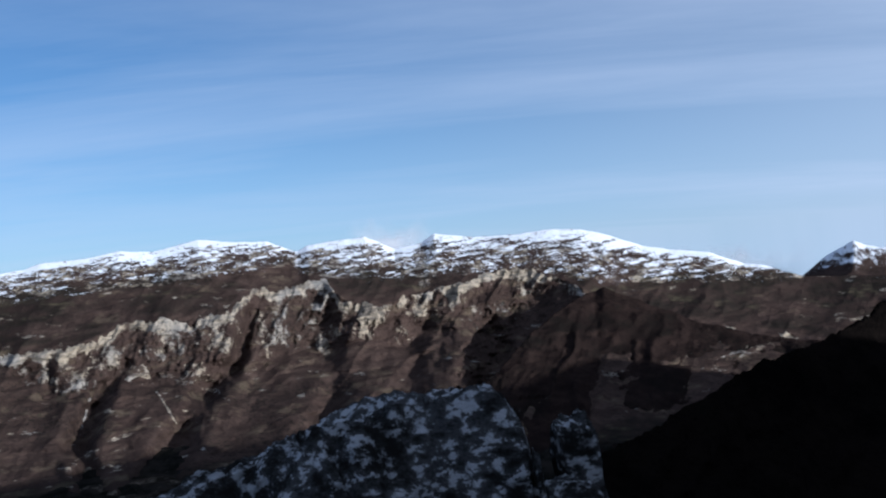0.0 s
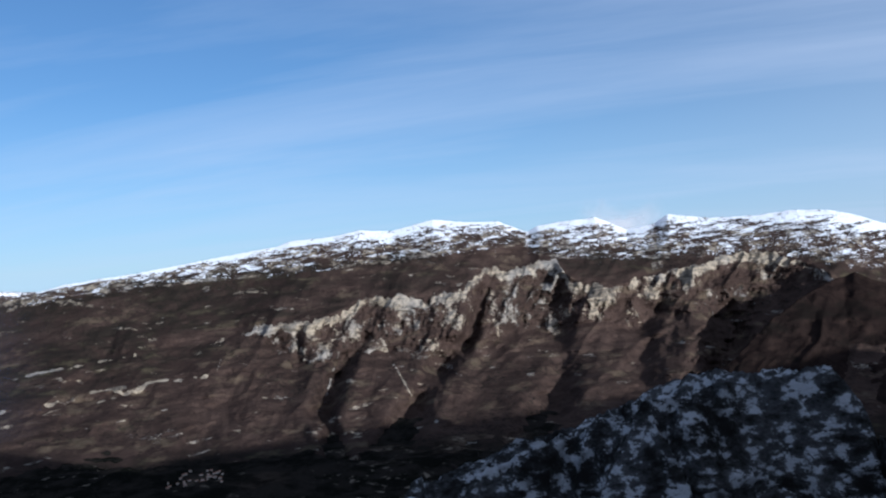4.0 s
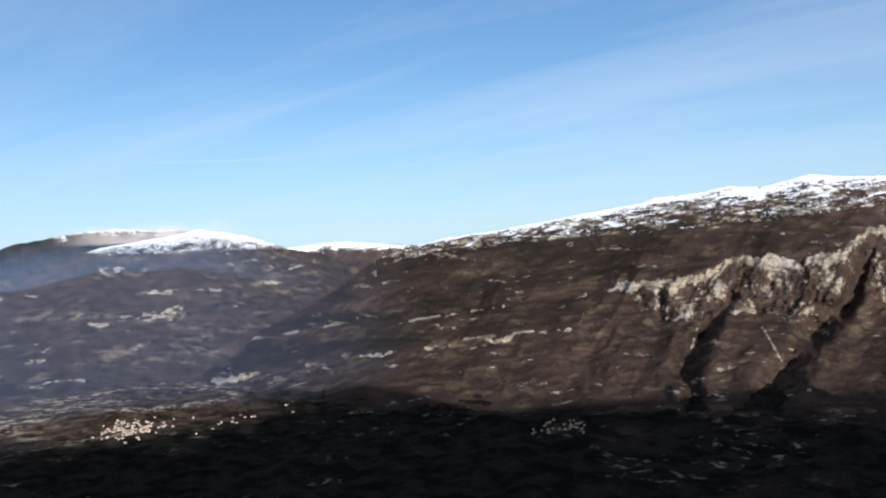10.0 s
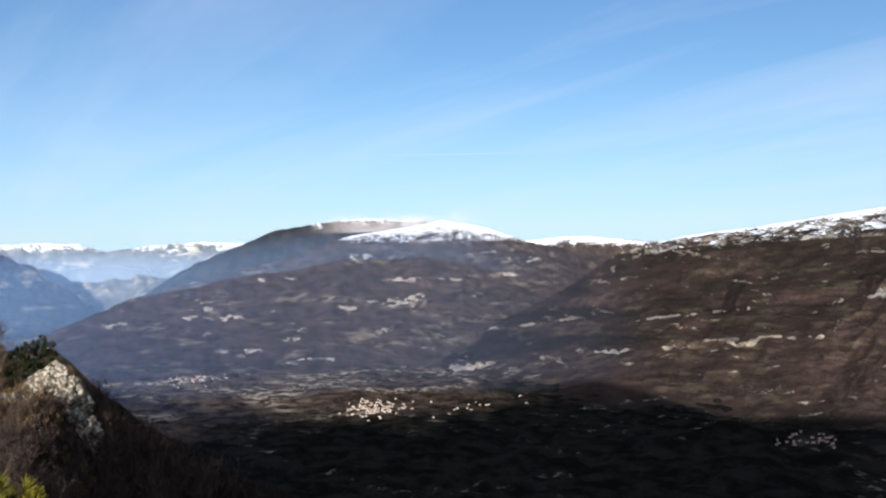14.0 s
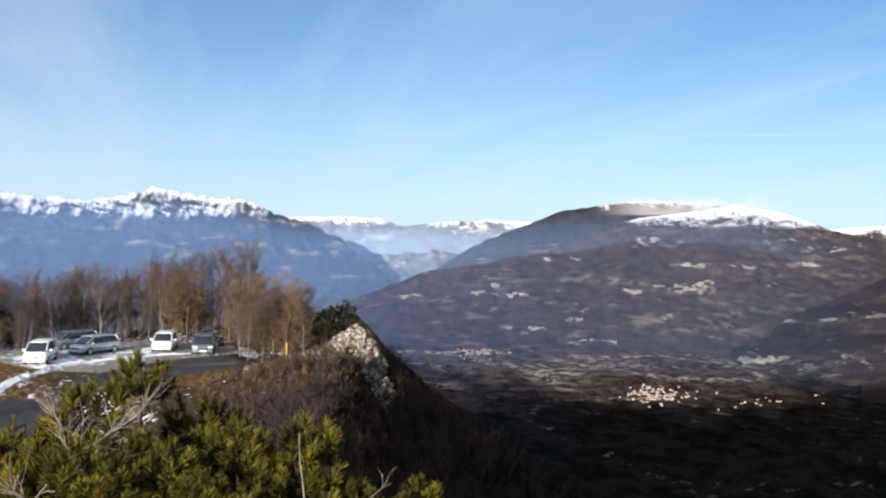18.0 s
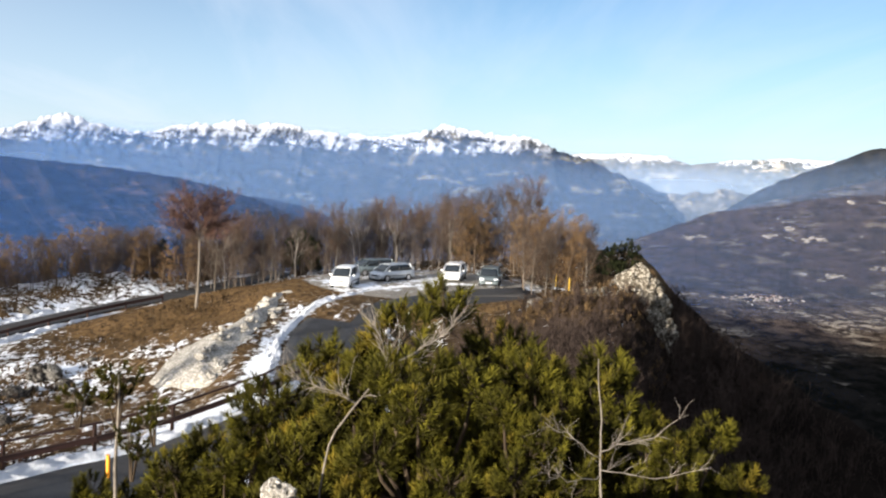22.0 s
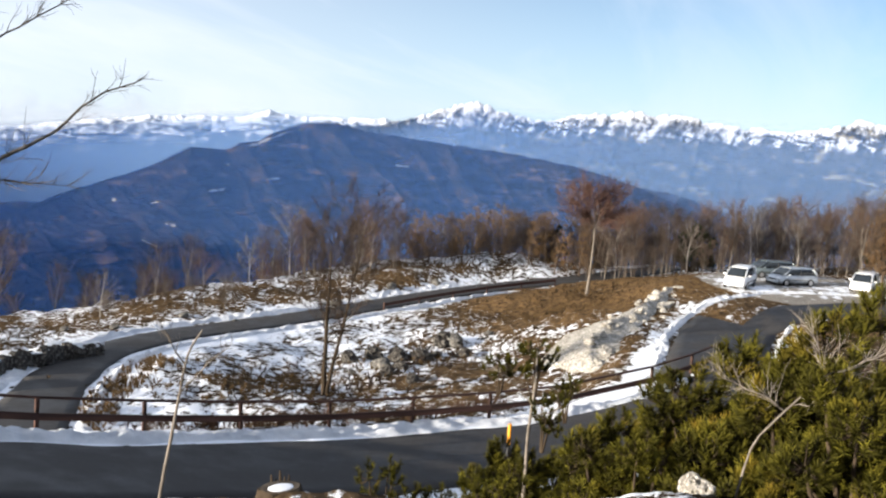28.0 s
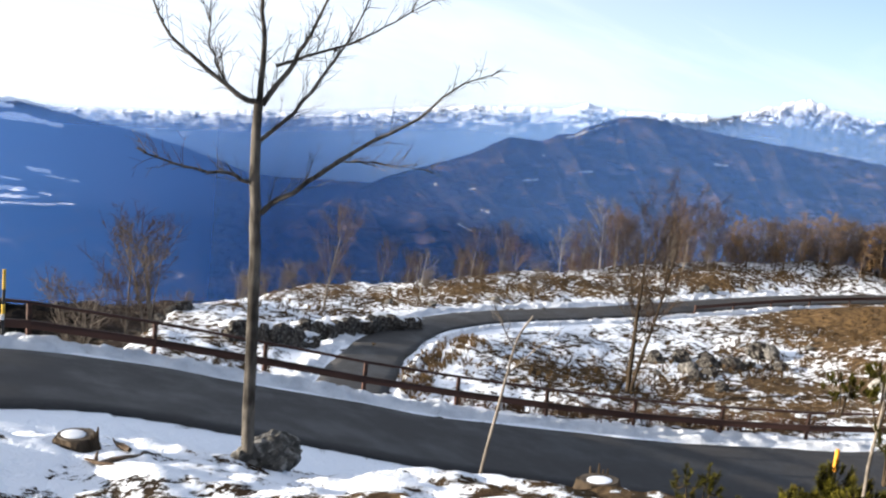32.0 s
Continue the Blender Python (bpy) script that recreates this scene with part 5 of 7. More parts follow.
def stand(ob, x, y, turn=0.0, scale=1.0, sink=0.0, lean=(0.0, 0.0)):
    ob.matrix_basis = pose(x, y, land_at(x, y) - sink, lean[0], lean[1], turn) @ Matrix.Diagonal((scale, scale, scale, 1))
    return ob


def copy_at(ob, x, y, turn, scale, sink=0.0, lean=(0.0, 0.0)):
    c = copy_thing(ob, Matrix.Identity(4))
    return stand(c, x, y, turn, scale, sink, lean)


def polar(az_deg, r):
    return -math.sin(radians(az_deg)) * r, math.cos(radians(az_deg)) * r


# ---- the belt of leafless wood behind the parking place and along the lower road ----
WOOD = [
    bare_tree("beech_tree", "leafless rusty-brown beech tree at the wood's edge", MAT_BARK_GREY, MAT_TWIG_RUST, seed=1, height=8.2, girth=0.13, limbs=30, limb_len=0.62, twigs=15, twig_len=0.9, twig_w=0.0145, clear=0.32, spray=8),
    bare_tree("beech_tree", "leafless brown beech tree with a slim grey trunk", MAT_BARK_GREY, MAT_TWIG_BROWN, seed=2, height=7.4, girth=0.11, limbs=28, limb_len=0.6, twigs=15, twig_len=0.85, twig_w=0.0145, clear=0.3, spray=8),
    bare_tree("larch_tree", "bare orange-brown larch tree with a narrow crown", MAT_BARK_BROWN, MAT_TWIG_LARCH, seed=3, height=8.0, girth=0.11, limbs=40, twigs=11, twig_len=0.6, twig_w=0.0145, spray=8, clear=0.10, angle=1.25, lift=0.02, narrow=0.62, cone=True),
    bare_tree("birch_tree", "leafless pale-barked birch tree", MAT_BARK_PALE, MAT_TWIG_GREY, seed=4, height=7.6, girth=0.10, limbs=24, limb_len=0.55, twigs=11, twig_len=0.8, twig_w=0.018, spray=7, clear=0.35),
    bare_tree("hazel_shrub", "leafless grey-brown shrub with many stems", MAT_BARK_GREY, MAT_TWIG_GREY, category="shrub", seed=5, height=3.4, girth=0.045, stems=5, limbs=9, twigs=9, twig_len=0.6, twig_w=0.009, spray=7, clear=0.2),
    bare_tree("beech_tree", "young leafless brown beech tree in the wood", MAT_BARK_GREY, MAT_TWIG_BROWN, seed=6, height=6.0, girth=0.08, limbs=32, limb_len=0.5, twigs=13, twig_len=0.75, twig_w=0.0145, spray=8, clear=0.16),
]
for w_ob, (w_az, w_r) in zip(WOOD, ((97.5, 96), (89.0, 93), (80.5, 80), (90.5, 90), (122.5, 70), (101, 97))):
    w_x, w_y = polar(w_az, w_r)
    stand(w_ob, w_x, w_y, 0.0, 0.74)
    w_ob["group"] = "wood behind the parking place" if w_ob.name.startswith(("beech", "birch")) else ("larches by the parking place" if w_ob.name.startswith("larch") else "shrubs beside the lower road")

rng_w = random.Random(77)


def belt(kinds, n, az0, az1, r0, r1, s0, s1, sink=0.1):
    for i in range(n):
        a = az0 + (az1 - az0) * (i + rng_w.uniform(0.1, 0.9)) / n
        x, y = polar(a, rng_w.uniform(r0, r1))
        copy_at(WOOD[rng_w.choice(kinds)], x, y, rng_w.uniform(0, 360), rng_w.uniform(s0, s1), sink, (rng_w.gauss(0, 2.5), rng_w.gauss(0, 2.5)))


belt((0, 1, 1, 5), 46, 83.5, 100.5, 90, 98, 0.54, 0.74)
belt((0, 1, 5), 40, 82, 101, 98, 108, 0.52, 0.72, 0.4)
belt((2, 2, 2, 5), 48, 99.5, 111, 92, 102, 0.55, 0.72, 0.2)
belt((2, 5, 2), 38, 103, 117, 96, 106, 0.50, 0.66, 0.4)
belt((2, 2, 5, 2), 26, 76.4, 80.5, 72, 84, 0.55, 0.85)
belt((2, 1, 0, 2), 20, 79.0, 85.2, 84, 94, 0.66, 0.88)
belt((5,), 40, 82, 101, 88, 96, 0.32, 0.55)
belt((5, 2), 38, 100, 116, 92, 100, 0.32, 0.50)
belt((3,), 4, 86, 99, 88, 91, 0.6, 0.8)
belt((5, 1, 4, 0), 50, 112, 128, 84, 100, 0.42, 0.68, 0.9)
belt((5, 1, 0), 30, 112, 121, 86, 98, 0.50, 0.72, 0.6)
belt((5, 4, 1), 30, 124, 138, 72, 88, 0.38, 0.62, 0.8)
belt((4, 4), 18, 137, 153, 58, 74, 0.6, 0.9, 0.9)


# single trees beside the roads
for a_, r_, kind_, s_ in ((118.6, 87, 3, 0.82), (119.6, 86, 1, 0.55), (121.0, 86, 3, 0.6), (129.6, 68, 3, 0.45), (135.6, 60, 1, 0.78), (147.4, 57, 1, 1.0), (149.6, 58, 4, 1.9), (145.9, 57, 4, 1.7), (114.6, 86, 4, 1.3), (126.5, 74, 1, 0.5)):
    x_, y_ = polar(a_, r_)
    copy_at(WOOD[kind_], x_, y_, a_ * 7, s_, 0.1)
round_beech = bare_tree("tall_beech_tree", "tall leafless beech with a rounded purple-brown crown", MAT_BARK_GREY, simple("purple_brown_twigs", (0.050, 0.027, 0.022), (0.125, 0.070, 0.054), 3.0, 0.9, 0, 0.1, 0.0), seed=22, height=9.2, girth=0.15, limbs=60, limb_len=0.44, twigs=18, twig_len=0.8, twig_w=0.024, spray=9, clear=0.70, angle=1.15, lift=0.05)
stand(round_beech, *polar(100.3, 76), 0, 1.0, 0.1)
twin = bare_tree("twin_stemmed_tree", "leafless twin-stemmed tree behind the fence", MAT_STEM, simple("dark_brown_twigs", (0.022, 0.016, 0.012), (0.060, 0.043, 0.033), 3.0, 0.9, 0, 0.1, 0.0), seed=21, height=8.8, girth=0.15, stems=2, limbs=24, twigs=13, twig_len=0.9, twig_w=0.014, spray=8, clear=0.34, angle=0.78, lift=0.08, limb_len=0.58)
stand(twin, -42.5, -21.0, 0, 1.0, 0.1)

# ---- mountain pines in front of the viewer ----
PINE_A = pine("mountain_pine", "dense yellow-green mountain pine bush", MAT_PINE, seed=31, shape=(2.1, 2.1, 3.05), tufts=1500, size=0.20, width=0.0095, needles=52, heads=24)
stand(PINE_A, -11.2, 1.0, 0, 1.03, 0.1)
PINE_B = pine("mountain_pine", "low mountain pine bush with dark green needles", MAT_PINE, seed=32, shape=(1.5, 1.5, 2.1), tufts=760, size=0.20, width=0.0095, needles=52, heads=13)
stand(PINE_B, -9.2, 1.9, 40, 0.9, 0.1)
PINE_A["group"] = PINE_B["group"] = "mountain pines below the crag"
for x_, y_, a_, s_, src_ in ((-12.2, -0.2, 140, 0.94, PINE_A), (-12.0, 2.4, 80, 0.82, PINE_A), (-10.4, 0.2, 120, 1.05, PINE_B), (-8.6, 0.5, 10, 0.7, PINE_B), (-12.6, -1.9, 200, 0.62, PINE_A), (-10.6, -1.7, 300, 0.72, PINE_B), (-13.6, -3.6, 20, 0.8, PINE_B), (-15.0, -2.0, 160, 0.9, PINE_B), (-16.5, -5.0, 250, 0.7, PINE_B),
                             (-8.6, 2.9, 10, 0.62, PINE_B), (-18.0, -4.0, 310, 0.75, PINE_B), (-15.8, 1.0, 100, 0.8, PINE_A), (-14.4, 3.2, 260, 0.8, PINE_B), (-18.5, 1.6, 190, 0.9, PINE_B), (-8.3, 1.4, 33, 0.6, PINE_B)):
    copy_at(src_, x_, y_, a_, s_, 0.12)
PINE_C = pine("young_pine", "sparse young pine with bare lower stems", MAT_PINE, seed=39, shape=(0.62, 0.62, 1.15), tufts=70, size=0.15, width=0.008, needles=40, heads=7)
stand(PINE_C, -11.2, -3.4, 20, 0.9, 0.05)
PINE_C["group"] = "young pines beside the road"
copy_at(PINE_C, -12.6, -5.6, 150, 1.0, 0.05)
copy_at(PINE_C, -11.9, -4.5, 260, 0.7, 0.05)
FIR = pine("pine_tree", "dark green pine bush on the rocky edge", MAT_PINE_DARK, seed=33, shape=(2.0, 2.0, 3.6), tufts=420, size=0.26, width=0.022, needles=40)
stand(FIR, *polar(75.4, 76), 0, 0.8, 0.1)
FIR["group"] = "dark pines near the parking place"
for a_, r_, s_ in ((74.2, 78, 0.75), (76.6, 84, 0.7), (94.1, 95, 1.25), (102.6, 100, 1.0), (83.6, 94, 1.3), (99.6, 101, 0.9)):
    x_, y_ = polar(a_, r_)
    copy_at(FIR, x_, y_, a_ * 11, s_, 0.1)


# ---- bare brush on the steep slope below the crag ----
def brush(name, label, n, place, mat, height, seed, w=0.008):
    rng = random.Random(seed)
    vs, fs = [], []
    for _ in range(n):
        x, y = place(rng)
        o = Vector((x, y, land_at(x, y) - 0.05))
        h = height * rng.uniform(0.5, 1.2)
        for _s in range(4):
            st = bent_line(rng, o, spread(rng, Vector((0, 0, 1)), rng.uniform(0.05, 0.4)), h, 4, 0.12)
            tube_into(vs, fs, st, [0.016, 0.013, 0.010, 0.007, 0.003], 3)
            for _t in range(9):
                q = rng.uniform(0.3, 0.98) * 4
                a = st[int(q)].lerp(st[int(q) + 1], q - int(q))
                e = a + spread(rng, st[-1] - st[0], rng.uniform(0.3, 0.9)) * h * rng.uniform(0.12, 0.35)
                sliver_into(vs, fs, a, e, w, rng)
                for _u in range(3):
                    m = a.lerp(e, rng.uniform(0.3, 0.9))
                    sliver_into(vs, fs, m, m + spread(rng, e - a, 0.6) * h * 0.12, w * 0.7, rng)
    ob = part(name, mesh_faces(name, vs, fs), mat)
    return tagged(ob, label, "shrubs", kind="stuff")


def on_edge(rng):
    r = rng.uniform(15, 70)
    return polar(72.6 - 1.4 * (r > 50) + 60 / r * (r < 50) - abs(rng.gauss(0, 1)) * (3 + 110 / r), r)


def near_pines(rng):
    x = rng.uniform(-49, -13)
    return x, rng.uniform(1.5, 3.0) - (x + 13) * 0.34 * rng.random() ** 0.7


MAT_BRUSH = simple("brown_brush_twigs", (0.024, 0.0182, 0.0162), (0.076, 0.056, 0.047), 2.0, 0.95, 0, 0.0, 0.0)
brush("brush_on_slope", "leafless dark brown brush on the steep slope", 1100, on_edge, MAT_BRUSH, 2.1, 91, 0.015)
brush("brush_behind_pines", "leafless brown brush between pines and road", 1250, near_pines, MAT_BRUSH, 1.7, 94, 0.014)
brush("dry_shrubs", "dry rusty shrubs along the fence", 170, lambda rng: (lambda i: (LINE_FRONT[i][0] + (-0.45 - 0.02 * (i % 5)) * rng.uniform(4.5, 6.5), LINE_FRONT[i][1] - 0.88 * rng.uniform(4.5, 6.5)))(rng.randrange(48, 66)), MAT_TWIG_RUST, 0.6, 92, 0.012)
MAT_TUSSOCK = simple("dead_grass_and_heather", (0.0375, 0.0255, 0.015), (0.15, 0.0975, 0.0465), 1.5, 0.9, 0, 0.1, 0.0)


def in_meadow(rng):
    f = rng.random() * 1.12
    return -36 - 38 * f + rng.gauss(0, 1), -25 + 11 * f + rng.gauss(0, 3.2)


brush("tussocks_on_edge", "dry brown grass tussocks on the rocky edge", 520, lambda rng: (rng.uniform(-64, -44), rng.uniform(7, 18.5)), MAT_TUSSOCK, 0.45, 98, 0.022)
brush("shrubs_on_edge", "leafless brown shrubs on the rocky edge", 150, lambda rng: (rng.uniform(-57, -42), rng.uniform(8, 19)), MAT_BRUSH, 1.1, 99, 0.016)
brush("heather_tussocks", "low brown heather and dead grass tussocks in the snow", 950, in_meadow, MAT_TUSSOCK, 0.32, 95, 0.020)
brush("dark_heath_shrubs", "low dark leafless shrubs in the pasture", 60, lambda rng: (rng.uniform(-58, -44), rng.gauss(-20.5, 1.3)), MAT_BRUSH, 0.42, 96, 0.022)
brush("tussocks_past_road", "brown tussocks on the far snowy bank", 420, lambda rng: (lambda i: (LINE_FAR[i][0] + rng.uniform(-3, 1), LINE_FAR[i][1] - rng.uniform(4.5, 11)))(rng.randrange(14, len(LINE_FAR) - 5)), MAT_TUSSOCK, 0.35, 97, 0.020)
brush("bracken_in_bend", "dry rusty bracken inside the road's bend", 260, lambda rng: (lambda i, o: (LINE_FAR[i][0] + 0.45 * o, LINE_FAR[i][1] + 0.85 * o))(rng.randrange(12, 26), rng.uniform(4.2, 7.5)), MAT_TUSSOCK, 0.42, 101, 0.018)


# ---- rocks ----
def rock_material(name, dark, mid, pale, scale=1.0, lichen=0.5, layers=1.0):
    k = Mat(name, 0.95, 0, 0.05)
    v = k.coord("Object", (1, 1, layers))
    n0, n1, n2 = k.noise(1.3 * scale, 5, v, 0.6), k.noise(7.0 * scale, 6, v, 0.68), k.noise(34 * scale, 4, v, 0.7)
    c = k.mix(k.ramp(k.math("ADD", k.math("MULTIPLY", n0, 0.4), k.math("MULTIPLY", n1, 0.6)), 0.40, 0.62), dark, mid)
    c = k.mix(k.math("MULTIPLY", k.ramp(n1, 0.52, 0.58), lichen), c, pale)
    c = k.mix(k.math("MULTIPLY", k.ramp(n2, 0.60, 0.68), 0.35), c, dark)
    # near-black patches painted in as the shade of crevices
    if layers > 1:
        c = k.mix(k.ramp(n0, 0.36, 0.50), dark, c)
    k.color(c)
    k.bump(k.math("ADD", n1, k.math("MULTIPLY", n2, 0.5)), 0.9, 0.05 / scale)
    return k.m


MAT_CRAG = rock_material("lichened_limestone", (0.008, 0.008, 0.008), (0.070, 0.073, 0.079), (0.36, 0.38, 0.42), 1.7, 0.70, 1.6)
MAT_LIMESTONE = rock_material("pale_limestone", (0.06, 0.050, 0.037), (0.205, 0.180, 0.145), (0.36, 0.335, 0.285), 0.7, 0.7)
MAT_BANK = rock_material("broken_limestone", (0.16, 0.145, 0.12), (0.42, 0.395, 0.355), (0.62, 0.60, 0.56), 1.6, 0.6)
MAT_LEDGE = rock_material("dark_ledge_stone", (0.025, 0.022, 0.020), (0.085, 0.078, 0.07), (0.22, 0.21, 0.19), 0.9, 0.35)
MAT_FIELDSTONE = rock_material("grey_fieldstone", (0.048, 0.0448, 0.04), (0.152, 0.144, 0.132), (0.288, 0.276, 0.256), 0.8, 0.5)


def rock_mesh(name, seed, size, detail=3, rough=0.28, blocky=0.5, facets=False):
    """A weathered boulder: facets from cutting planes, then cracks and pits."""
    rng = random.Random(seed)
    bm = bmesh.new()
    bmesh.ops.create_icosphere(bm, subdivisions=detail, radius=1.0)
    cuts = [(spread(rng, Vector((rng.gauss(0, 1), rng.gauss(0, 1), rng.gauss(0, 1))), 0.1), rng.uniform(0.62, 0.92)) for _ in range(9)]
    shift = Vector((rng.uniform(0, 50), rng.uniform(0, 50), rng.uniform(0, 50)))
    for v in bm.verts:
        d = v.co.normalized()
        r = 1.0
        for n, h in cuts:
            c = d.dot(n)
            if c > 0.05:
                r = min(r, h / c * blocky + (1 - blocky) * 1.0 if h / c < 1 else r)
        q = d * 1.6 + shift
        r += rough * (noise.noise(q) * 0.6 + noise.noise(q * 2.6) * 0.3 + noise.noise(q * 6.0) * 0.16 + (noise.noise(q * 14.0) * 0.08 if detail > 3 else 0))
        cr = abs(noise.noise(q * 1.7 + Vector((9, 3, 1))))
        r -= rough * 0.5 * max(0, 0.07 - cr) / 0.07
        v.co = Vector((d.x * r * size[0], d.y * r * size[1], d.z * r * size[2]))
    me = bpy.data.meshes.new(name)
    bm.to_mesh(me)
    bm.free()
    me.polygons.foreach_set("use_smooth", np.full(len(me.polygons), not facets))
    return me


MAT_TWIG_BLACK = simple("blackened_twigs", (0.014, 0.011, 0.010), (0.040, 0.030, 0.026), 6.0, 0.9, 0, 0.1, 0.0)
# the crag just in front, in shade
crag = tagged(new("rock_crag"), "grey limestone crag blotched with pale lichen", "rock")
CRAG_TOP = ((-2.4, -2.6), (-1.95, -1.75), (-1.72, -1.2), (-1.55, -0.89), (-1.25, -0.80), (-0.99, -0.71), (-0.69, -0.60), (-0.55, -0.54), (-0.44, -0.50), (-0.25, -0.456), (0.02, -0.445), (0.12, -0.46), (0.18, -0.50), (0.24, -0.57), (0.28, -0.66), (0.31, -0.80), (0.35, -1.4), (0.6, -2.2))
cx_, cy_ = np.meshgrid(np.linspace(-2.4, 0.6, 420), np.concatenate([np.linspace(2.3, 4.15, 270), np.linspace(4.17, 5.4, 40)]))
warp_ = 0.10 * fbm(cx_ * 3, cy_ * 3, 4, 301)
cz_ = lerp_table(CRAG_TOP, cx_ + 0.05 * fbm(cy_ * 5, cx_ * 2, 3, 305) * smooth(4.1, 3.6, cy_))
# blocks split along slanting joints: each sits a little higher or lower and tips its own way
ju_, jv_ = 2.3 * cx_ + 0.9 * cy_ + 0.35 * fbm(cx_ * 2, cy_ * 2, 3, 321), 2.9 * cy_ - 0.8 * cx_ + 0.35 * fbm(cx_ * 2, cy_ * 2, 3, 323)
iu_, iv_ = np.floor(ju_), np.floor(jv_)
fu_, fv_ = ju_ - iu_ - 0.5, jv_ - iv_ - 0.5
joint_ = np.maximum(np.abs(fu_), np.abs(fv_))
fall_ = np.clip(3.92 + warp_ - cy_, 0, None)
lump_ = (hash2(iu_, iv_, 331) - 0.5) * 0.22 + fu_ * (hash2(iu_, iv_, 333) - 0.5) * 0.26 + fv_ * (hash2(iu_, iv_, 335) - 0.5) * 0.26 - 0.10 * smooth(0.38, 0.5, joint_) * (hash2(iu_, iv_, 337) > 0.35)
step_ = np.clip(fall_ * 2.3 + 0.5 * fbm(cx_ * 2.0, cy_ * 2.0, 3, 303) * smooth(0, 0.3, fall_), 0, None)
cz_ = cz_ - 0.80 * (np.floor(step_) + smooth(0.25, 0.95, step_ - np.floor(step_))) / 2.3 - 1.8 * np.clip(cy_ - 4.1 - warp_, 0, None)
cz_ = cz_ + lump_ * smooth(0.02, 0.25, fall_) - 0.01 + 0.05 * fbm(cx_ * 4.5, cy_ * 4.5, 6, 307, 0.62) + 0.018 * fbm(cx_ * 16, cy_ * 16, 4, 308, 0.6) - 0.14 * smooth(0.86, 0.98, ridged(cx_ * 1.6 + 0.6 * cy_, cy_ * 1.1, 3, 309)) * smooth(0.05, 0.3, fall_)
cz_ = cz_ - 0.42 * smooth(0.15, 0.42, fbm(cx_ * 1.7 + 0.5 * cy_, cy_ * 1.5, 4, 341, 0.55)) * smooth(0.12, 0.4, fall_)
part("rock_top", mesh_grid("rock_top", np.stack([cx_, cy_, cz_], -1)), MAT_CRAG, crag)


def block_mesh(name, seed, size):
    """A squared, worn block of stone."""
    bm = bmesh.new()
    bmesh.ops.create_cube(bm, size=2.0)
    bmesh.ops.subdivide_edges(bm, edges=bm.edges[:], cuts=14, use_grid_fill=True)
    shift = Vector((seed * 3.1, seed * 1.7, 0))
    for v in bm.verts:
        c = v.co
        round_ = 1 - 0.10 * (abs(c.x) ** 4 * abs(c.y) ** 4 + abs(c.y) ** 4 * abs(c.z) ** 4 + abs(c.z) ** 4 * abs(c.x) ** 4)
        q = c * 1.3 + shift
        r = round_ * (1 + 0.16 * noise.noise(q) + 0.08 * noise.noise(q * 2.7) + 0.05 * noise.noise(q * 6))
        v.co = Vector((c.x * r * size[0], c.y * r * size[1], c.z * r * size[2]))
    me = bpy.data.meshes.new(name)
    bm.to_mesh(me)
    bm.free()
    me.polygons.foreach_set("use_smooth", np.ones(len(me.polygons), bool))
    return me


for seed_, size_, at_, turn_ in ((4, (0.085, 0.11, 0.26), (0.49, 3.92, -0.87), 8), (5, (0.10, 0.12, 0.16), (0.42, 3.74, -1.00), 30), (6, (0.20, 0.2, 0.35), (0.38, 3.95, -1.40), 20), (8, (0.13, 0.10, 0.08), (-0.32, 3.55, -0.82), 30), (9, (0.10, 0.08, 0.07), (-0.75, 3.5, -0.94), 75)):
    o_ = part("boulder", block_mesh("boulder", seed_, size_), MAT_CRAG, crag)
    o_.matrix_basis = pose(*at_, 3, -4, turn_)
snag = bare_tree("dead_shrub", "small dead shrub with black twigs behind the crag", MAT_TWIG_BLACK, MAT_TWIG_BLACK, category="shrub", seed=55, height=1.0, girth=0.005, stems=3, limbs=6, twigs=3, twig_len=0.25, twig_w=0.0014, clear=0.3, spray=2, angle=0.9)
snag.matrix_basis = pose(-1.3, 5.6, -2.0, 0, 0, 30) @ Matrix.Diagonal((0.8, 0.8, 0.8, 1))
snag2 = copy_thing(snag, pose(-0.35, 5.6, -1.75, 0, 34, 120))

# the pale outcrop at the edge beyond the parking place
outcrop = tagged(new("rock_outcrop"), "pale limestone outcrop on the grassy edge", "rock")
outcrop.location = (-58.6, 17.2, -8.0)
rng_o = random.Random(17)
OUT = [((0, 0.4, 0.1), 1.75), ((0.3, -1.1, -0.5), 1.45), ((1.2, 0.6, -1.4), 1.5), ((-0.3, -2.2, -0.2), 0.95), ((1.6, -0.8, -1.8), 1.25), ((0.6, 0.9, 0.9), 0.8), ((-0.6, 1.3, 0.6), 0.8), ((1.0, -0.2, 0.2), 0.9), ((2.2, 0.6, -2.6), 1.1), ((0.9, -1.9, -1.6), 1.0), ((2.0, 1.6, -1.6), 0.8), ((2.9, 1.2, -3.6), 0.9)]
for i_, (at_, r_) in enumerate(OUT):
    size_ = (r_ * rng_o.uniform(0.85, 1.15), r_ * rng_o.uniform(0.8, 1.1), r_ * rng_o.uniform(0.85, 1.2))
    o_ = part("boulder", rock_mesh("boulder", 211 + i_, size_, 4, 0.5, 1.0, True), MAT_LIMESTONE, outcrop)
    o_.matrix_basis = pose(*at_, rng_o.uniform(-15, 15), rng_o.uniform(-15, 15), rng_o.uniform(0, 360))

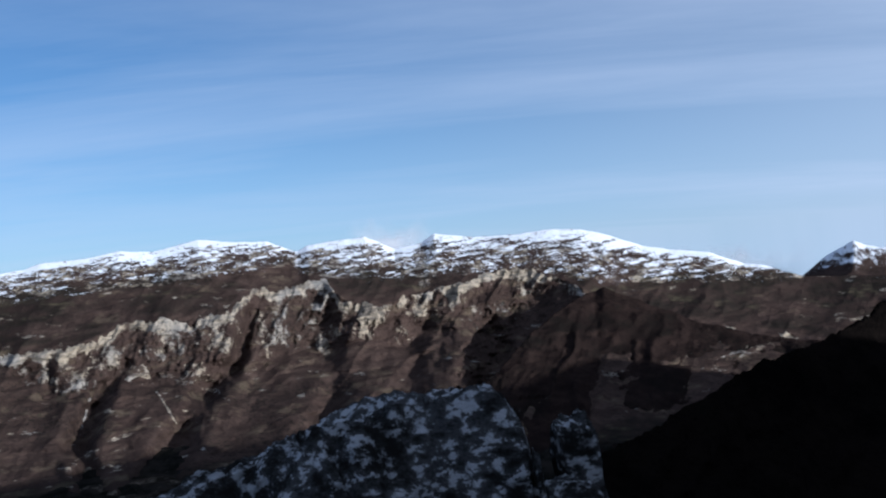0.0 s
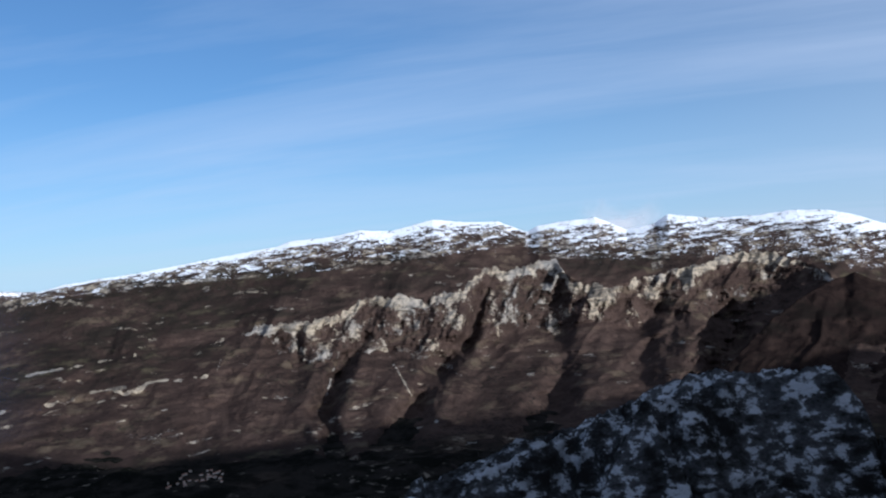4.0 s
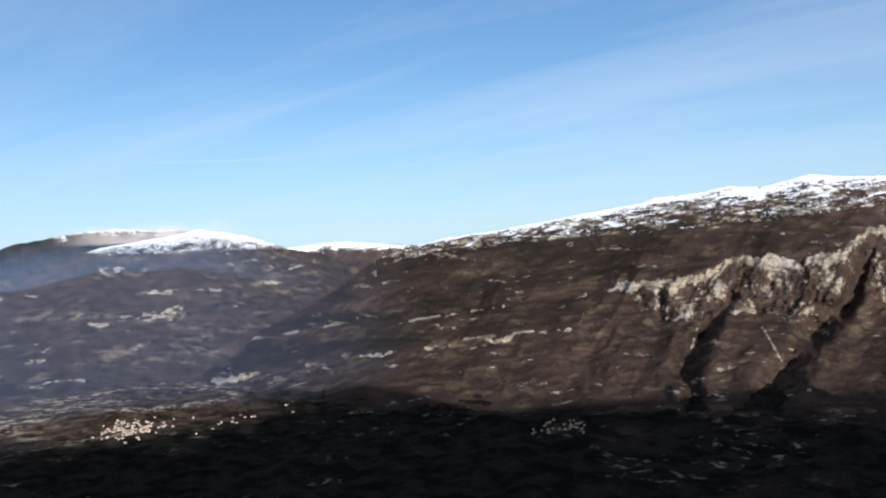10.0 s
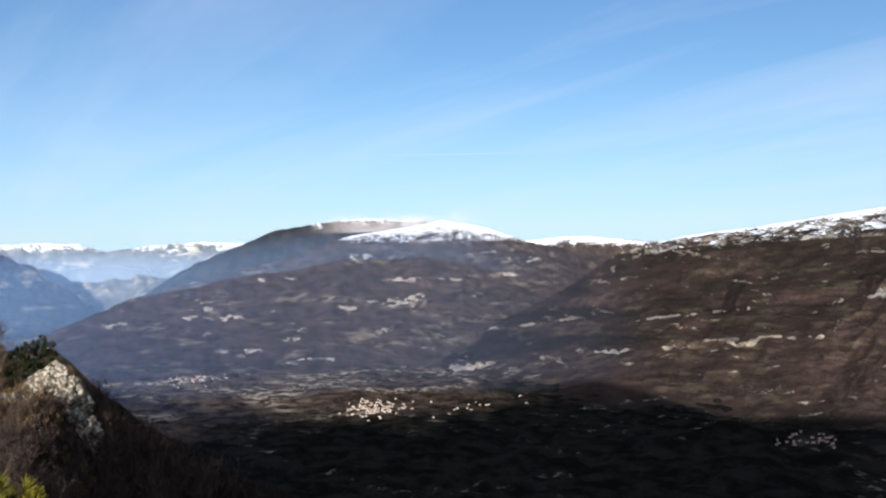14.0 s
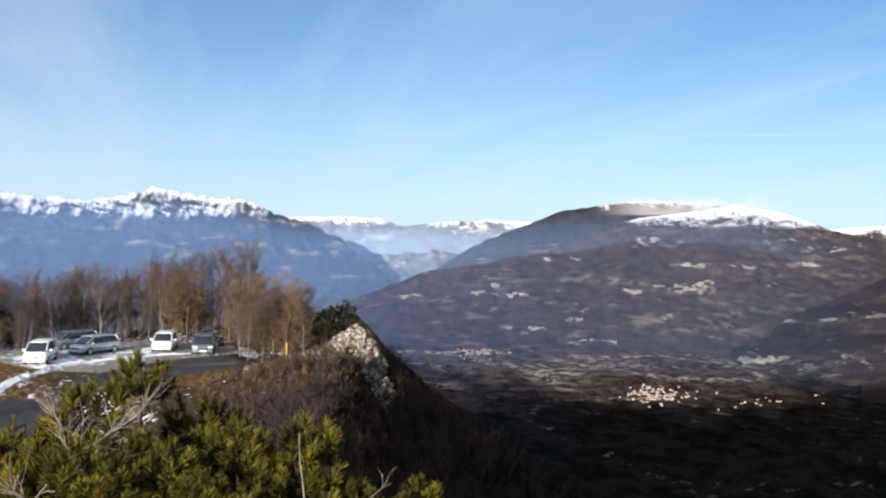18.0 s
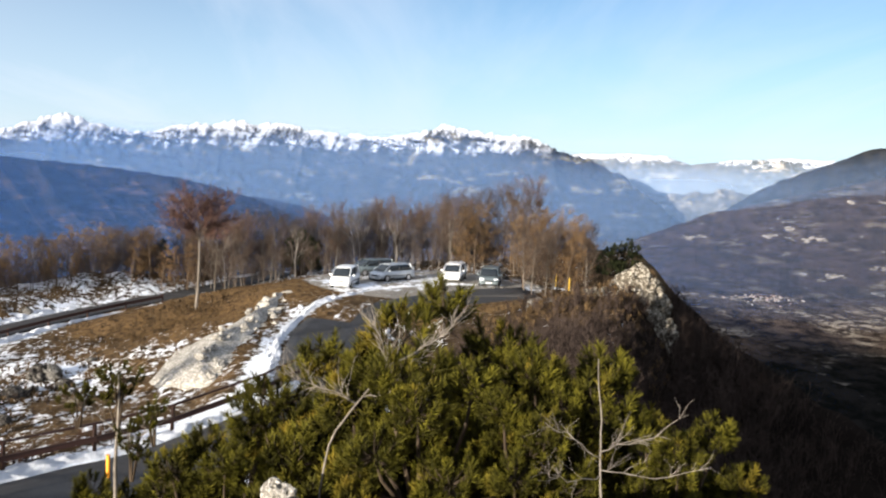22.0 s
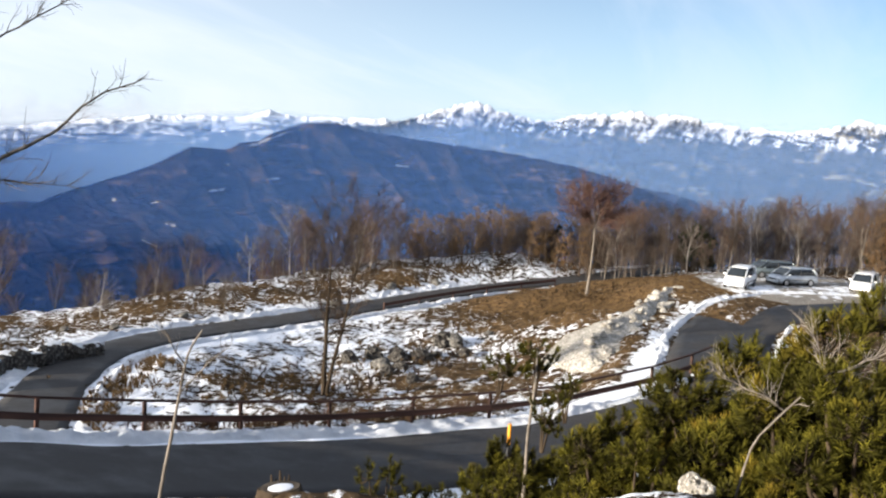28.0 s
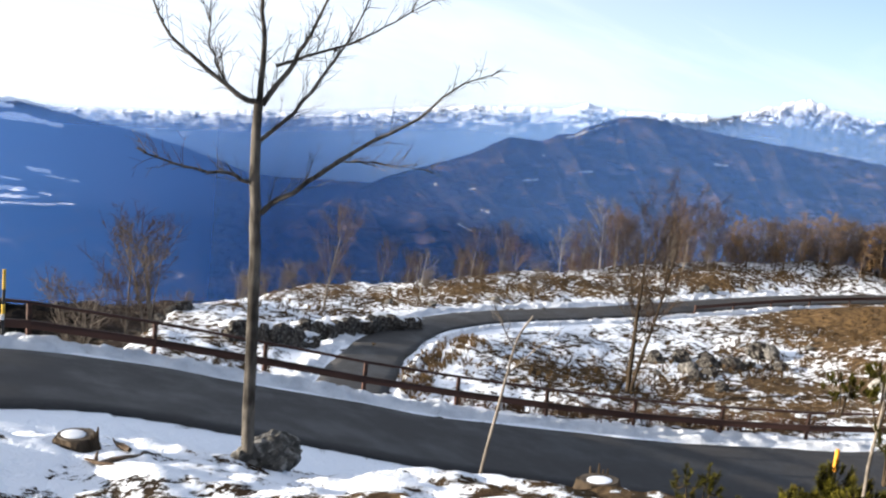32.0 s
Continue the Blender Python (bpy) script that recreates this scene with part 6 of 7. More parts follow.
# the cut bank of broken limestone beside the upper road
bank = tagged(new("rock_bank"), "slanting bank of pale broken limestone beside the road", "rock")
rng_b = random.Random(5)
BANK_TOP = np.array(((-50.5, -8.6, -12.1), (-53, -9.4, -11.25), (-58, -9.0, -10.5), (-64, -7.6, -10.0), (-70, -6.8, -9.7), (-74, -5.6, -9.7)))
BANK_LOW = np.array(((-50.5, -6.9, -12.1), (-53, -6.3, -11.6), (-58.3, -5.9, -11.0), (-64, -5.6, -10.7), (-69, -5.0, -10.2), (-73.5, -4.4, -9.8)))
u_ = np.linspace(0, 5, 150)
tops_, lows_ = (np.stack([np.interp(u_, np.arange(6), q_[:, i]) for i in range(3)], 1) for q_ in (BANK_TOP, BANK_LOW))
rows_ = []
for v_ in np.linspace(-0.25, 1.9, 46):
    p_ = lows_ + (tops_ - lows_) * v_
    crest_ = np.where(v_ > 1, tops_[:, 2] - (v_ - 1) * 1.4, lows_[:, 2] + (tops_[:, 2] - lows_[:, 2]) * v_)
    n_ = 0.15 * fbm(u_ * 5, v_ * 3.5 + 0 * u_, 5, 311, 0.62) + 0.12 * (ridged(u_ * 9, v_ * 6 + 0 * u_, 3, 313) - 0.4)
    rows_.append(np.stack([p_[:, 0], p_[:, 1] + 0.5 * n_, crest_ + n_ - 0.25 * (v_ < 0)], 1))
part("rock_face", mesh_grid("rock_face", np.array(rows_)), MAT_BANK, bank)
for i_ in range(80):
    j_, v_ = rng_b.randrange(8, 135), rng_b.uniform(-0.1, 1.1)
    q_ = lows_[j_] + (tops_[j_] - lows_[j_]) * v_
    s_ = rng_b.uniform(0.10, 0.36)
    o_ = part("stone", rock_mesh("stone", 300 + i_, (s_ * 1.4, s_, s_ * 0.8), 2, 0.42, 0.9, True), MAT_BANK, bank)
    o_.matrix_basis = pose(float(q_[0]), float(q_[1]), float(q_[2]) + 0.06, rng_b.uniform(-30, 30), rng_b.uniform(-30, 30), rng_b.uniform(0, 360))

STONE = tagged(part("field_boulder", rock_mesh("field_boulder", 401, (0.9, 0.75, 0.6), 4, 0.34, 0.7), MAT_FIELDSTONE), "grey limestone boulder lying in snowy pasture", "boulder", "boulders in the pasture")
STONE.matrix_basis = pose(-58.2, -19.3, land_at(-58.2, -19.3) + 0.25, 0, 0, 30)
STONE2 = tagged(part("field_boulder", rock_mesh("field_boulder", 402, (0.7, 0.6, 0.5), 4, 0.34, 0.6), MAT_FIELDSTONE), "grey limestone boulder lying in snowy pasture", "boulder", "boulders in the pasture")
STONE2.matrix_basis = pose(-50.8, -21.4, land_at(-50.8, -21.4) + 0.2, 0, 0, 80)
rng_s = random.Random(8)
SPOTS = [(-54.3, -21.2, 0.7), (-55.8, -19.6, 0.5), (-49.2, -22.6, 0.4), (-60.5, -17.6, 0.4)]
SPOTS += [(-45 - 3.2 * i + rng_s.gauss(0, 1), -44 + 1.6 * i + rng_s.gauss(0, 1.2), rng_s.uniform(0.3, 0.7)) for i in range(12)]
SPOTS += [(-60 - rng_s.uniform(0, 9), 14 + rng_s.uniform(-3, 6), rng_s.uniform(0.25, 0.6)) for i in range(16)]
SPOTS += [(-74 - rng_s.uniform(0, 8), 12 + rng_s.uniform(-2, 8), rng_s.uniform(0.25, 0.55)) for i in range(12)]
for i_, (x_, y_, s_) in enumerate(SPOTS):
    c_ = copy_thing(STONE if i_ % 2 else STONE2, Matrix.Identity(4))
    c_.matrix_basis = pose(x_, y_, land_at(x_, y_) + 0.18 * s_, rng_s.uniform(-25, 25), rng_s.uniform(-25, 25), rng_s.uniform(0, 360)) @ Matrix.Diagonal((s_, s_, s_ * rng_s.uniform(0.7, 1.1), 1))
def offset_line(line, off):
    d = np.gradient(line[:, :2], axis=0)
    d /= np.linalg.norm(d, axis=1)[:, None]
    return np.stack([line[:, 0] - d[:, 1] * off, line[:, 1] + d[:, 0] * off, line[:, 2]], 1), d


MAT_SNOWCAP = simple("settled_snow", (0.55, 0.57, 0.62), (0.72, 0.74, 0.78), 4.0, 0.7, 0, 0.2, 0.4, 0.03)
# low ledges of dark stone above the outer side of the lower road's bend
LEDGE_RUNS = ((((-29.9, -37.2), (-31.6, -35.8), (-33.4, -34.9)), 11, 0.30, 1.0), (((-34.8, -36.8), (-37.4, -36.5), (-40.6, -36.4), (-43.6, -36.0)), 15, 0.34, 1.0), (((-30.5, -44.2), (-31.8, -44.7), (-33.0, -44.9)), 5, -0.1, 0.8))
for run_, n_, rise_, big_ in LEDGE_RUNS:
    ledge = tagged(new("stone_ledge"), "low dark stone ledge capped with snow above the bending road", "rock", "ledges beside the lower road")
    for i_ in range(n_):
        u_ = i_ / (n_ - 1) * (len(run_) - 1)
        a_, b_ = run_[min(int(u_), len(run_) - 2)], run_[min(int(u_), len(run_) - 2) + 1]
        f_ = u_ - min(int(u_), len(run_) - 2)
        x_, y_ = a_[0] + (b_[0] - a_[0]) * f_ + rng_s.gauss(0, 0.10), a_[1] + (b_[1] - a_[1]) * f_ + rng_s.gauss(0, 0.18)
        s_ = big_ * rng_s.uniform(0.85, 1.15) * (1 - 0.35 * smooth(0.75, 1.0, i_ / (n_ - 1)))
        z_ = land_at(x_, y_) + rise_ * s_
        o_ = part("stone", rock_mesh("stone", 500 + i_ % 9, (0.74, 0.56, 0.72), 3, 0.36, 1.0, True), MAT_LEDGE, ledge)
        o_.matrix_basis = pose(x_, y_, z_, rng_s.uniform(-7, 7), rng_s.uniform(-7, 7), rng_s.uniform(0, 360)) @ Matrix.Diagonal((s_, s_, s_, 1))
        if rise_ > 0.2:
            cap = part("snow_cap", rock_mesh("snow_cap", 540 + i_ % 5, (0.72, 0.66, 0.13), 3, 0.35, 0.2), MAT_BERM, ledge, "cap of old snow")
            cap.matrix_basis = pose(x_ + 0.05, y_ - 0.42, z_ + 0.40 * s_, 10, 0, i_ * 50)
DARK_STONE = tagged(part("hollow_boulder", rock_mesh("hollow_boulder", 471, (0.8, 0.6, 0.55), 4, 0.4, 1.0, True), MAT_LEDGE), "dark grey boulder in the snowy hollow of the pasture", "boulder", "dark boulders in the hollow")
DARK_STONE.matrix_basis = pose(-53.8, -23.2, land_at(-53.8, -23.2) + 0.2, 0, 0, 30)
for i_, (x_, y_, s_) in enumerate(((-52.1, -24.1, 0.9), (-53.6, -21.5, 1.0), (-58.2, -19.9, 1.3), (-48.8, -20.2, 0.7), (-47.6, -18.2, 0.6), (-54.3, -20.0, 1.1), (-56.3, -17.9, 0.8), (-55.2, -22.0, 0.8), (-50.6, -20.0, 0.7))):
    c_ = copy_thing(DARK_STONE, Matrix.Identity(4))
    c_.matrix_basis = pose(x_, y_, land_at(x_, y_) + 0.16 * s_, rng_s.uniform(-15, 15), rng_s.uniform(-15, 15), rng_s.uniform(0, 360)) @ Matrix.Diagonal((s_, s_, s_, 1))
near_stone = tagged(part("roadside_boulder", rock_mesh("roadside_boulder", 450, (0.55, 0.42, 0.42), 4, 0.5, 0.9, True), MAT_FIELDSTONE), "grey weathered boulder on the snowy verge", "boulder")
near_stone.matrix_basis = pose(-7.6, -9.65, land_at(-7.6, -9.65) + 0.10, 0, 0, 20) @ Matrix.Diagonal((1.15, 0.95, 0.74, 1))

pale_stone = tagged(part("pale_boulder", rock_mesh("pale_boulder", 455, (0.42, 0.34, 0.30), 4, 0.5, 1.0, True), MAT_BANK), "pale limestone boulder between snow and pine bushes", "boulder")
pale_stone.matrix_basis = pose(-8.55, -0.85, land_at(-8.55, -0.85) + 0.03, 0, 0, 40) @ Matrix.Diagonal((0.5, 0.5, 0.5, 1))


# ---- fence along the upper road ----
MAT_RAIL = simple("weathered_red_brown_timber", (0.022, 0.0112, 0.0080), (0.072, 0.032, 0.022), 5.0, 0.75, 0, 0.3, 0.4, 0.01, (0.25, 1, 1))


def box_bm(sx, sy, sz, bevel=0.0):
    bm = bmesh.new()
    bmesh.ops.create_cube(bm, size=1.0)
    for v in bm.verts:
        v.co = Vector((v.co.x * sx, v.co.y * sy, v.co.z * sz))
    if bevel:
        bmesh.ops.bevel(bm, geom=bm.edges[:], offset=bevel, segments=2, affect="EDGES", profile=0.6)
    return bm


def data_of(bm, name):
    me = bpy.data.meshes.new(name)
    bm.to_mesh(me)
    bm.free()
    return me


def rail_between(name, mesh, a, b, parent, mat):
    o = part(name, mesh, mat, parent)
    d = Vector(b) - Vector(a)
    m = d.to_track_quat("X", "Z").to_matrix().to_4x4()
    o.matrix_basis = Matrix.Translation((Vector(a) + Vector(b)) / 2) @ m @ Matrix.Diagonal((d.length, 1, 1, 1))
    return o


fence = tagged(new("guard_fence"), "dark red-brown timber guard fence beside the road", "fence")
line_f, dir_f = offset_line(shifted(LINE_FRONT, FRONT_SHIFT), 3.2)
run = np.concatenate([[0], np.cumsum(np.linalg.norm(np.diff(line_f[:, :2], axis=0), axis=1))])
i_end = int(np.argmin(np.hypot(line_f[:, 0] + 42.6, line_f[:, 1] + 7.2)))
stops = np.arange(1.5, run[i_end], 3.75)
POST_ME = data_of(box_bm(0.13, 0.13, 1.45, 0.02), "post")
RAIL_ME = data_of(box_bm(1.0, 0.09, 0.24, 0.0), "rail")
CAP_ME = data_of(box_bm(1.0, 0.10, 0.085, 0.0), "top_rail")
heads = []
for s_ in stops:
    p_ = Vector([float(np.interp(s_, run, line_f[:, i])) for i in range(3)])
    p_.z = land_at(p_.x, p_.y)
    t_ = math.degrees(math.atan2(float(np.interp(s_, run, dir_f[:, 1])), float(np.interp(s_, run, dir_f[:, 0]))))
    o_ = part("post", POST_ME, MAT_RAIL, fence)
    o_.matrix_basis = pose(p_.x, p_.y, p_.z + 0.42, rng_s.gauss(0, 1.2), rng_s.gauss(0, 1.2), t_)
    heads.append((p_, Vector((math.sin(radians(t_)), -math.cos(radians(t_)), 0))))
for x_, y_ in ((-46.2, -5.0), (-49.5, -3.35), (-52.8, -2.0)):
    o_ = part("post", POST_ME, MAT_RAIL, fence)
    o_.matrix_basis = pose(x_, y_, land_at(x_, y_) + 0.42, 0, 0, 153)
    heads.append((Vector((x_, y_, land_at(x_, y_))), Vector((0.45, 0.89, 0))))
for (a_, na), (b_, nb) in zip(heads, heads[1:]):
    rail_between("top_rail", CAP_ME, a_ + Vector((0, 0, 1.14)), b_ + Vector((0, 0, 1.14)), fence, MAT_RAIL)
    rail_between("rail", RAIL_ME, a_ + na * 0.115 + Vector((0, 0, 0.52)), b_ + nb * 0.115 + Vector((0, 0, 0.52)), fence, MAT_RAIL)

barrier = tagged(new("timber_barrier"), "low weathered timber barrier beside the lower road", "barrier")
line_b, _ = offset_line(LINE_FAR, -2.1)
sel = [i for i in range(len(line_b)) if -84 < line_b[i][0] < -66][::4]
prev_ = None
for i_ in sel:
    p_ = Vector(line_b[i_])
    p_.z = land_at(p_.x, p_.y)
    o_ = part("post", POST_ME, MAT_RAIL, barrier)
    o_.matrix_basis = pose(p_.x, p_.y, p_.z + 0.05, 0, 0, 0)
    if prev_:
        rail_between("rail", RAIL_ME, prev_ + Vector((0, 0, 0.6)), p_ + Vector((0, 0, 0.6)), barrier, MAT_RAIL)
    prev_ = p_


# ---- snow poles ----
MAT_YELLOW = simple("faded_yellow_paint", (0.42, 0.26, 0.02), (0.62, 0.40, 0.04), 8.0, 0.5, 0, 0.4, 0.1)
MAT_ORANGE = simple("orange_paint", (0.62, 0.22, 0.012), (0.80, 0.34, 0.03), 8.0, 0.5, 0, 0.4, 0.1)
MAT_BLACK = simple("black_paint", (0.015, 0.015, 0.016), (0.04, 0.04, 0.04), 8.0, 0.5, 0, 0.4, 0.1)
MAT_WHITE = simple("white_plastic", (0.62, 0.62, 0.62), (0.80, 0.80, 0.80), 8.0, 0.4, 0, 0.5, 0.1)


def cyl_bm(r, h, seg=14, z0=0.0, r2=None):
    bm = bmesh.new()
    bmesh.ops.create_cone(bm, cap_ends=True, segments=seg, radius1=r, radius2=r if r2 is None else r2, depth=h, matrix=Matrix.Translation((0, 0, z0 + h / 2)))
    return bm


def snow_pole(name, label, x, y, z, bands):
    root = tagged(new(name), label, "snow pole")
    root.location = (x, y, z)
    at_z = -0.2
    for h, mat, nm in bands:
        o = part(nm, cyl_bm(0.045, h, 12, at_z), mat, root)
        at_z += h
    return root


sp = snow_pole("snow_pole", "tall yellow and black snow pole fixed to the fence", -12.05, -25.5, land_at(-12.05, -25.5), ((0.95, MAT_BLACK, "black_band"), (0.35, MAT_YELLOW, "yellow_band"), (0.42, MAT_BLACK, "black_band"), (0.55, MAT_YELLOW, "yellow_band")))
part("reflector", box_bm(0.10, 0.03, 0.16, 0.01), MAT_WHITE, sp, "white reflector plate").location = (0.05, 0.06, 0.75)
zz = land_at(-20.3, -5.6)
snow_pole("snow_pole", "orange and grey snow pole among the pines", -20.3, -5.6, zz, ((max(-7.95 - zz, 0.2) + 0.2, MAT_BLACK, "black_band"), (0.45, MAT_ORANGE, "orange_band"), (0.55, MAT_BLACK, "black_band"), (0.50, MAT_ORANGE, "orange_band")))
for i_, (a_, r_) in enumerate(((77.6, 72), (78.4, 74))):
    x_, y_ = polar(a_, r_)
    snow_pole("snow_pole", "yellow snow pole at the edge of the parking place", x_, y_, land_at(x_, y_), ((0.8, MAT_BLACK, "black_band"), (1.0, MAT_YELLOW, "yellow_band")))


# ---- stumps, branches and small trees near by ----
MAT_CUT = simple("weathered_cut_wood", (0.045, 0.035, 0.027), (0.11, 0.09, 0.07), 7.0, 0.9, 0, 0.1, 0.4)
MAT_DEAD = simple("bleached_dead_wood", (0.12, 0.104, 0.088), (0.256, 0.224, 0.192), 8.0, 0.9, 0, 0.1, 0.4, 0.01)


def stump(name, label, x, y, r, h, seed, snow=True, lean=0):
    rng = random.Random(seed)
    root = tagged(new(name), label, "tree stump")
    root.matrix_basis = pose(x, y, land_at(x, y), lean, 0, rng.uniform(0, 360))
    bm = cyl_bm(r * 1.25, h + 0.2, 22, -0.2, r)
    bmesh.ops.subdivide_edges(bm, edges=[e for e in bm.edges if abs(e.verts[0].co.z - e.verts[1].co.z) > 0.05], cuts=4)
    for v in bm.verts:
        a = math.atan2(v.co.y, v.co.x)
        f = 1 + 0.10 * math.sin(5 * a + seed) + 0.06 * noise.noise(v.co * 9) + 0.25 * max(0, 0.12 - v.co.z) * (1 + math.sin(3 * a))
        v.co.x *= f
        v.co.y *= f
    part("stump_body", bm, MAT_STEM, root)
    part("cut_face", cyl_bm(r * 0.93, 0.012, 22, h), MAT_CUT, root, "pale sawn wood")
    if snow:
        bm = bmesh.new()
        bmesh.ops.create_icosphere(bm, subdivisions=3, radius=1.0)
        for v in bm.verts:
            v.co = Vector((v.co.x * r * 0.66 - r * 0.10, v.co.y * r * 0.58 - r * 0.12, max(v.co.z, 0) * 0.02 + 0.012 + h))
        part("snow_cap", bm, MAT_SNOWCAP, root, "cap of old snow")
    for i in range(7 if not snow else 5):
        a = 0.3 + i * 0.22
        sv, sf = [], []
        tube_into(sv, sf, [Vector((r * 0.95 * math.cos(a), r * 0.95 * math.sin(a), h - 0.1)), Vector((r * 1.0 * math.cos(a), r * 1.0 * math.sin(a), h + rng.uniform(0.05, 0.16)))], [0.034, 0.008], 5)
        part("splinter", mesh_faces("splinter", sv, sf), MAT_STEM, root)
    return root


stump("tree_stump", "old sawn tree stump with splinters in the snow", -5.45, -10.6, 0.24, 0.17, 4)
stump("tree_stump", "broad sawn tree stump at the snowy bank's edge", -10.14, -6.05, 0.27, 0.12, 9, True, -6)

rng_l = random.Random(61)
for i_, (x_, y_) in enumerate(((-5.15, -9.75), (-5.45, -9.65), (-5.75, -9.95), (-8.6, -8.0))):
    sv_, sf_ = [], []
    o0 = Vector((x_, y_, land_at(x_, y_) + 0.04))
    for _ in range(3):
        w_ = Vector((rng_l.uniform(-1, 1), rng_l.uniform(-1, 1), 0.02))
        ln_ = bent_line(rng_l, o0, w_, rng_l.uniform(0.2, 0.5), 4, 0.14)
        tube_into(sv_, sf_, ln_, [0.03, 0.024, 0.02, 0.014, 0.006], 5)
    tagged(part("fallen_branch", mesh_faces("fallen_branch", sv_, sf_, True), MAT_BARK_BROWN), "dark fallen branch lying on the snow", "branch", "fallen branches on the snow")


def limb_tree(name, label, limbs, mat, twig_mat, seed, buds=5, twig=(0.25, 0.6), tw=0.004, category="tree"):
    """A tree drawn from the lines of its limbs, each with a start and an end thickness, with small side shoots."""
    rng = random.Random(seed)
    root = tagged(new(name), label, category)
    cv, cf = [], []
    for n, (r0, r1, pts) in enumerate(limbs):
        p = [Vector(q) for q in pts]
        fine = [p[0]]
        for i in range(len(p) - 1):
            a, b, c, d = p[max(i - 1, 0)], p[i], p[i + 1], p[min(i + 2, len(p) - 1)]
            for k in range(1, 5):
                t = k / 4
                q = 0.5 * ((2 * b) + (c - a) * t + (2 * a - 5 * b + 4 * c - d) * t * t + (3 * b - a - 3 * c + d) * t ** 3)
                fine.append(q + Vector((rng.gauss(0, 1), rng.gauss(0, 1), rng.gauss(0, 1))) * (0.010 if n else 0.004))
        m = len(fine) - 1
        vs, fs = [], []
        tube_into(vs, fs, fine, [r0 + (r1 - r0) * (i / m) ** 0.8 for i in range(m + 1)], 8 if n == 0 else 6)
        part("trunk" if n == 0 else "limb", mesh_faces("limb", vs, fs, True), mat, root)
        if n:
            for _ in range(buds * len(pts)):
                i = rng.randrange(1, m)
                d = spread(rng, fine[i + 1] - fine[i - 1], rng.uniform(0.4, 1.0)) + Vector((0, 0, 0.35))
                tl = bent_line(rng, fine[i], d, rng.uniform(*twig) * (1.15 - i / m * 0.6), 4, 0.16, 0.06)
                tube_into(cv, cf, tl, [tw * 1.3, tw, tw * 0.8, tw * 0.6, tw * 0.35], 3)
                for _k in range(2):
                    e = tl[rng.randrange(1, 4)]
                    sl = bent_line(rng, e, spread(rng, tl[-1] - tl[0], 0.7), rng.uniform(*twig) * 0.4, 2, 0.15)
                    tube_into(cv, cf, sl, [tw * 0.7, tw * 0.5, tw * 0.3], 3)
    part("crown", mesh_faces("crown", cv, cf), twig_mat, root, "fine bare twigs")
    return root


ASH = (
    (0.088, 0.058, ((-7.2, -9.5, land_at(-7.2, -9.5) - 0.3), (-7.18, -9.57, -3.93), (-7.14, -9.6, -2.11), (-7.08, -9.65, -1.06), (-7.07, -9.66, -0.28))),
    (0.030, 0.008, ((-7.07, -9.66, -1.26), (-6.8, -9.8, -1.13), (-6.3, -10.0, -1.09), (-5.8, -10.2, -0.9))),
    (0.038, 0.007, ((-7.15, -9.58, -1.6), (-7.54, -9.24, -1.18), (-8.0, -8.78, -0.68), (-8.44, -8.29, -0.25), (-8.67, -7.99, 0.13), (-9.02, -7.53, 0.43))),
    (0.014, 0.004, ((-7.82, -8.97, -0.85), (-8.2, -8.56, -0.85), (-8.61, -8.07, -0.89))),
    (0.042, 0.010, ((-7.07, -9.66, -0.28), (-6.82, -9.87, -0.14), (-6.44, -10.16, 0.2), (-6.17, -10.36, 0.52), (-5.95, -10.5, 1.1))),
    (0.046, 0.014, ((-7.07, -9.66, -0.3), (-7.1, -9.64, 0.36), (-7.03, -9.7, 0.95), (-6.95, -9.76, 1.8))),
    (0.040, 0.010, ((-7.1, -9.63, -0.28), (-7.35, -9.41, 0.27), (-7.52, -9.25, 0.76), (-7.84, -8.94, 1.87))),
)
ASH2 = (
    (0.024, 0.006, ((-7.2, -9.55, 0.2), (-7.54, -9.24, 0.4), (-7.91, -8.87, 0.62), (-8.18, -8.58, 0.88), (-8.68, -7.99, 1.42))),
    (0.030, 0.008, ((-7.08, -9.65, -0.75), (-7.39, -9.38, -0.33), (-7.65, -9.13, 0.22), (-7.82, -8.96, 0.61), (-7.98, -8.8, 1.2))),
    (0.020, 0.006, ((-6.82, -9.87, -0.14), (-6.65, -10.0, 0.17), (-6.59, -10.05, 0.49), (-6.59, -10.05, 0.95))),
)
MAT_ASH = bark("mottled_ash_bark", (0.030, 0.026, 0.022), (0.135, 0.120, 0.102), 14.0)
limb_tree("young_ash_tree", "young leafless tree with a slim grey-brown trunk", ASH + ASH2, MAT_ASH, MAT_ASH, 71, buds=7, twig=(0.2, 0.6), tw=0.0048)
SAPLING = (
    (0.034, 0.012, ((-10.45, -8.2, land_at(-10.45, -8.2) - 0.2), (-10.59, -8.1, -4.67), (-10.65, -8.01, -3.96), (-10.70, -7.92, -3.27), (-10.8, -7.75, -2.9))),
    (0.012, 0.004, ((-10.66, -7.98, -3.8), (-10.86, -7.7, -3.4), (-11.0, -7.4, -3.1))),
    (0.012, 0.004, ((-10.69, -7.94, -3.4), (-10.5, -8.1, -3.0), (-10.4, -8.2, -2.75))),
)
limb_tree("leaning_sapling", "thin leaning leafless sapling on the snowy bank", SAPLING, MAT_BARK_GREY, MAT_BARK_GREY, 72, buds=4, twig=(0.15, 0.4), tw=0.004)
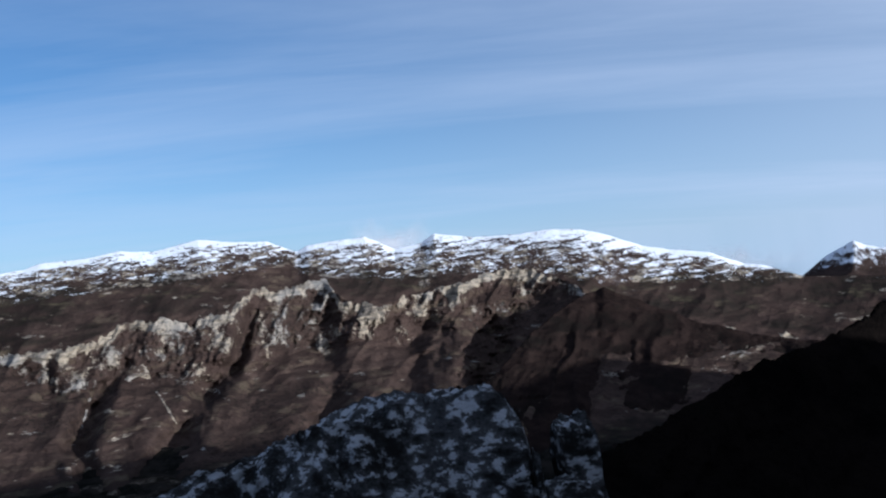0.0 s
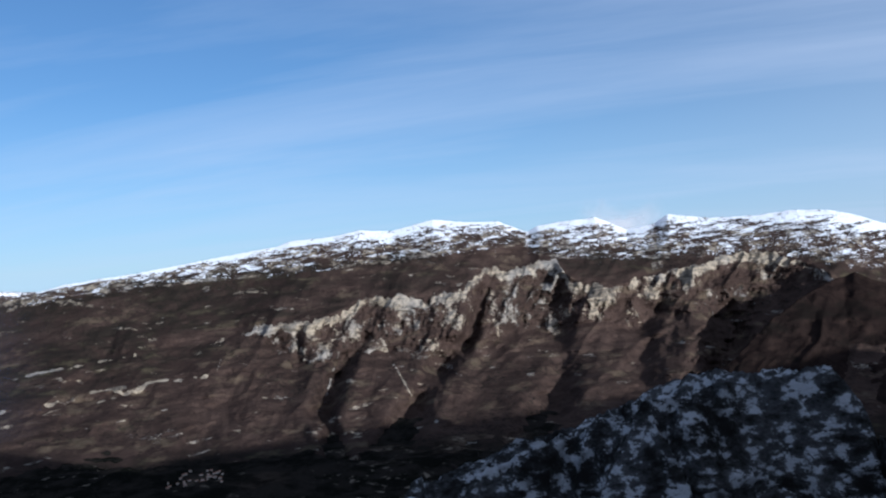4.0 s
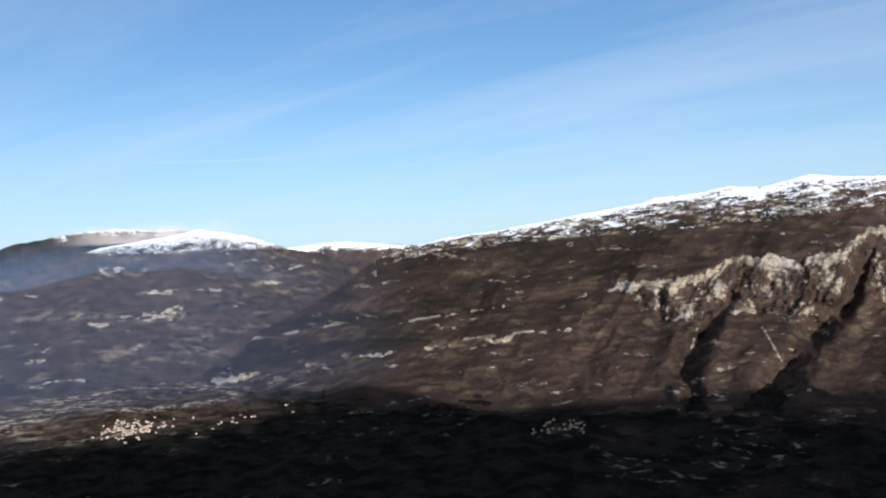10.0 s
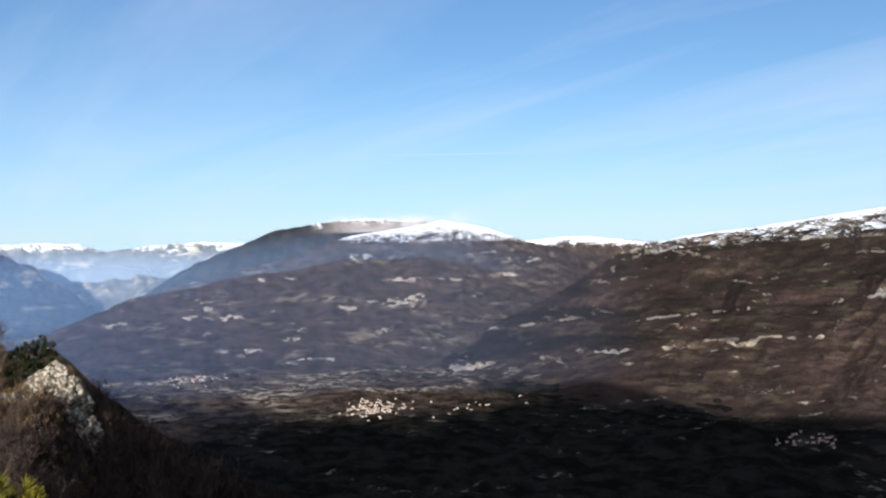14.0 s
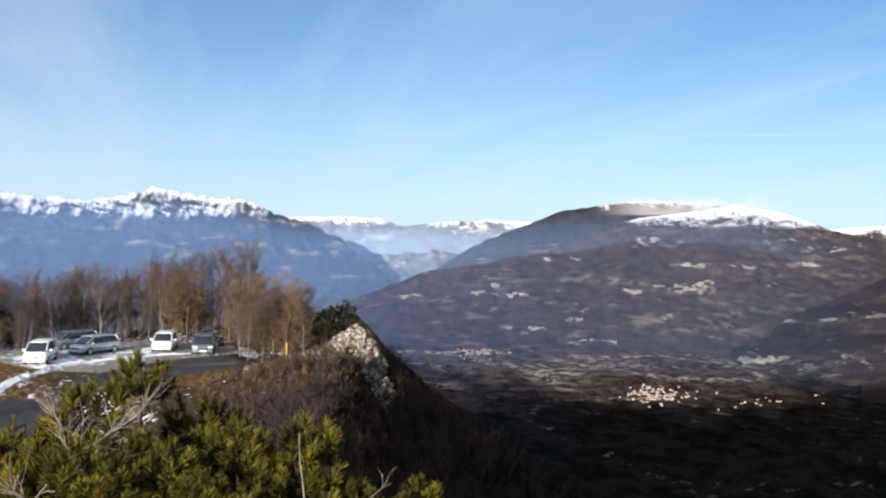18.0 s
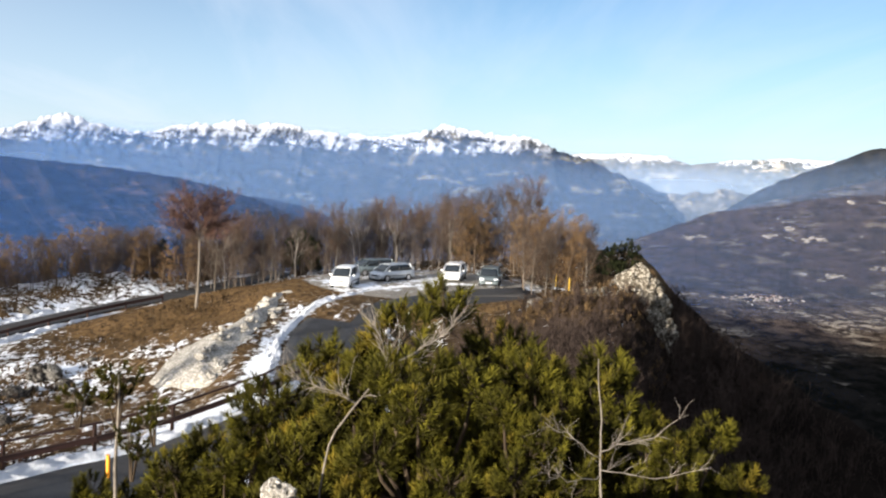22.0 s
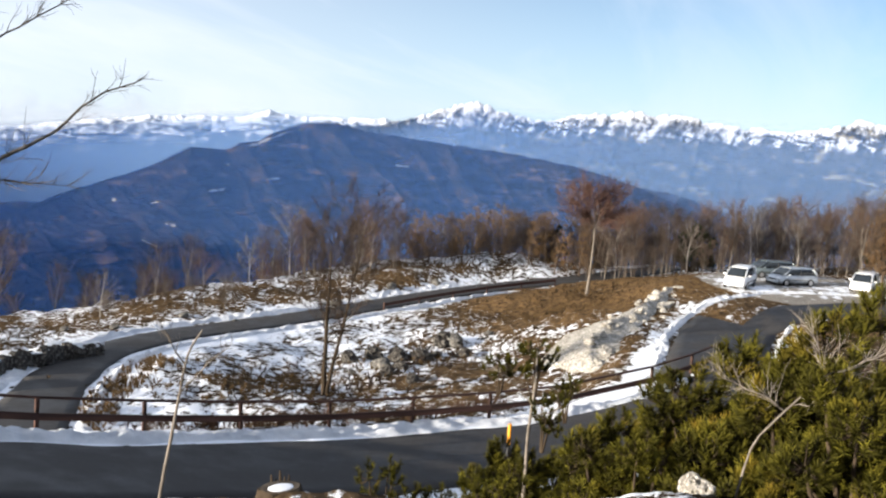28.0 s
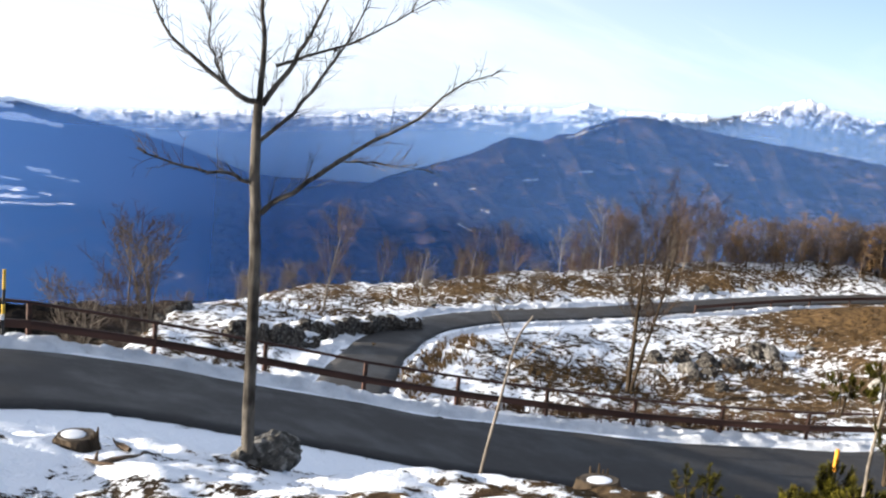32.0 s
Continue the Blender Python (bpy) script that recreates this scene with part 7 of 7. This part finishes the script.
SNAG = (
    (0.013, 0.009, ((-9.2, -0.55, land_at(-9.2, -0.55) - 0.2), (-8.95, -0.42, -2.75), (-8.85, -0.14, -2.3), (-8.80, 0.12, -1.94))),
    (0.009, 0.003, ((-8.80, 0.12, -1.94), (-8.80, 0.44, -1.76), (-8.78, 0.71, -1.55), (-8.76, 0.9, -1.3))),
    (0.009, 0.003, ((-8.87, -0.17, -2.32), (-8.80, -0.37, -2.18), (-8.78, -0.65, -2.09), (-8.7, -0.85, -2.0))),
    (0.006, 0.002, ((-8.85, -0.1, -2.25), (-8.65, 0.2, -2.15), (-8.5, 0.45, -2.12))),
    (0.006, 0.002, ((-8.80, 0.12, -1.94), (-8.8, 0.05, -1.65), (-8.75, -0.1, -1.45))),
)
limb_tree("dead_pine_snag", "bleached dead pine stem with crooked branches", SNAG, MAT_DEAD, MAT_DEAD, 73, buds=7, twig=(0.15, 0.45), tw=0.0035)
LARCHLING = (
    (0.013, 0.004, ((-7.15, 1.85, land_at(-7.15, 1.85) - 0.1), (-7.17, 1.81, -2.4), (-7.18, 1.8, -2.0), (-7.19, 1.76, -1.5))),
    (0.006, 0.002, ((-7.17, 1.81, -2.3), (-7.0, 1.55, -2.1), (-6.9, 1.3, -1.95))),
    (0.006, 0.002, ((-7.17, 1.81, -2.25), (-7.1, 2.1, -2.15), (-7.0, 2.45, -1.9))),
    (0.006, 0.002, ((-7.17, 1.81, -2.45), (-6.9, 1.5, -2.4), (-6.8, 1.3, -2.3))),
    (0.006, 0.002, ((-7.17, 1.81, -2.4), (-7.0, 2.2, -2.4), (-6.9, 2.6, -2.3))),
)
limb_tree("bare_larch_sapling", "small bare larch sapling with straw-coloured shoots", LARCHLING, MAT_DEAD, MAT_DEAD, 74, buds=4, twig=(0.1, 0.35), tw=0.0028)
PINELET = (
    (0.036, 0.010, ((-12.6, -3.4, land_at(-12.6, -3.4) - 0.2), (-12.6, -3.42, -4.2), (-12.6, -3.38, -3.5), (-12.65, -3.4, -2.9))),
    (0.012, 0.004, ((-12.6, -3.40, -3.9), (-12.5, -3.0, -3.7), (-12.4, -2.7, -3.45))),
    (0.012, 0.004, ((-12.6, -3.40, -3.7), (-12.5, -3.7, -3.4), (-12.4, -3.95, -3.2))),
)
limb_tree("dying_pine_sapling", "thin dying pine sapling with pale bark", PINELET, MAT_DEAD, MAT_DEAD, 75, buds=4, twig=(0.15, 0.35), tw=0.004)
PT = pine("pine_sapling_top", "small tuft-topped young pine", MAT_PINE, seed=36, shape=(0.35, 0.35, 0.45), tufts=34, size=0.11, heads=3)
PT.matrix_basis = pose(-12.65, -3.4, -3.35)
for x_, y_, z_, s_ in ((-12.35, -2.85, -3.6, 0.75), (-12.42, -3.85, -3.4, 0.7), (-12.55, -3.2, -4.1, 0.9)):
    copy_thing(PT, pose(x_, y_, z_, 0, 0, x_ * 900) @ Matrix.Diagonal((s_, s_, s_, 1)))


# ---- parked cars ----
def paint(name, c, rough=0.35, metal=0.3):
    k = Mat(name, rough, metal, 0.5)
    v = k.coord("Object")
    dirt = k.ramp(k.noise(3, 5, v, 0.6), 0.45, 0.75)
    k.color(k.mix(k.math("MULTIPLY", dirt, 0.30), c, (0.20, 0.19, 0.17)))
    k.rough(k.ramp(dirt, 0, 1, rough, 0.7))
    k.b.inputs["Coat Weight"].default_value = 0.4
    return k.m


MAT_CAR_WHITE = paint("white_car_paint", (0.78, 0.79, 0.80), 0.35, 0.0)
MAT_CAR_SILVER = paint("silver_car_paint", (0.50, 0.54, 0.58), 0.32, 0.55)
MAT_CAR_GREY = paint("dark_grey_car_paint", (0.12, 0.15, 0.16), 0.32, 0.4)
MAT_CAR_GLASS = Mat("dark_car_glass", 0.06, 0.0, 0.6).color((0.012, 0.016, 0.020)).m
MAT_TYRE = simple("tyre_rubber", (0.015, 0.015, 0.015), (0.04, 0.04, 0.04), 20, 0.9, 0, 0.2, 0.3)
MAT_RIM = simple("alloy_wheel", (0.30, 0.30, 0.31), (0.5, 0.5, 0.5), 20, 0.4, 0.8, 0.5, 0.1)
MAT_LAMP = Mat("headlamp_glass", 0.08, 0.0, 0.7).color((0.75, 0.78, 0.80)).m
MAT_TAIL = Mat("tail_lamp", 0.15, 0.0, 0.6).color((0.30, 0.012, 0.010)).m
MAT_TRIM = simple("black_plastic_trim", (0.015, 0.015, 0.016), (0.035, 0.035, 0.036), 20, 0.6, 0, 0.3, 0.1)


def section(y, half, zs):
    """One ring across the car: from the sill up and over, mirrored."""
    ring = [(-half * w, y, z) for w, z in zs] + [(half * w, y, z) for w, z in reversed(zs)]
    return [Vector(p) for p in ring]


def loft(rings):
    bm = bmesh.new()
    rows = [[bm.verts.new(p) for p in r] for r in rings]
    n = len(rows[0])
    for a, b in zip(rows, rows[1:]):
        for i in range(n):
            bm.faces.new((a[i], a[(i + 1) % n], b[(i + 1) % n], b[i]))
    bm.faces.new(rows[0])
    bm.faces.new(list(reversed(rows[-1])))
    bmesh.ops.recalc_face_normals(bm, faces=bm.faces)
    return bm


def car(label, mat, length, width, height, hood, rear, nose=0.72):
    """A hatchback: y runs forwards. hood and rear are the shares of the length before and behind the cabin."""
    root = tagged(new("car"), label, "car", "cars on the parking place")
    h2, w = length / 2, width / 2
    belt, sill = height * 0.60, 0.26
    low = lambda y, k, top: section(y, w * k, ((0.90, sill), (1.0, sill + 0.14), (1.0, top * 0.72), (0.95, top), (0.6, top + 0.02)))
    yb, yf = -h2 + rear * length, h2 - hood * length
    body = loft([low(-h2, 0.84, belt * 0.90), low(-h2 + 0.12, 0.95, belt), low(yb, 1.0, belt), low(yf, 1.0, belt), low(yf + hood * length * 0.45, 0.98, belt * 0.95), low(h2 - 0.16, 0.92, nose * belt + 0.1), low(h2, 0.80, nose * belt - 0.08)])
    bmesh.ops.bevel(body, geom=[e for e in body.edges if e.calc_face_angle(0) > 0.5], offset=0.03, segments=2, affect="EDGES")
    for f in body.faces:
        f.smooth = True
    part("body", body, mat, root)
    cab = lambda y, k, z0, z1: section(y, w * k, ((0.93, z0), (0.86, z0 + (z1 - z0) * 0.55), (0.78, z1 - 0.04), (0.62, z1)))
    gl = loft([cab(-h2 + 0.10, 0.92, belt, belt + 0.05), cab(-h2 + 0.10 + rear * length * 0.8, 0.96, belt, height - 0.05), cab((yb + yf) / 2, 1.0, belt, height - 0.015), cab(yf - 0.10 * length, 0.97, belt, height - 0.06), cab(yf + 0.12 * length, 0.90, belt, belt + 0.05)])
    for f in gl.faces:
        f.smooth = True
    part("glass_cabin", gl, MAT_CAR_GLASS, root, "dark window glass")
    top = lambda y, k, z: section(y, w * k, ((0.80, z - 0.05), (0.79, z - 0.015), (0.62, z + 0.02), (0.3, z + 0.03)))
    part("roof", loft([top(-h2 + 0.08 + rear * length * 0.75, 0.95, height - 0.06), top((yb + yf) / 2, 1.0, height - 0.03), top(yf - 0.09 * length, 0.96, height - 0.07)]), mat, root)
    for sx in (-1, 1):
        for y0, y1 in ((yf + 0.11 * length, yf - 0.10 * length), (-h2 + 0.10, -h2 + 0.10 + rear * length * 0.8)):
            vs, fs = [], []
            tube_into(vs, fs, [Vector((sx * w * 0.86, y0, belt)), Vector((sx * w * 0.76, y1, height - 0.06))], [0.05, 0.045], 6)
            part("pillar", mesh_faces("pillar", vs, fs, True), mat, root)
        vs, fs = [], []
        tube_into(vs, fs, [Vector((sx * w * 0.95, (yb + yf) / 2, belt - 0.02)), Vector((sx * w * 0.80, (yb + yf) / 2, height - 0.06))], [0.045, 0.04], 6)
        part("pillar", mesh_faces("pillar", vs, fs, True), MAT_TRIM, root)
        lamp = part("headlight", box_bm(0.34, 0.16, 0.15, 0.04), MAT_LAMP, root, "clear headlight")
        lamp.matrix_basis = pose(sx * w * 0.66, h2 - 0.10, nose * belt + 0.02, -18, 0, -sx * 22)
        tail = part("tail_light", box_bm(0.15, 0.10, 0.34, 0.03), MAT_TAIL, root, "red tail light")
        tail.matrix_basis = pose(sx * w * 0.76, -h2 + 0.05, belt * 0.86, 0, 0, sx * 18)
        mir = part("wing_mirror", box_bm(0.20, 0.10, 0.13, 0.04), mat, root)
        mir.matrix_basis = pose(sx * (w + 0.08), yf + 0.02, belt + 0.06)
        strip = part("side_trim", box_bm(0.02, length * 0.52, 0.06, 0.008), MAT_TRIM, root)
        strip.matrix_basis = pose(sx * (w + 0.003), 0, belt * 0.56)
        for y in (-h2 + 0.20 * length, h2 - 0.19 * length):
            tyre = part("wheel", cyl_bm(0.30, 0.19, 24, -0.095), MAT_TYRE, root, "black tyre")
            tyre.matrix_basis = pose(sx * (w - 0.075), y, 0.30, 0, 90, 0)
            part("rim", cyl_bm(0.19, 0.205, 18, -0.1025), MAT_RIM, tyre, "metal wheel rim")
    part("front_bumper", box_bm(width * 0.84, 0.14, 0.20, 0.05), mat, root).location = (0, h2 - 0.02, 0.36)
    part("grille", box_bm(width * 0.42, 0.05, 0.10, 0.02), MAT_TRIM, root).location = (0, h2 + 0.01, nose * belt - 0.10)
    part("number_plate", box_bm(0.50, 0.02, 0.11, 0.004), MAT_WHITE, root, "plain pale plate").location = (0, h2 + 0.06, 0.38)
    part("rear_bumper", box_bm(width * 0.88, 0.14, 0.22, 0.05), mat, root).location = (0, -h2 + 0.02, 0.38)
    return root


def park(ob, x, y, heading):
    ob.matrix_basis = pose(x, y, land_at(x, y) + 0.01, 0, 0, heading)


park(car("small white hatchback car with a dark windscreen", MAT_CAR_WHITE, 3.9, 1.68, 1.62, 0.22, 0.12), -73.8, -1.8, -102)
park(car("silver estate car parked broadside on the gravel", MAT_CAR_SILVER, 3.9, 1.66, 1.46, 0.24, 0.14), -78.2, 2.0, -140)
park(car("pale grey hatchback car with a bright windscreen", MAT_CAR_WHITE, 3.9, 1.68, 1.50, 0.22, 0.12), -79.4, 7.4, -104)
park(car("dark grey estate car facing the road", MAT_CAR_GREY, 4.4, 1.74, 1.48, 0.25, 0.12), -77.0, 10.2, -100)
park(car("dark car half hidden behind another car", MAT_CAR_GREY, 4.1, 1.7, 1.45, 0.24, 0.13), -82.0, 0.4, -150)


# gravel of the parking place
def lot_sheet():
    k = Mat("gravel_and_slush", 0.9, 0, 0.2)
    v = k.coord("Object")
    n0, n1, n2 = k.noise(0.28, 4, v), k.noise(1.6, 6, v, 0.65), k.noise(30, 4, v, 0.7)
    c = k.mix(k.ramp(n2, 0.35, 0.65), (0.12, 0.105, 0.088), (0.27, 0.245, 0.21))
    c = k.mix(k.ramp(k.math("ADD", k.math("MULTIPLY", n0, 0.55), k.math("MULTIPLY", n1, 0.45)), 0.53, 0.60), c, (0.74, 0.77, 0.82))
    k.color(c)
    k.bump(k.math("ADD", n1, k.math("MULTIPLY", n2, 0.3)), 0.5, 0.05)
    a = np.linspace(0, 2 * np.pi, 96, endpoint=False)
    rr = np.linspace(0.02, 1, 22)[:, None]
    edge = 1 + 0.08 * fbm(np.cos(a) * 2, np.sin(a) * 2, 3, 5)
    x, y = -77.0 + np.cos(a) * 10.5 * edge * rr, 5.2 + np.sin(a) * 11.2 * edge * rr
    z = land(x, y) + 0.05 - 0.12 * rr ** 6
    return tagged(part("parking_ground", mesh_grid("parking_ground", np.stack([x, y, z], -1), wrap=True), k.m), "gravel parking place with slush and thawing snow", "parking place", kind="structure")


lot_sheet()


def apron():
    """The widened asphalt where the road swings past the parking place."""
    u, v = np.meshgrid(np.linspace(0, 1, 40), np.linspace(0, 1, 24))
    x0, y0 = lerp_table(((0, -57.5), (0.4, -63.5), (0.75, -66), (1, -70)), u), lerp_table(((0, -0.8), (0.4, 3.0), (0.75, 6.5), (1, 12.5)), u)
    x1, y1 = lerp_table(((0, -60), (0.4, -67), (0.75, -71.5), (1, -73.5)), u), lerp_table(((0, -1.6), (0.4, 0.8), (0.75, 5.5), (1, 11)), u)
    x, y = x0 + (x1 - x0) * v, y0 + (y1 - y0) * v
    z = land(x, y) + 0.09 - 0.2 * (np.abs(2 * v - 1) ** 10) * (v < 0.5)
    return tagged(part("road_apron", mesh_grid("road_apron", np.stack([x, y, z], -1)), MAT_ASPHALT), "widened grey asphalt beside the parking place", "road", kind="structure")


apron()

# ---- villages on the valley floor ----
MAT_HOUSE = simple("rendered_house_walls", (0.26, 0.24, 0.21), (0.42, 0.395, 0.355), 0.2, 0.9, 0, 0.2, 0.1)
MAT_ROOF = simple("clay_tile_roofs", (0.16, 0.085, 0.06), (0.27, 0.15, 0.11), 0.3, 0.9, 0, 0.2, 0.2)


def village(label, az_deg, el_deg, n, wide, deep, seed, r=None):
    rng = random.Random(seed)
    root = new("village")
    dist = r or VALLEY_Z / math.tan(radians(el_deg))
    wv, wf, rv, rf = [], [], [], []
    for _ in range(n):
        a = az_deg + rng.gauss(0, wide)
        d = dist + rng.gauss(0, deep)
        x, y = polar(a, d)
        z = land_at(x, y) if r is None else dist * math.tan(radians(el_deg)) + (d - dist) * 0.2
        w, l, h, t = rng.uniform(1.1, 1.8), rng.uniform(1.4, 2.5), rng.uniform(1.5, 2.6), rng.uniform(0, math.pi)
        ca, sa = math.cos(t), math.sin(t)
        put = lambda u, v, q: Vector((x + u * ca - v * sa, y + u * sa + v * ca, z + q))
        b = len(wv)
        wv += [put(-w, -l, -3), put(w, -l, -3), put(w, l, -3), put(-w, l, -3), put(-w, -l, h), put(w, -l, h), put(w, l, h), put(-w, l, h), put(0, -l, h + w * 0.45), put(0, l, h + w * 0.45)]
        wf += [(b, b + 1, b + 5, b + 8, b + 4), (b + 1, b + 2, b + 6, b + 5), (b + 2, b + 3, b + 7, b + 9, b + 6), (b + 3, b, b + 4, b + 7)]
        b = len(rv)
        o = 0.5
        rv += [put(-w - o, -l - o, h - 0.2), put(0, -l - o, h + w * 0.45 + 0.1), put(w + o, -l - o, h - 0.2), put(-w - o, l + o, h - 0.2), put(0, l + o, h + w * 0.45 + 0.1), put(w + o, l + o, h - 0.2)]
        rf += [(b, b + 1, b + 4, b + 3), (b + 1, b + 2, b + 5, b + 4)]
    part("house_walls", mesh_faces("house_walls", wv, wf), MAT_HOUSE, root)
    part("house_roofs", mesh_faces("house_roofs", rv, rf), MAT_ROOF, root)
    return tagged(root, label, "village", kind="stuff")


village("pale houses of a village on the valley floor", 66.3, -6.7, 180, 0.9, 85, 1)
village("pale houses of a village at the shadow's edge", 55.3, -9.1, 150, 0.85, 48, 2)
village("row of pale houses at the hill's foot", 57.1, -5.95, 110, 1.1, 32, 3)
village("scattered houses beside the valley road", 70.6, -6.3, 26, 0.7, 40, 4)
village("houses of a hamlet lying in shade", 29.4, -10.9, 34, 0.9, 20, 5)
village("scattered pale farmhouses below the mountain", 49.5, -8.9, 16, 2.2, 60, 6)

# ---- small clouds resting on the crests ----
MAT_CLOUD = Mat("white_cloud")
MAT_CLOUD.t.nodes.remove(MAT_CLOUD.b)
c_d, c_t, c_m = MAT_CLOUD.node("ShaderNodeBsdfTranslucent"), MAT_CLOUD.node("ShaderNodeBsdfTransparent"), MAT_CLOUD.node("ShaderNodeMixShader")
c_e, c_x = MAT_CLOUD.node("ShaderNodeBsdfDiffuse"), MAT_CLOUD.node("ShaderNodeMixShader")
c_d.inputs[0].default_value = c_e.inputs[0].default_value = (0.66, 0.61, 0.62, 1)
MAT_CLOUD.t.links.new(c_d.outputs[0], c_x.inputs[1])
MAT_CLOUD.t.links.new(c_e.outputs[0], c_x.inputs[2])
MAT_CLOUD.t.links.new(c_t.outputs[0], c_m.inputs[1])
MAT_CLOUD.t.links.new(c_x.outputs[0], c_m.inputs[2])
MAT_CLOUD.put(c_m.inputs[0], MAT_CLOUD.attr("thick"))
MAT_CLOUD.t.links.new(c_m.outputs[0], MAT_CLOUD.out.inputs[0])


def cloud(label, az0, az1, el0, el1, r, amount, seed):
    a, e = np.meshgrid(np.linspace(az0, az1, 90), np.linspace(el0, el1, 40))
    u, v = (a - az0) / (az1 - az0), (e - el0) / (el1 - el0)
    puff = smooth(0.0, 0.45, u) * smooth(1.0, 0.6, u) * smooth(1.0, 0.3, v + 0.22 * fbm(a * 0.8, e * 0.5, 3, seed + 2)) * smooth(0, 0.15, v)
    thick = np.clip(puff * (0.85 + 0.30 * fbm(a * 0.6, e * 1.2, 3, seed, 0.4)), 0, 1) * amount
    rr = r + 3 * fbm(a * 1.2, e * 2, 3, seed + 3)
    th = np.radians(a)
    pts = np.stack([-np.sin(th) * rr, np.cos(th) * rr, np.tan(np.radians(e)) * rr], -1)
    return tagged(part("cloud", mesh_grid("cloud", pts, {"thick": thick}), MAT_CLOUD.m), label, "cloud", kind="structure")


cloud("small white cloud resting on the snowy crest", -0.2, 6.4, 1.6, 4.3, 3700, 0.60, 4)
cloud("flat grey-white cloud capping the snowy mountain", 47.5, 59.5, 1.7, 3.1, 4300, 0.6, 7)
cloud("wisp of cloud behind the dark saddle", -22.5, -12, -1.6, 0.9, 4500, 0.45, 9)
cloud("thin bank of cloud along the high range", 112, 150, -1.6, 1.5, 4900, 0.35, 12)
cloud("thin straight contrail high in the sky", 44.0, 55.5, 6.45, 6.60, 4800, 0.10, 15)
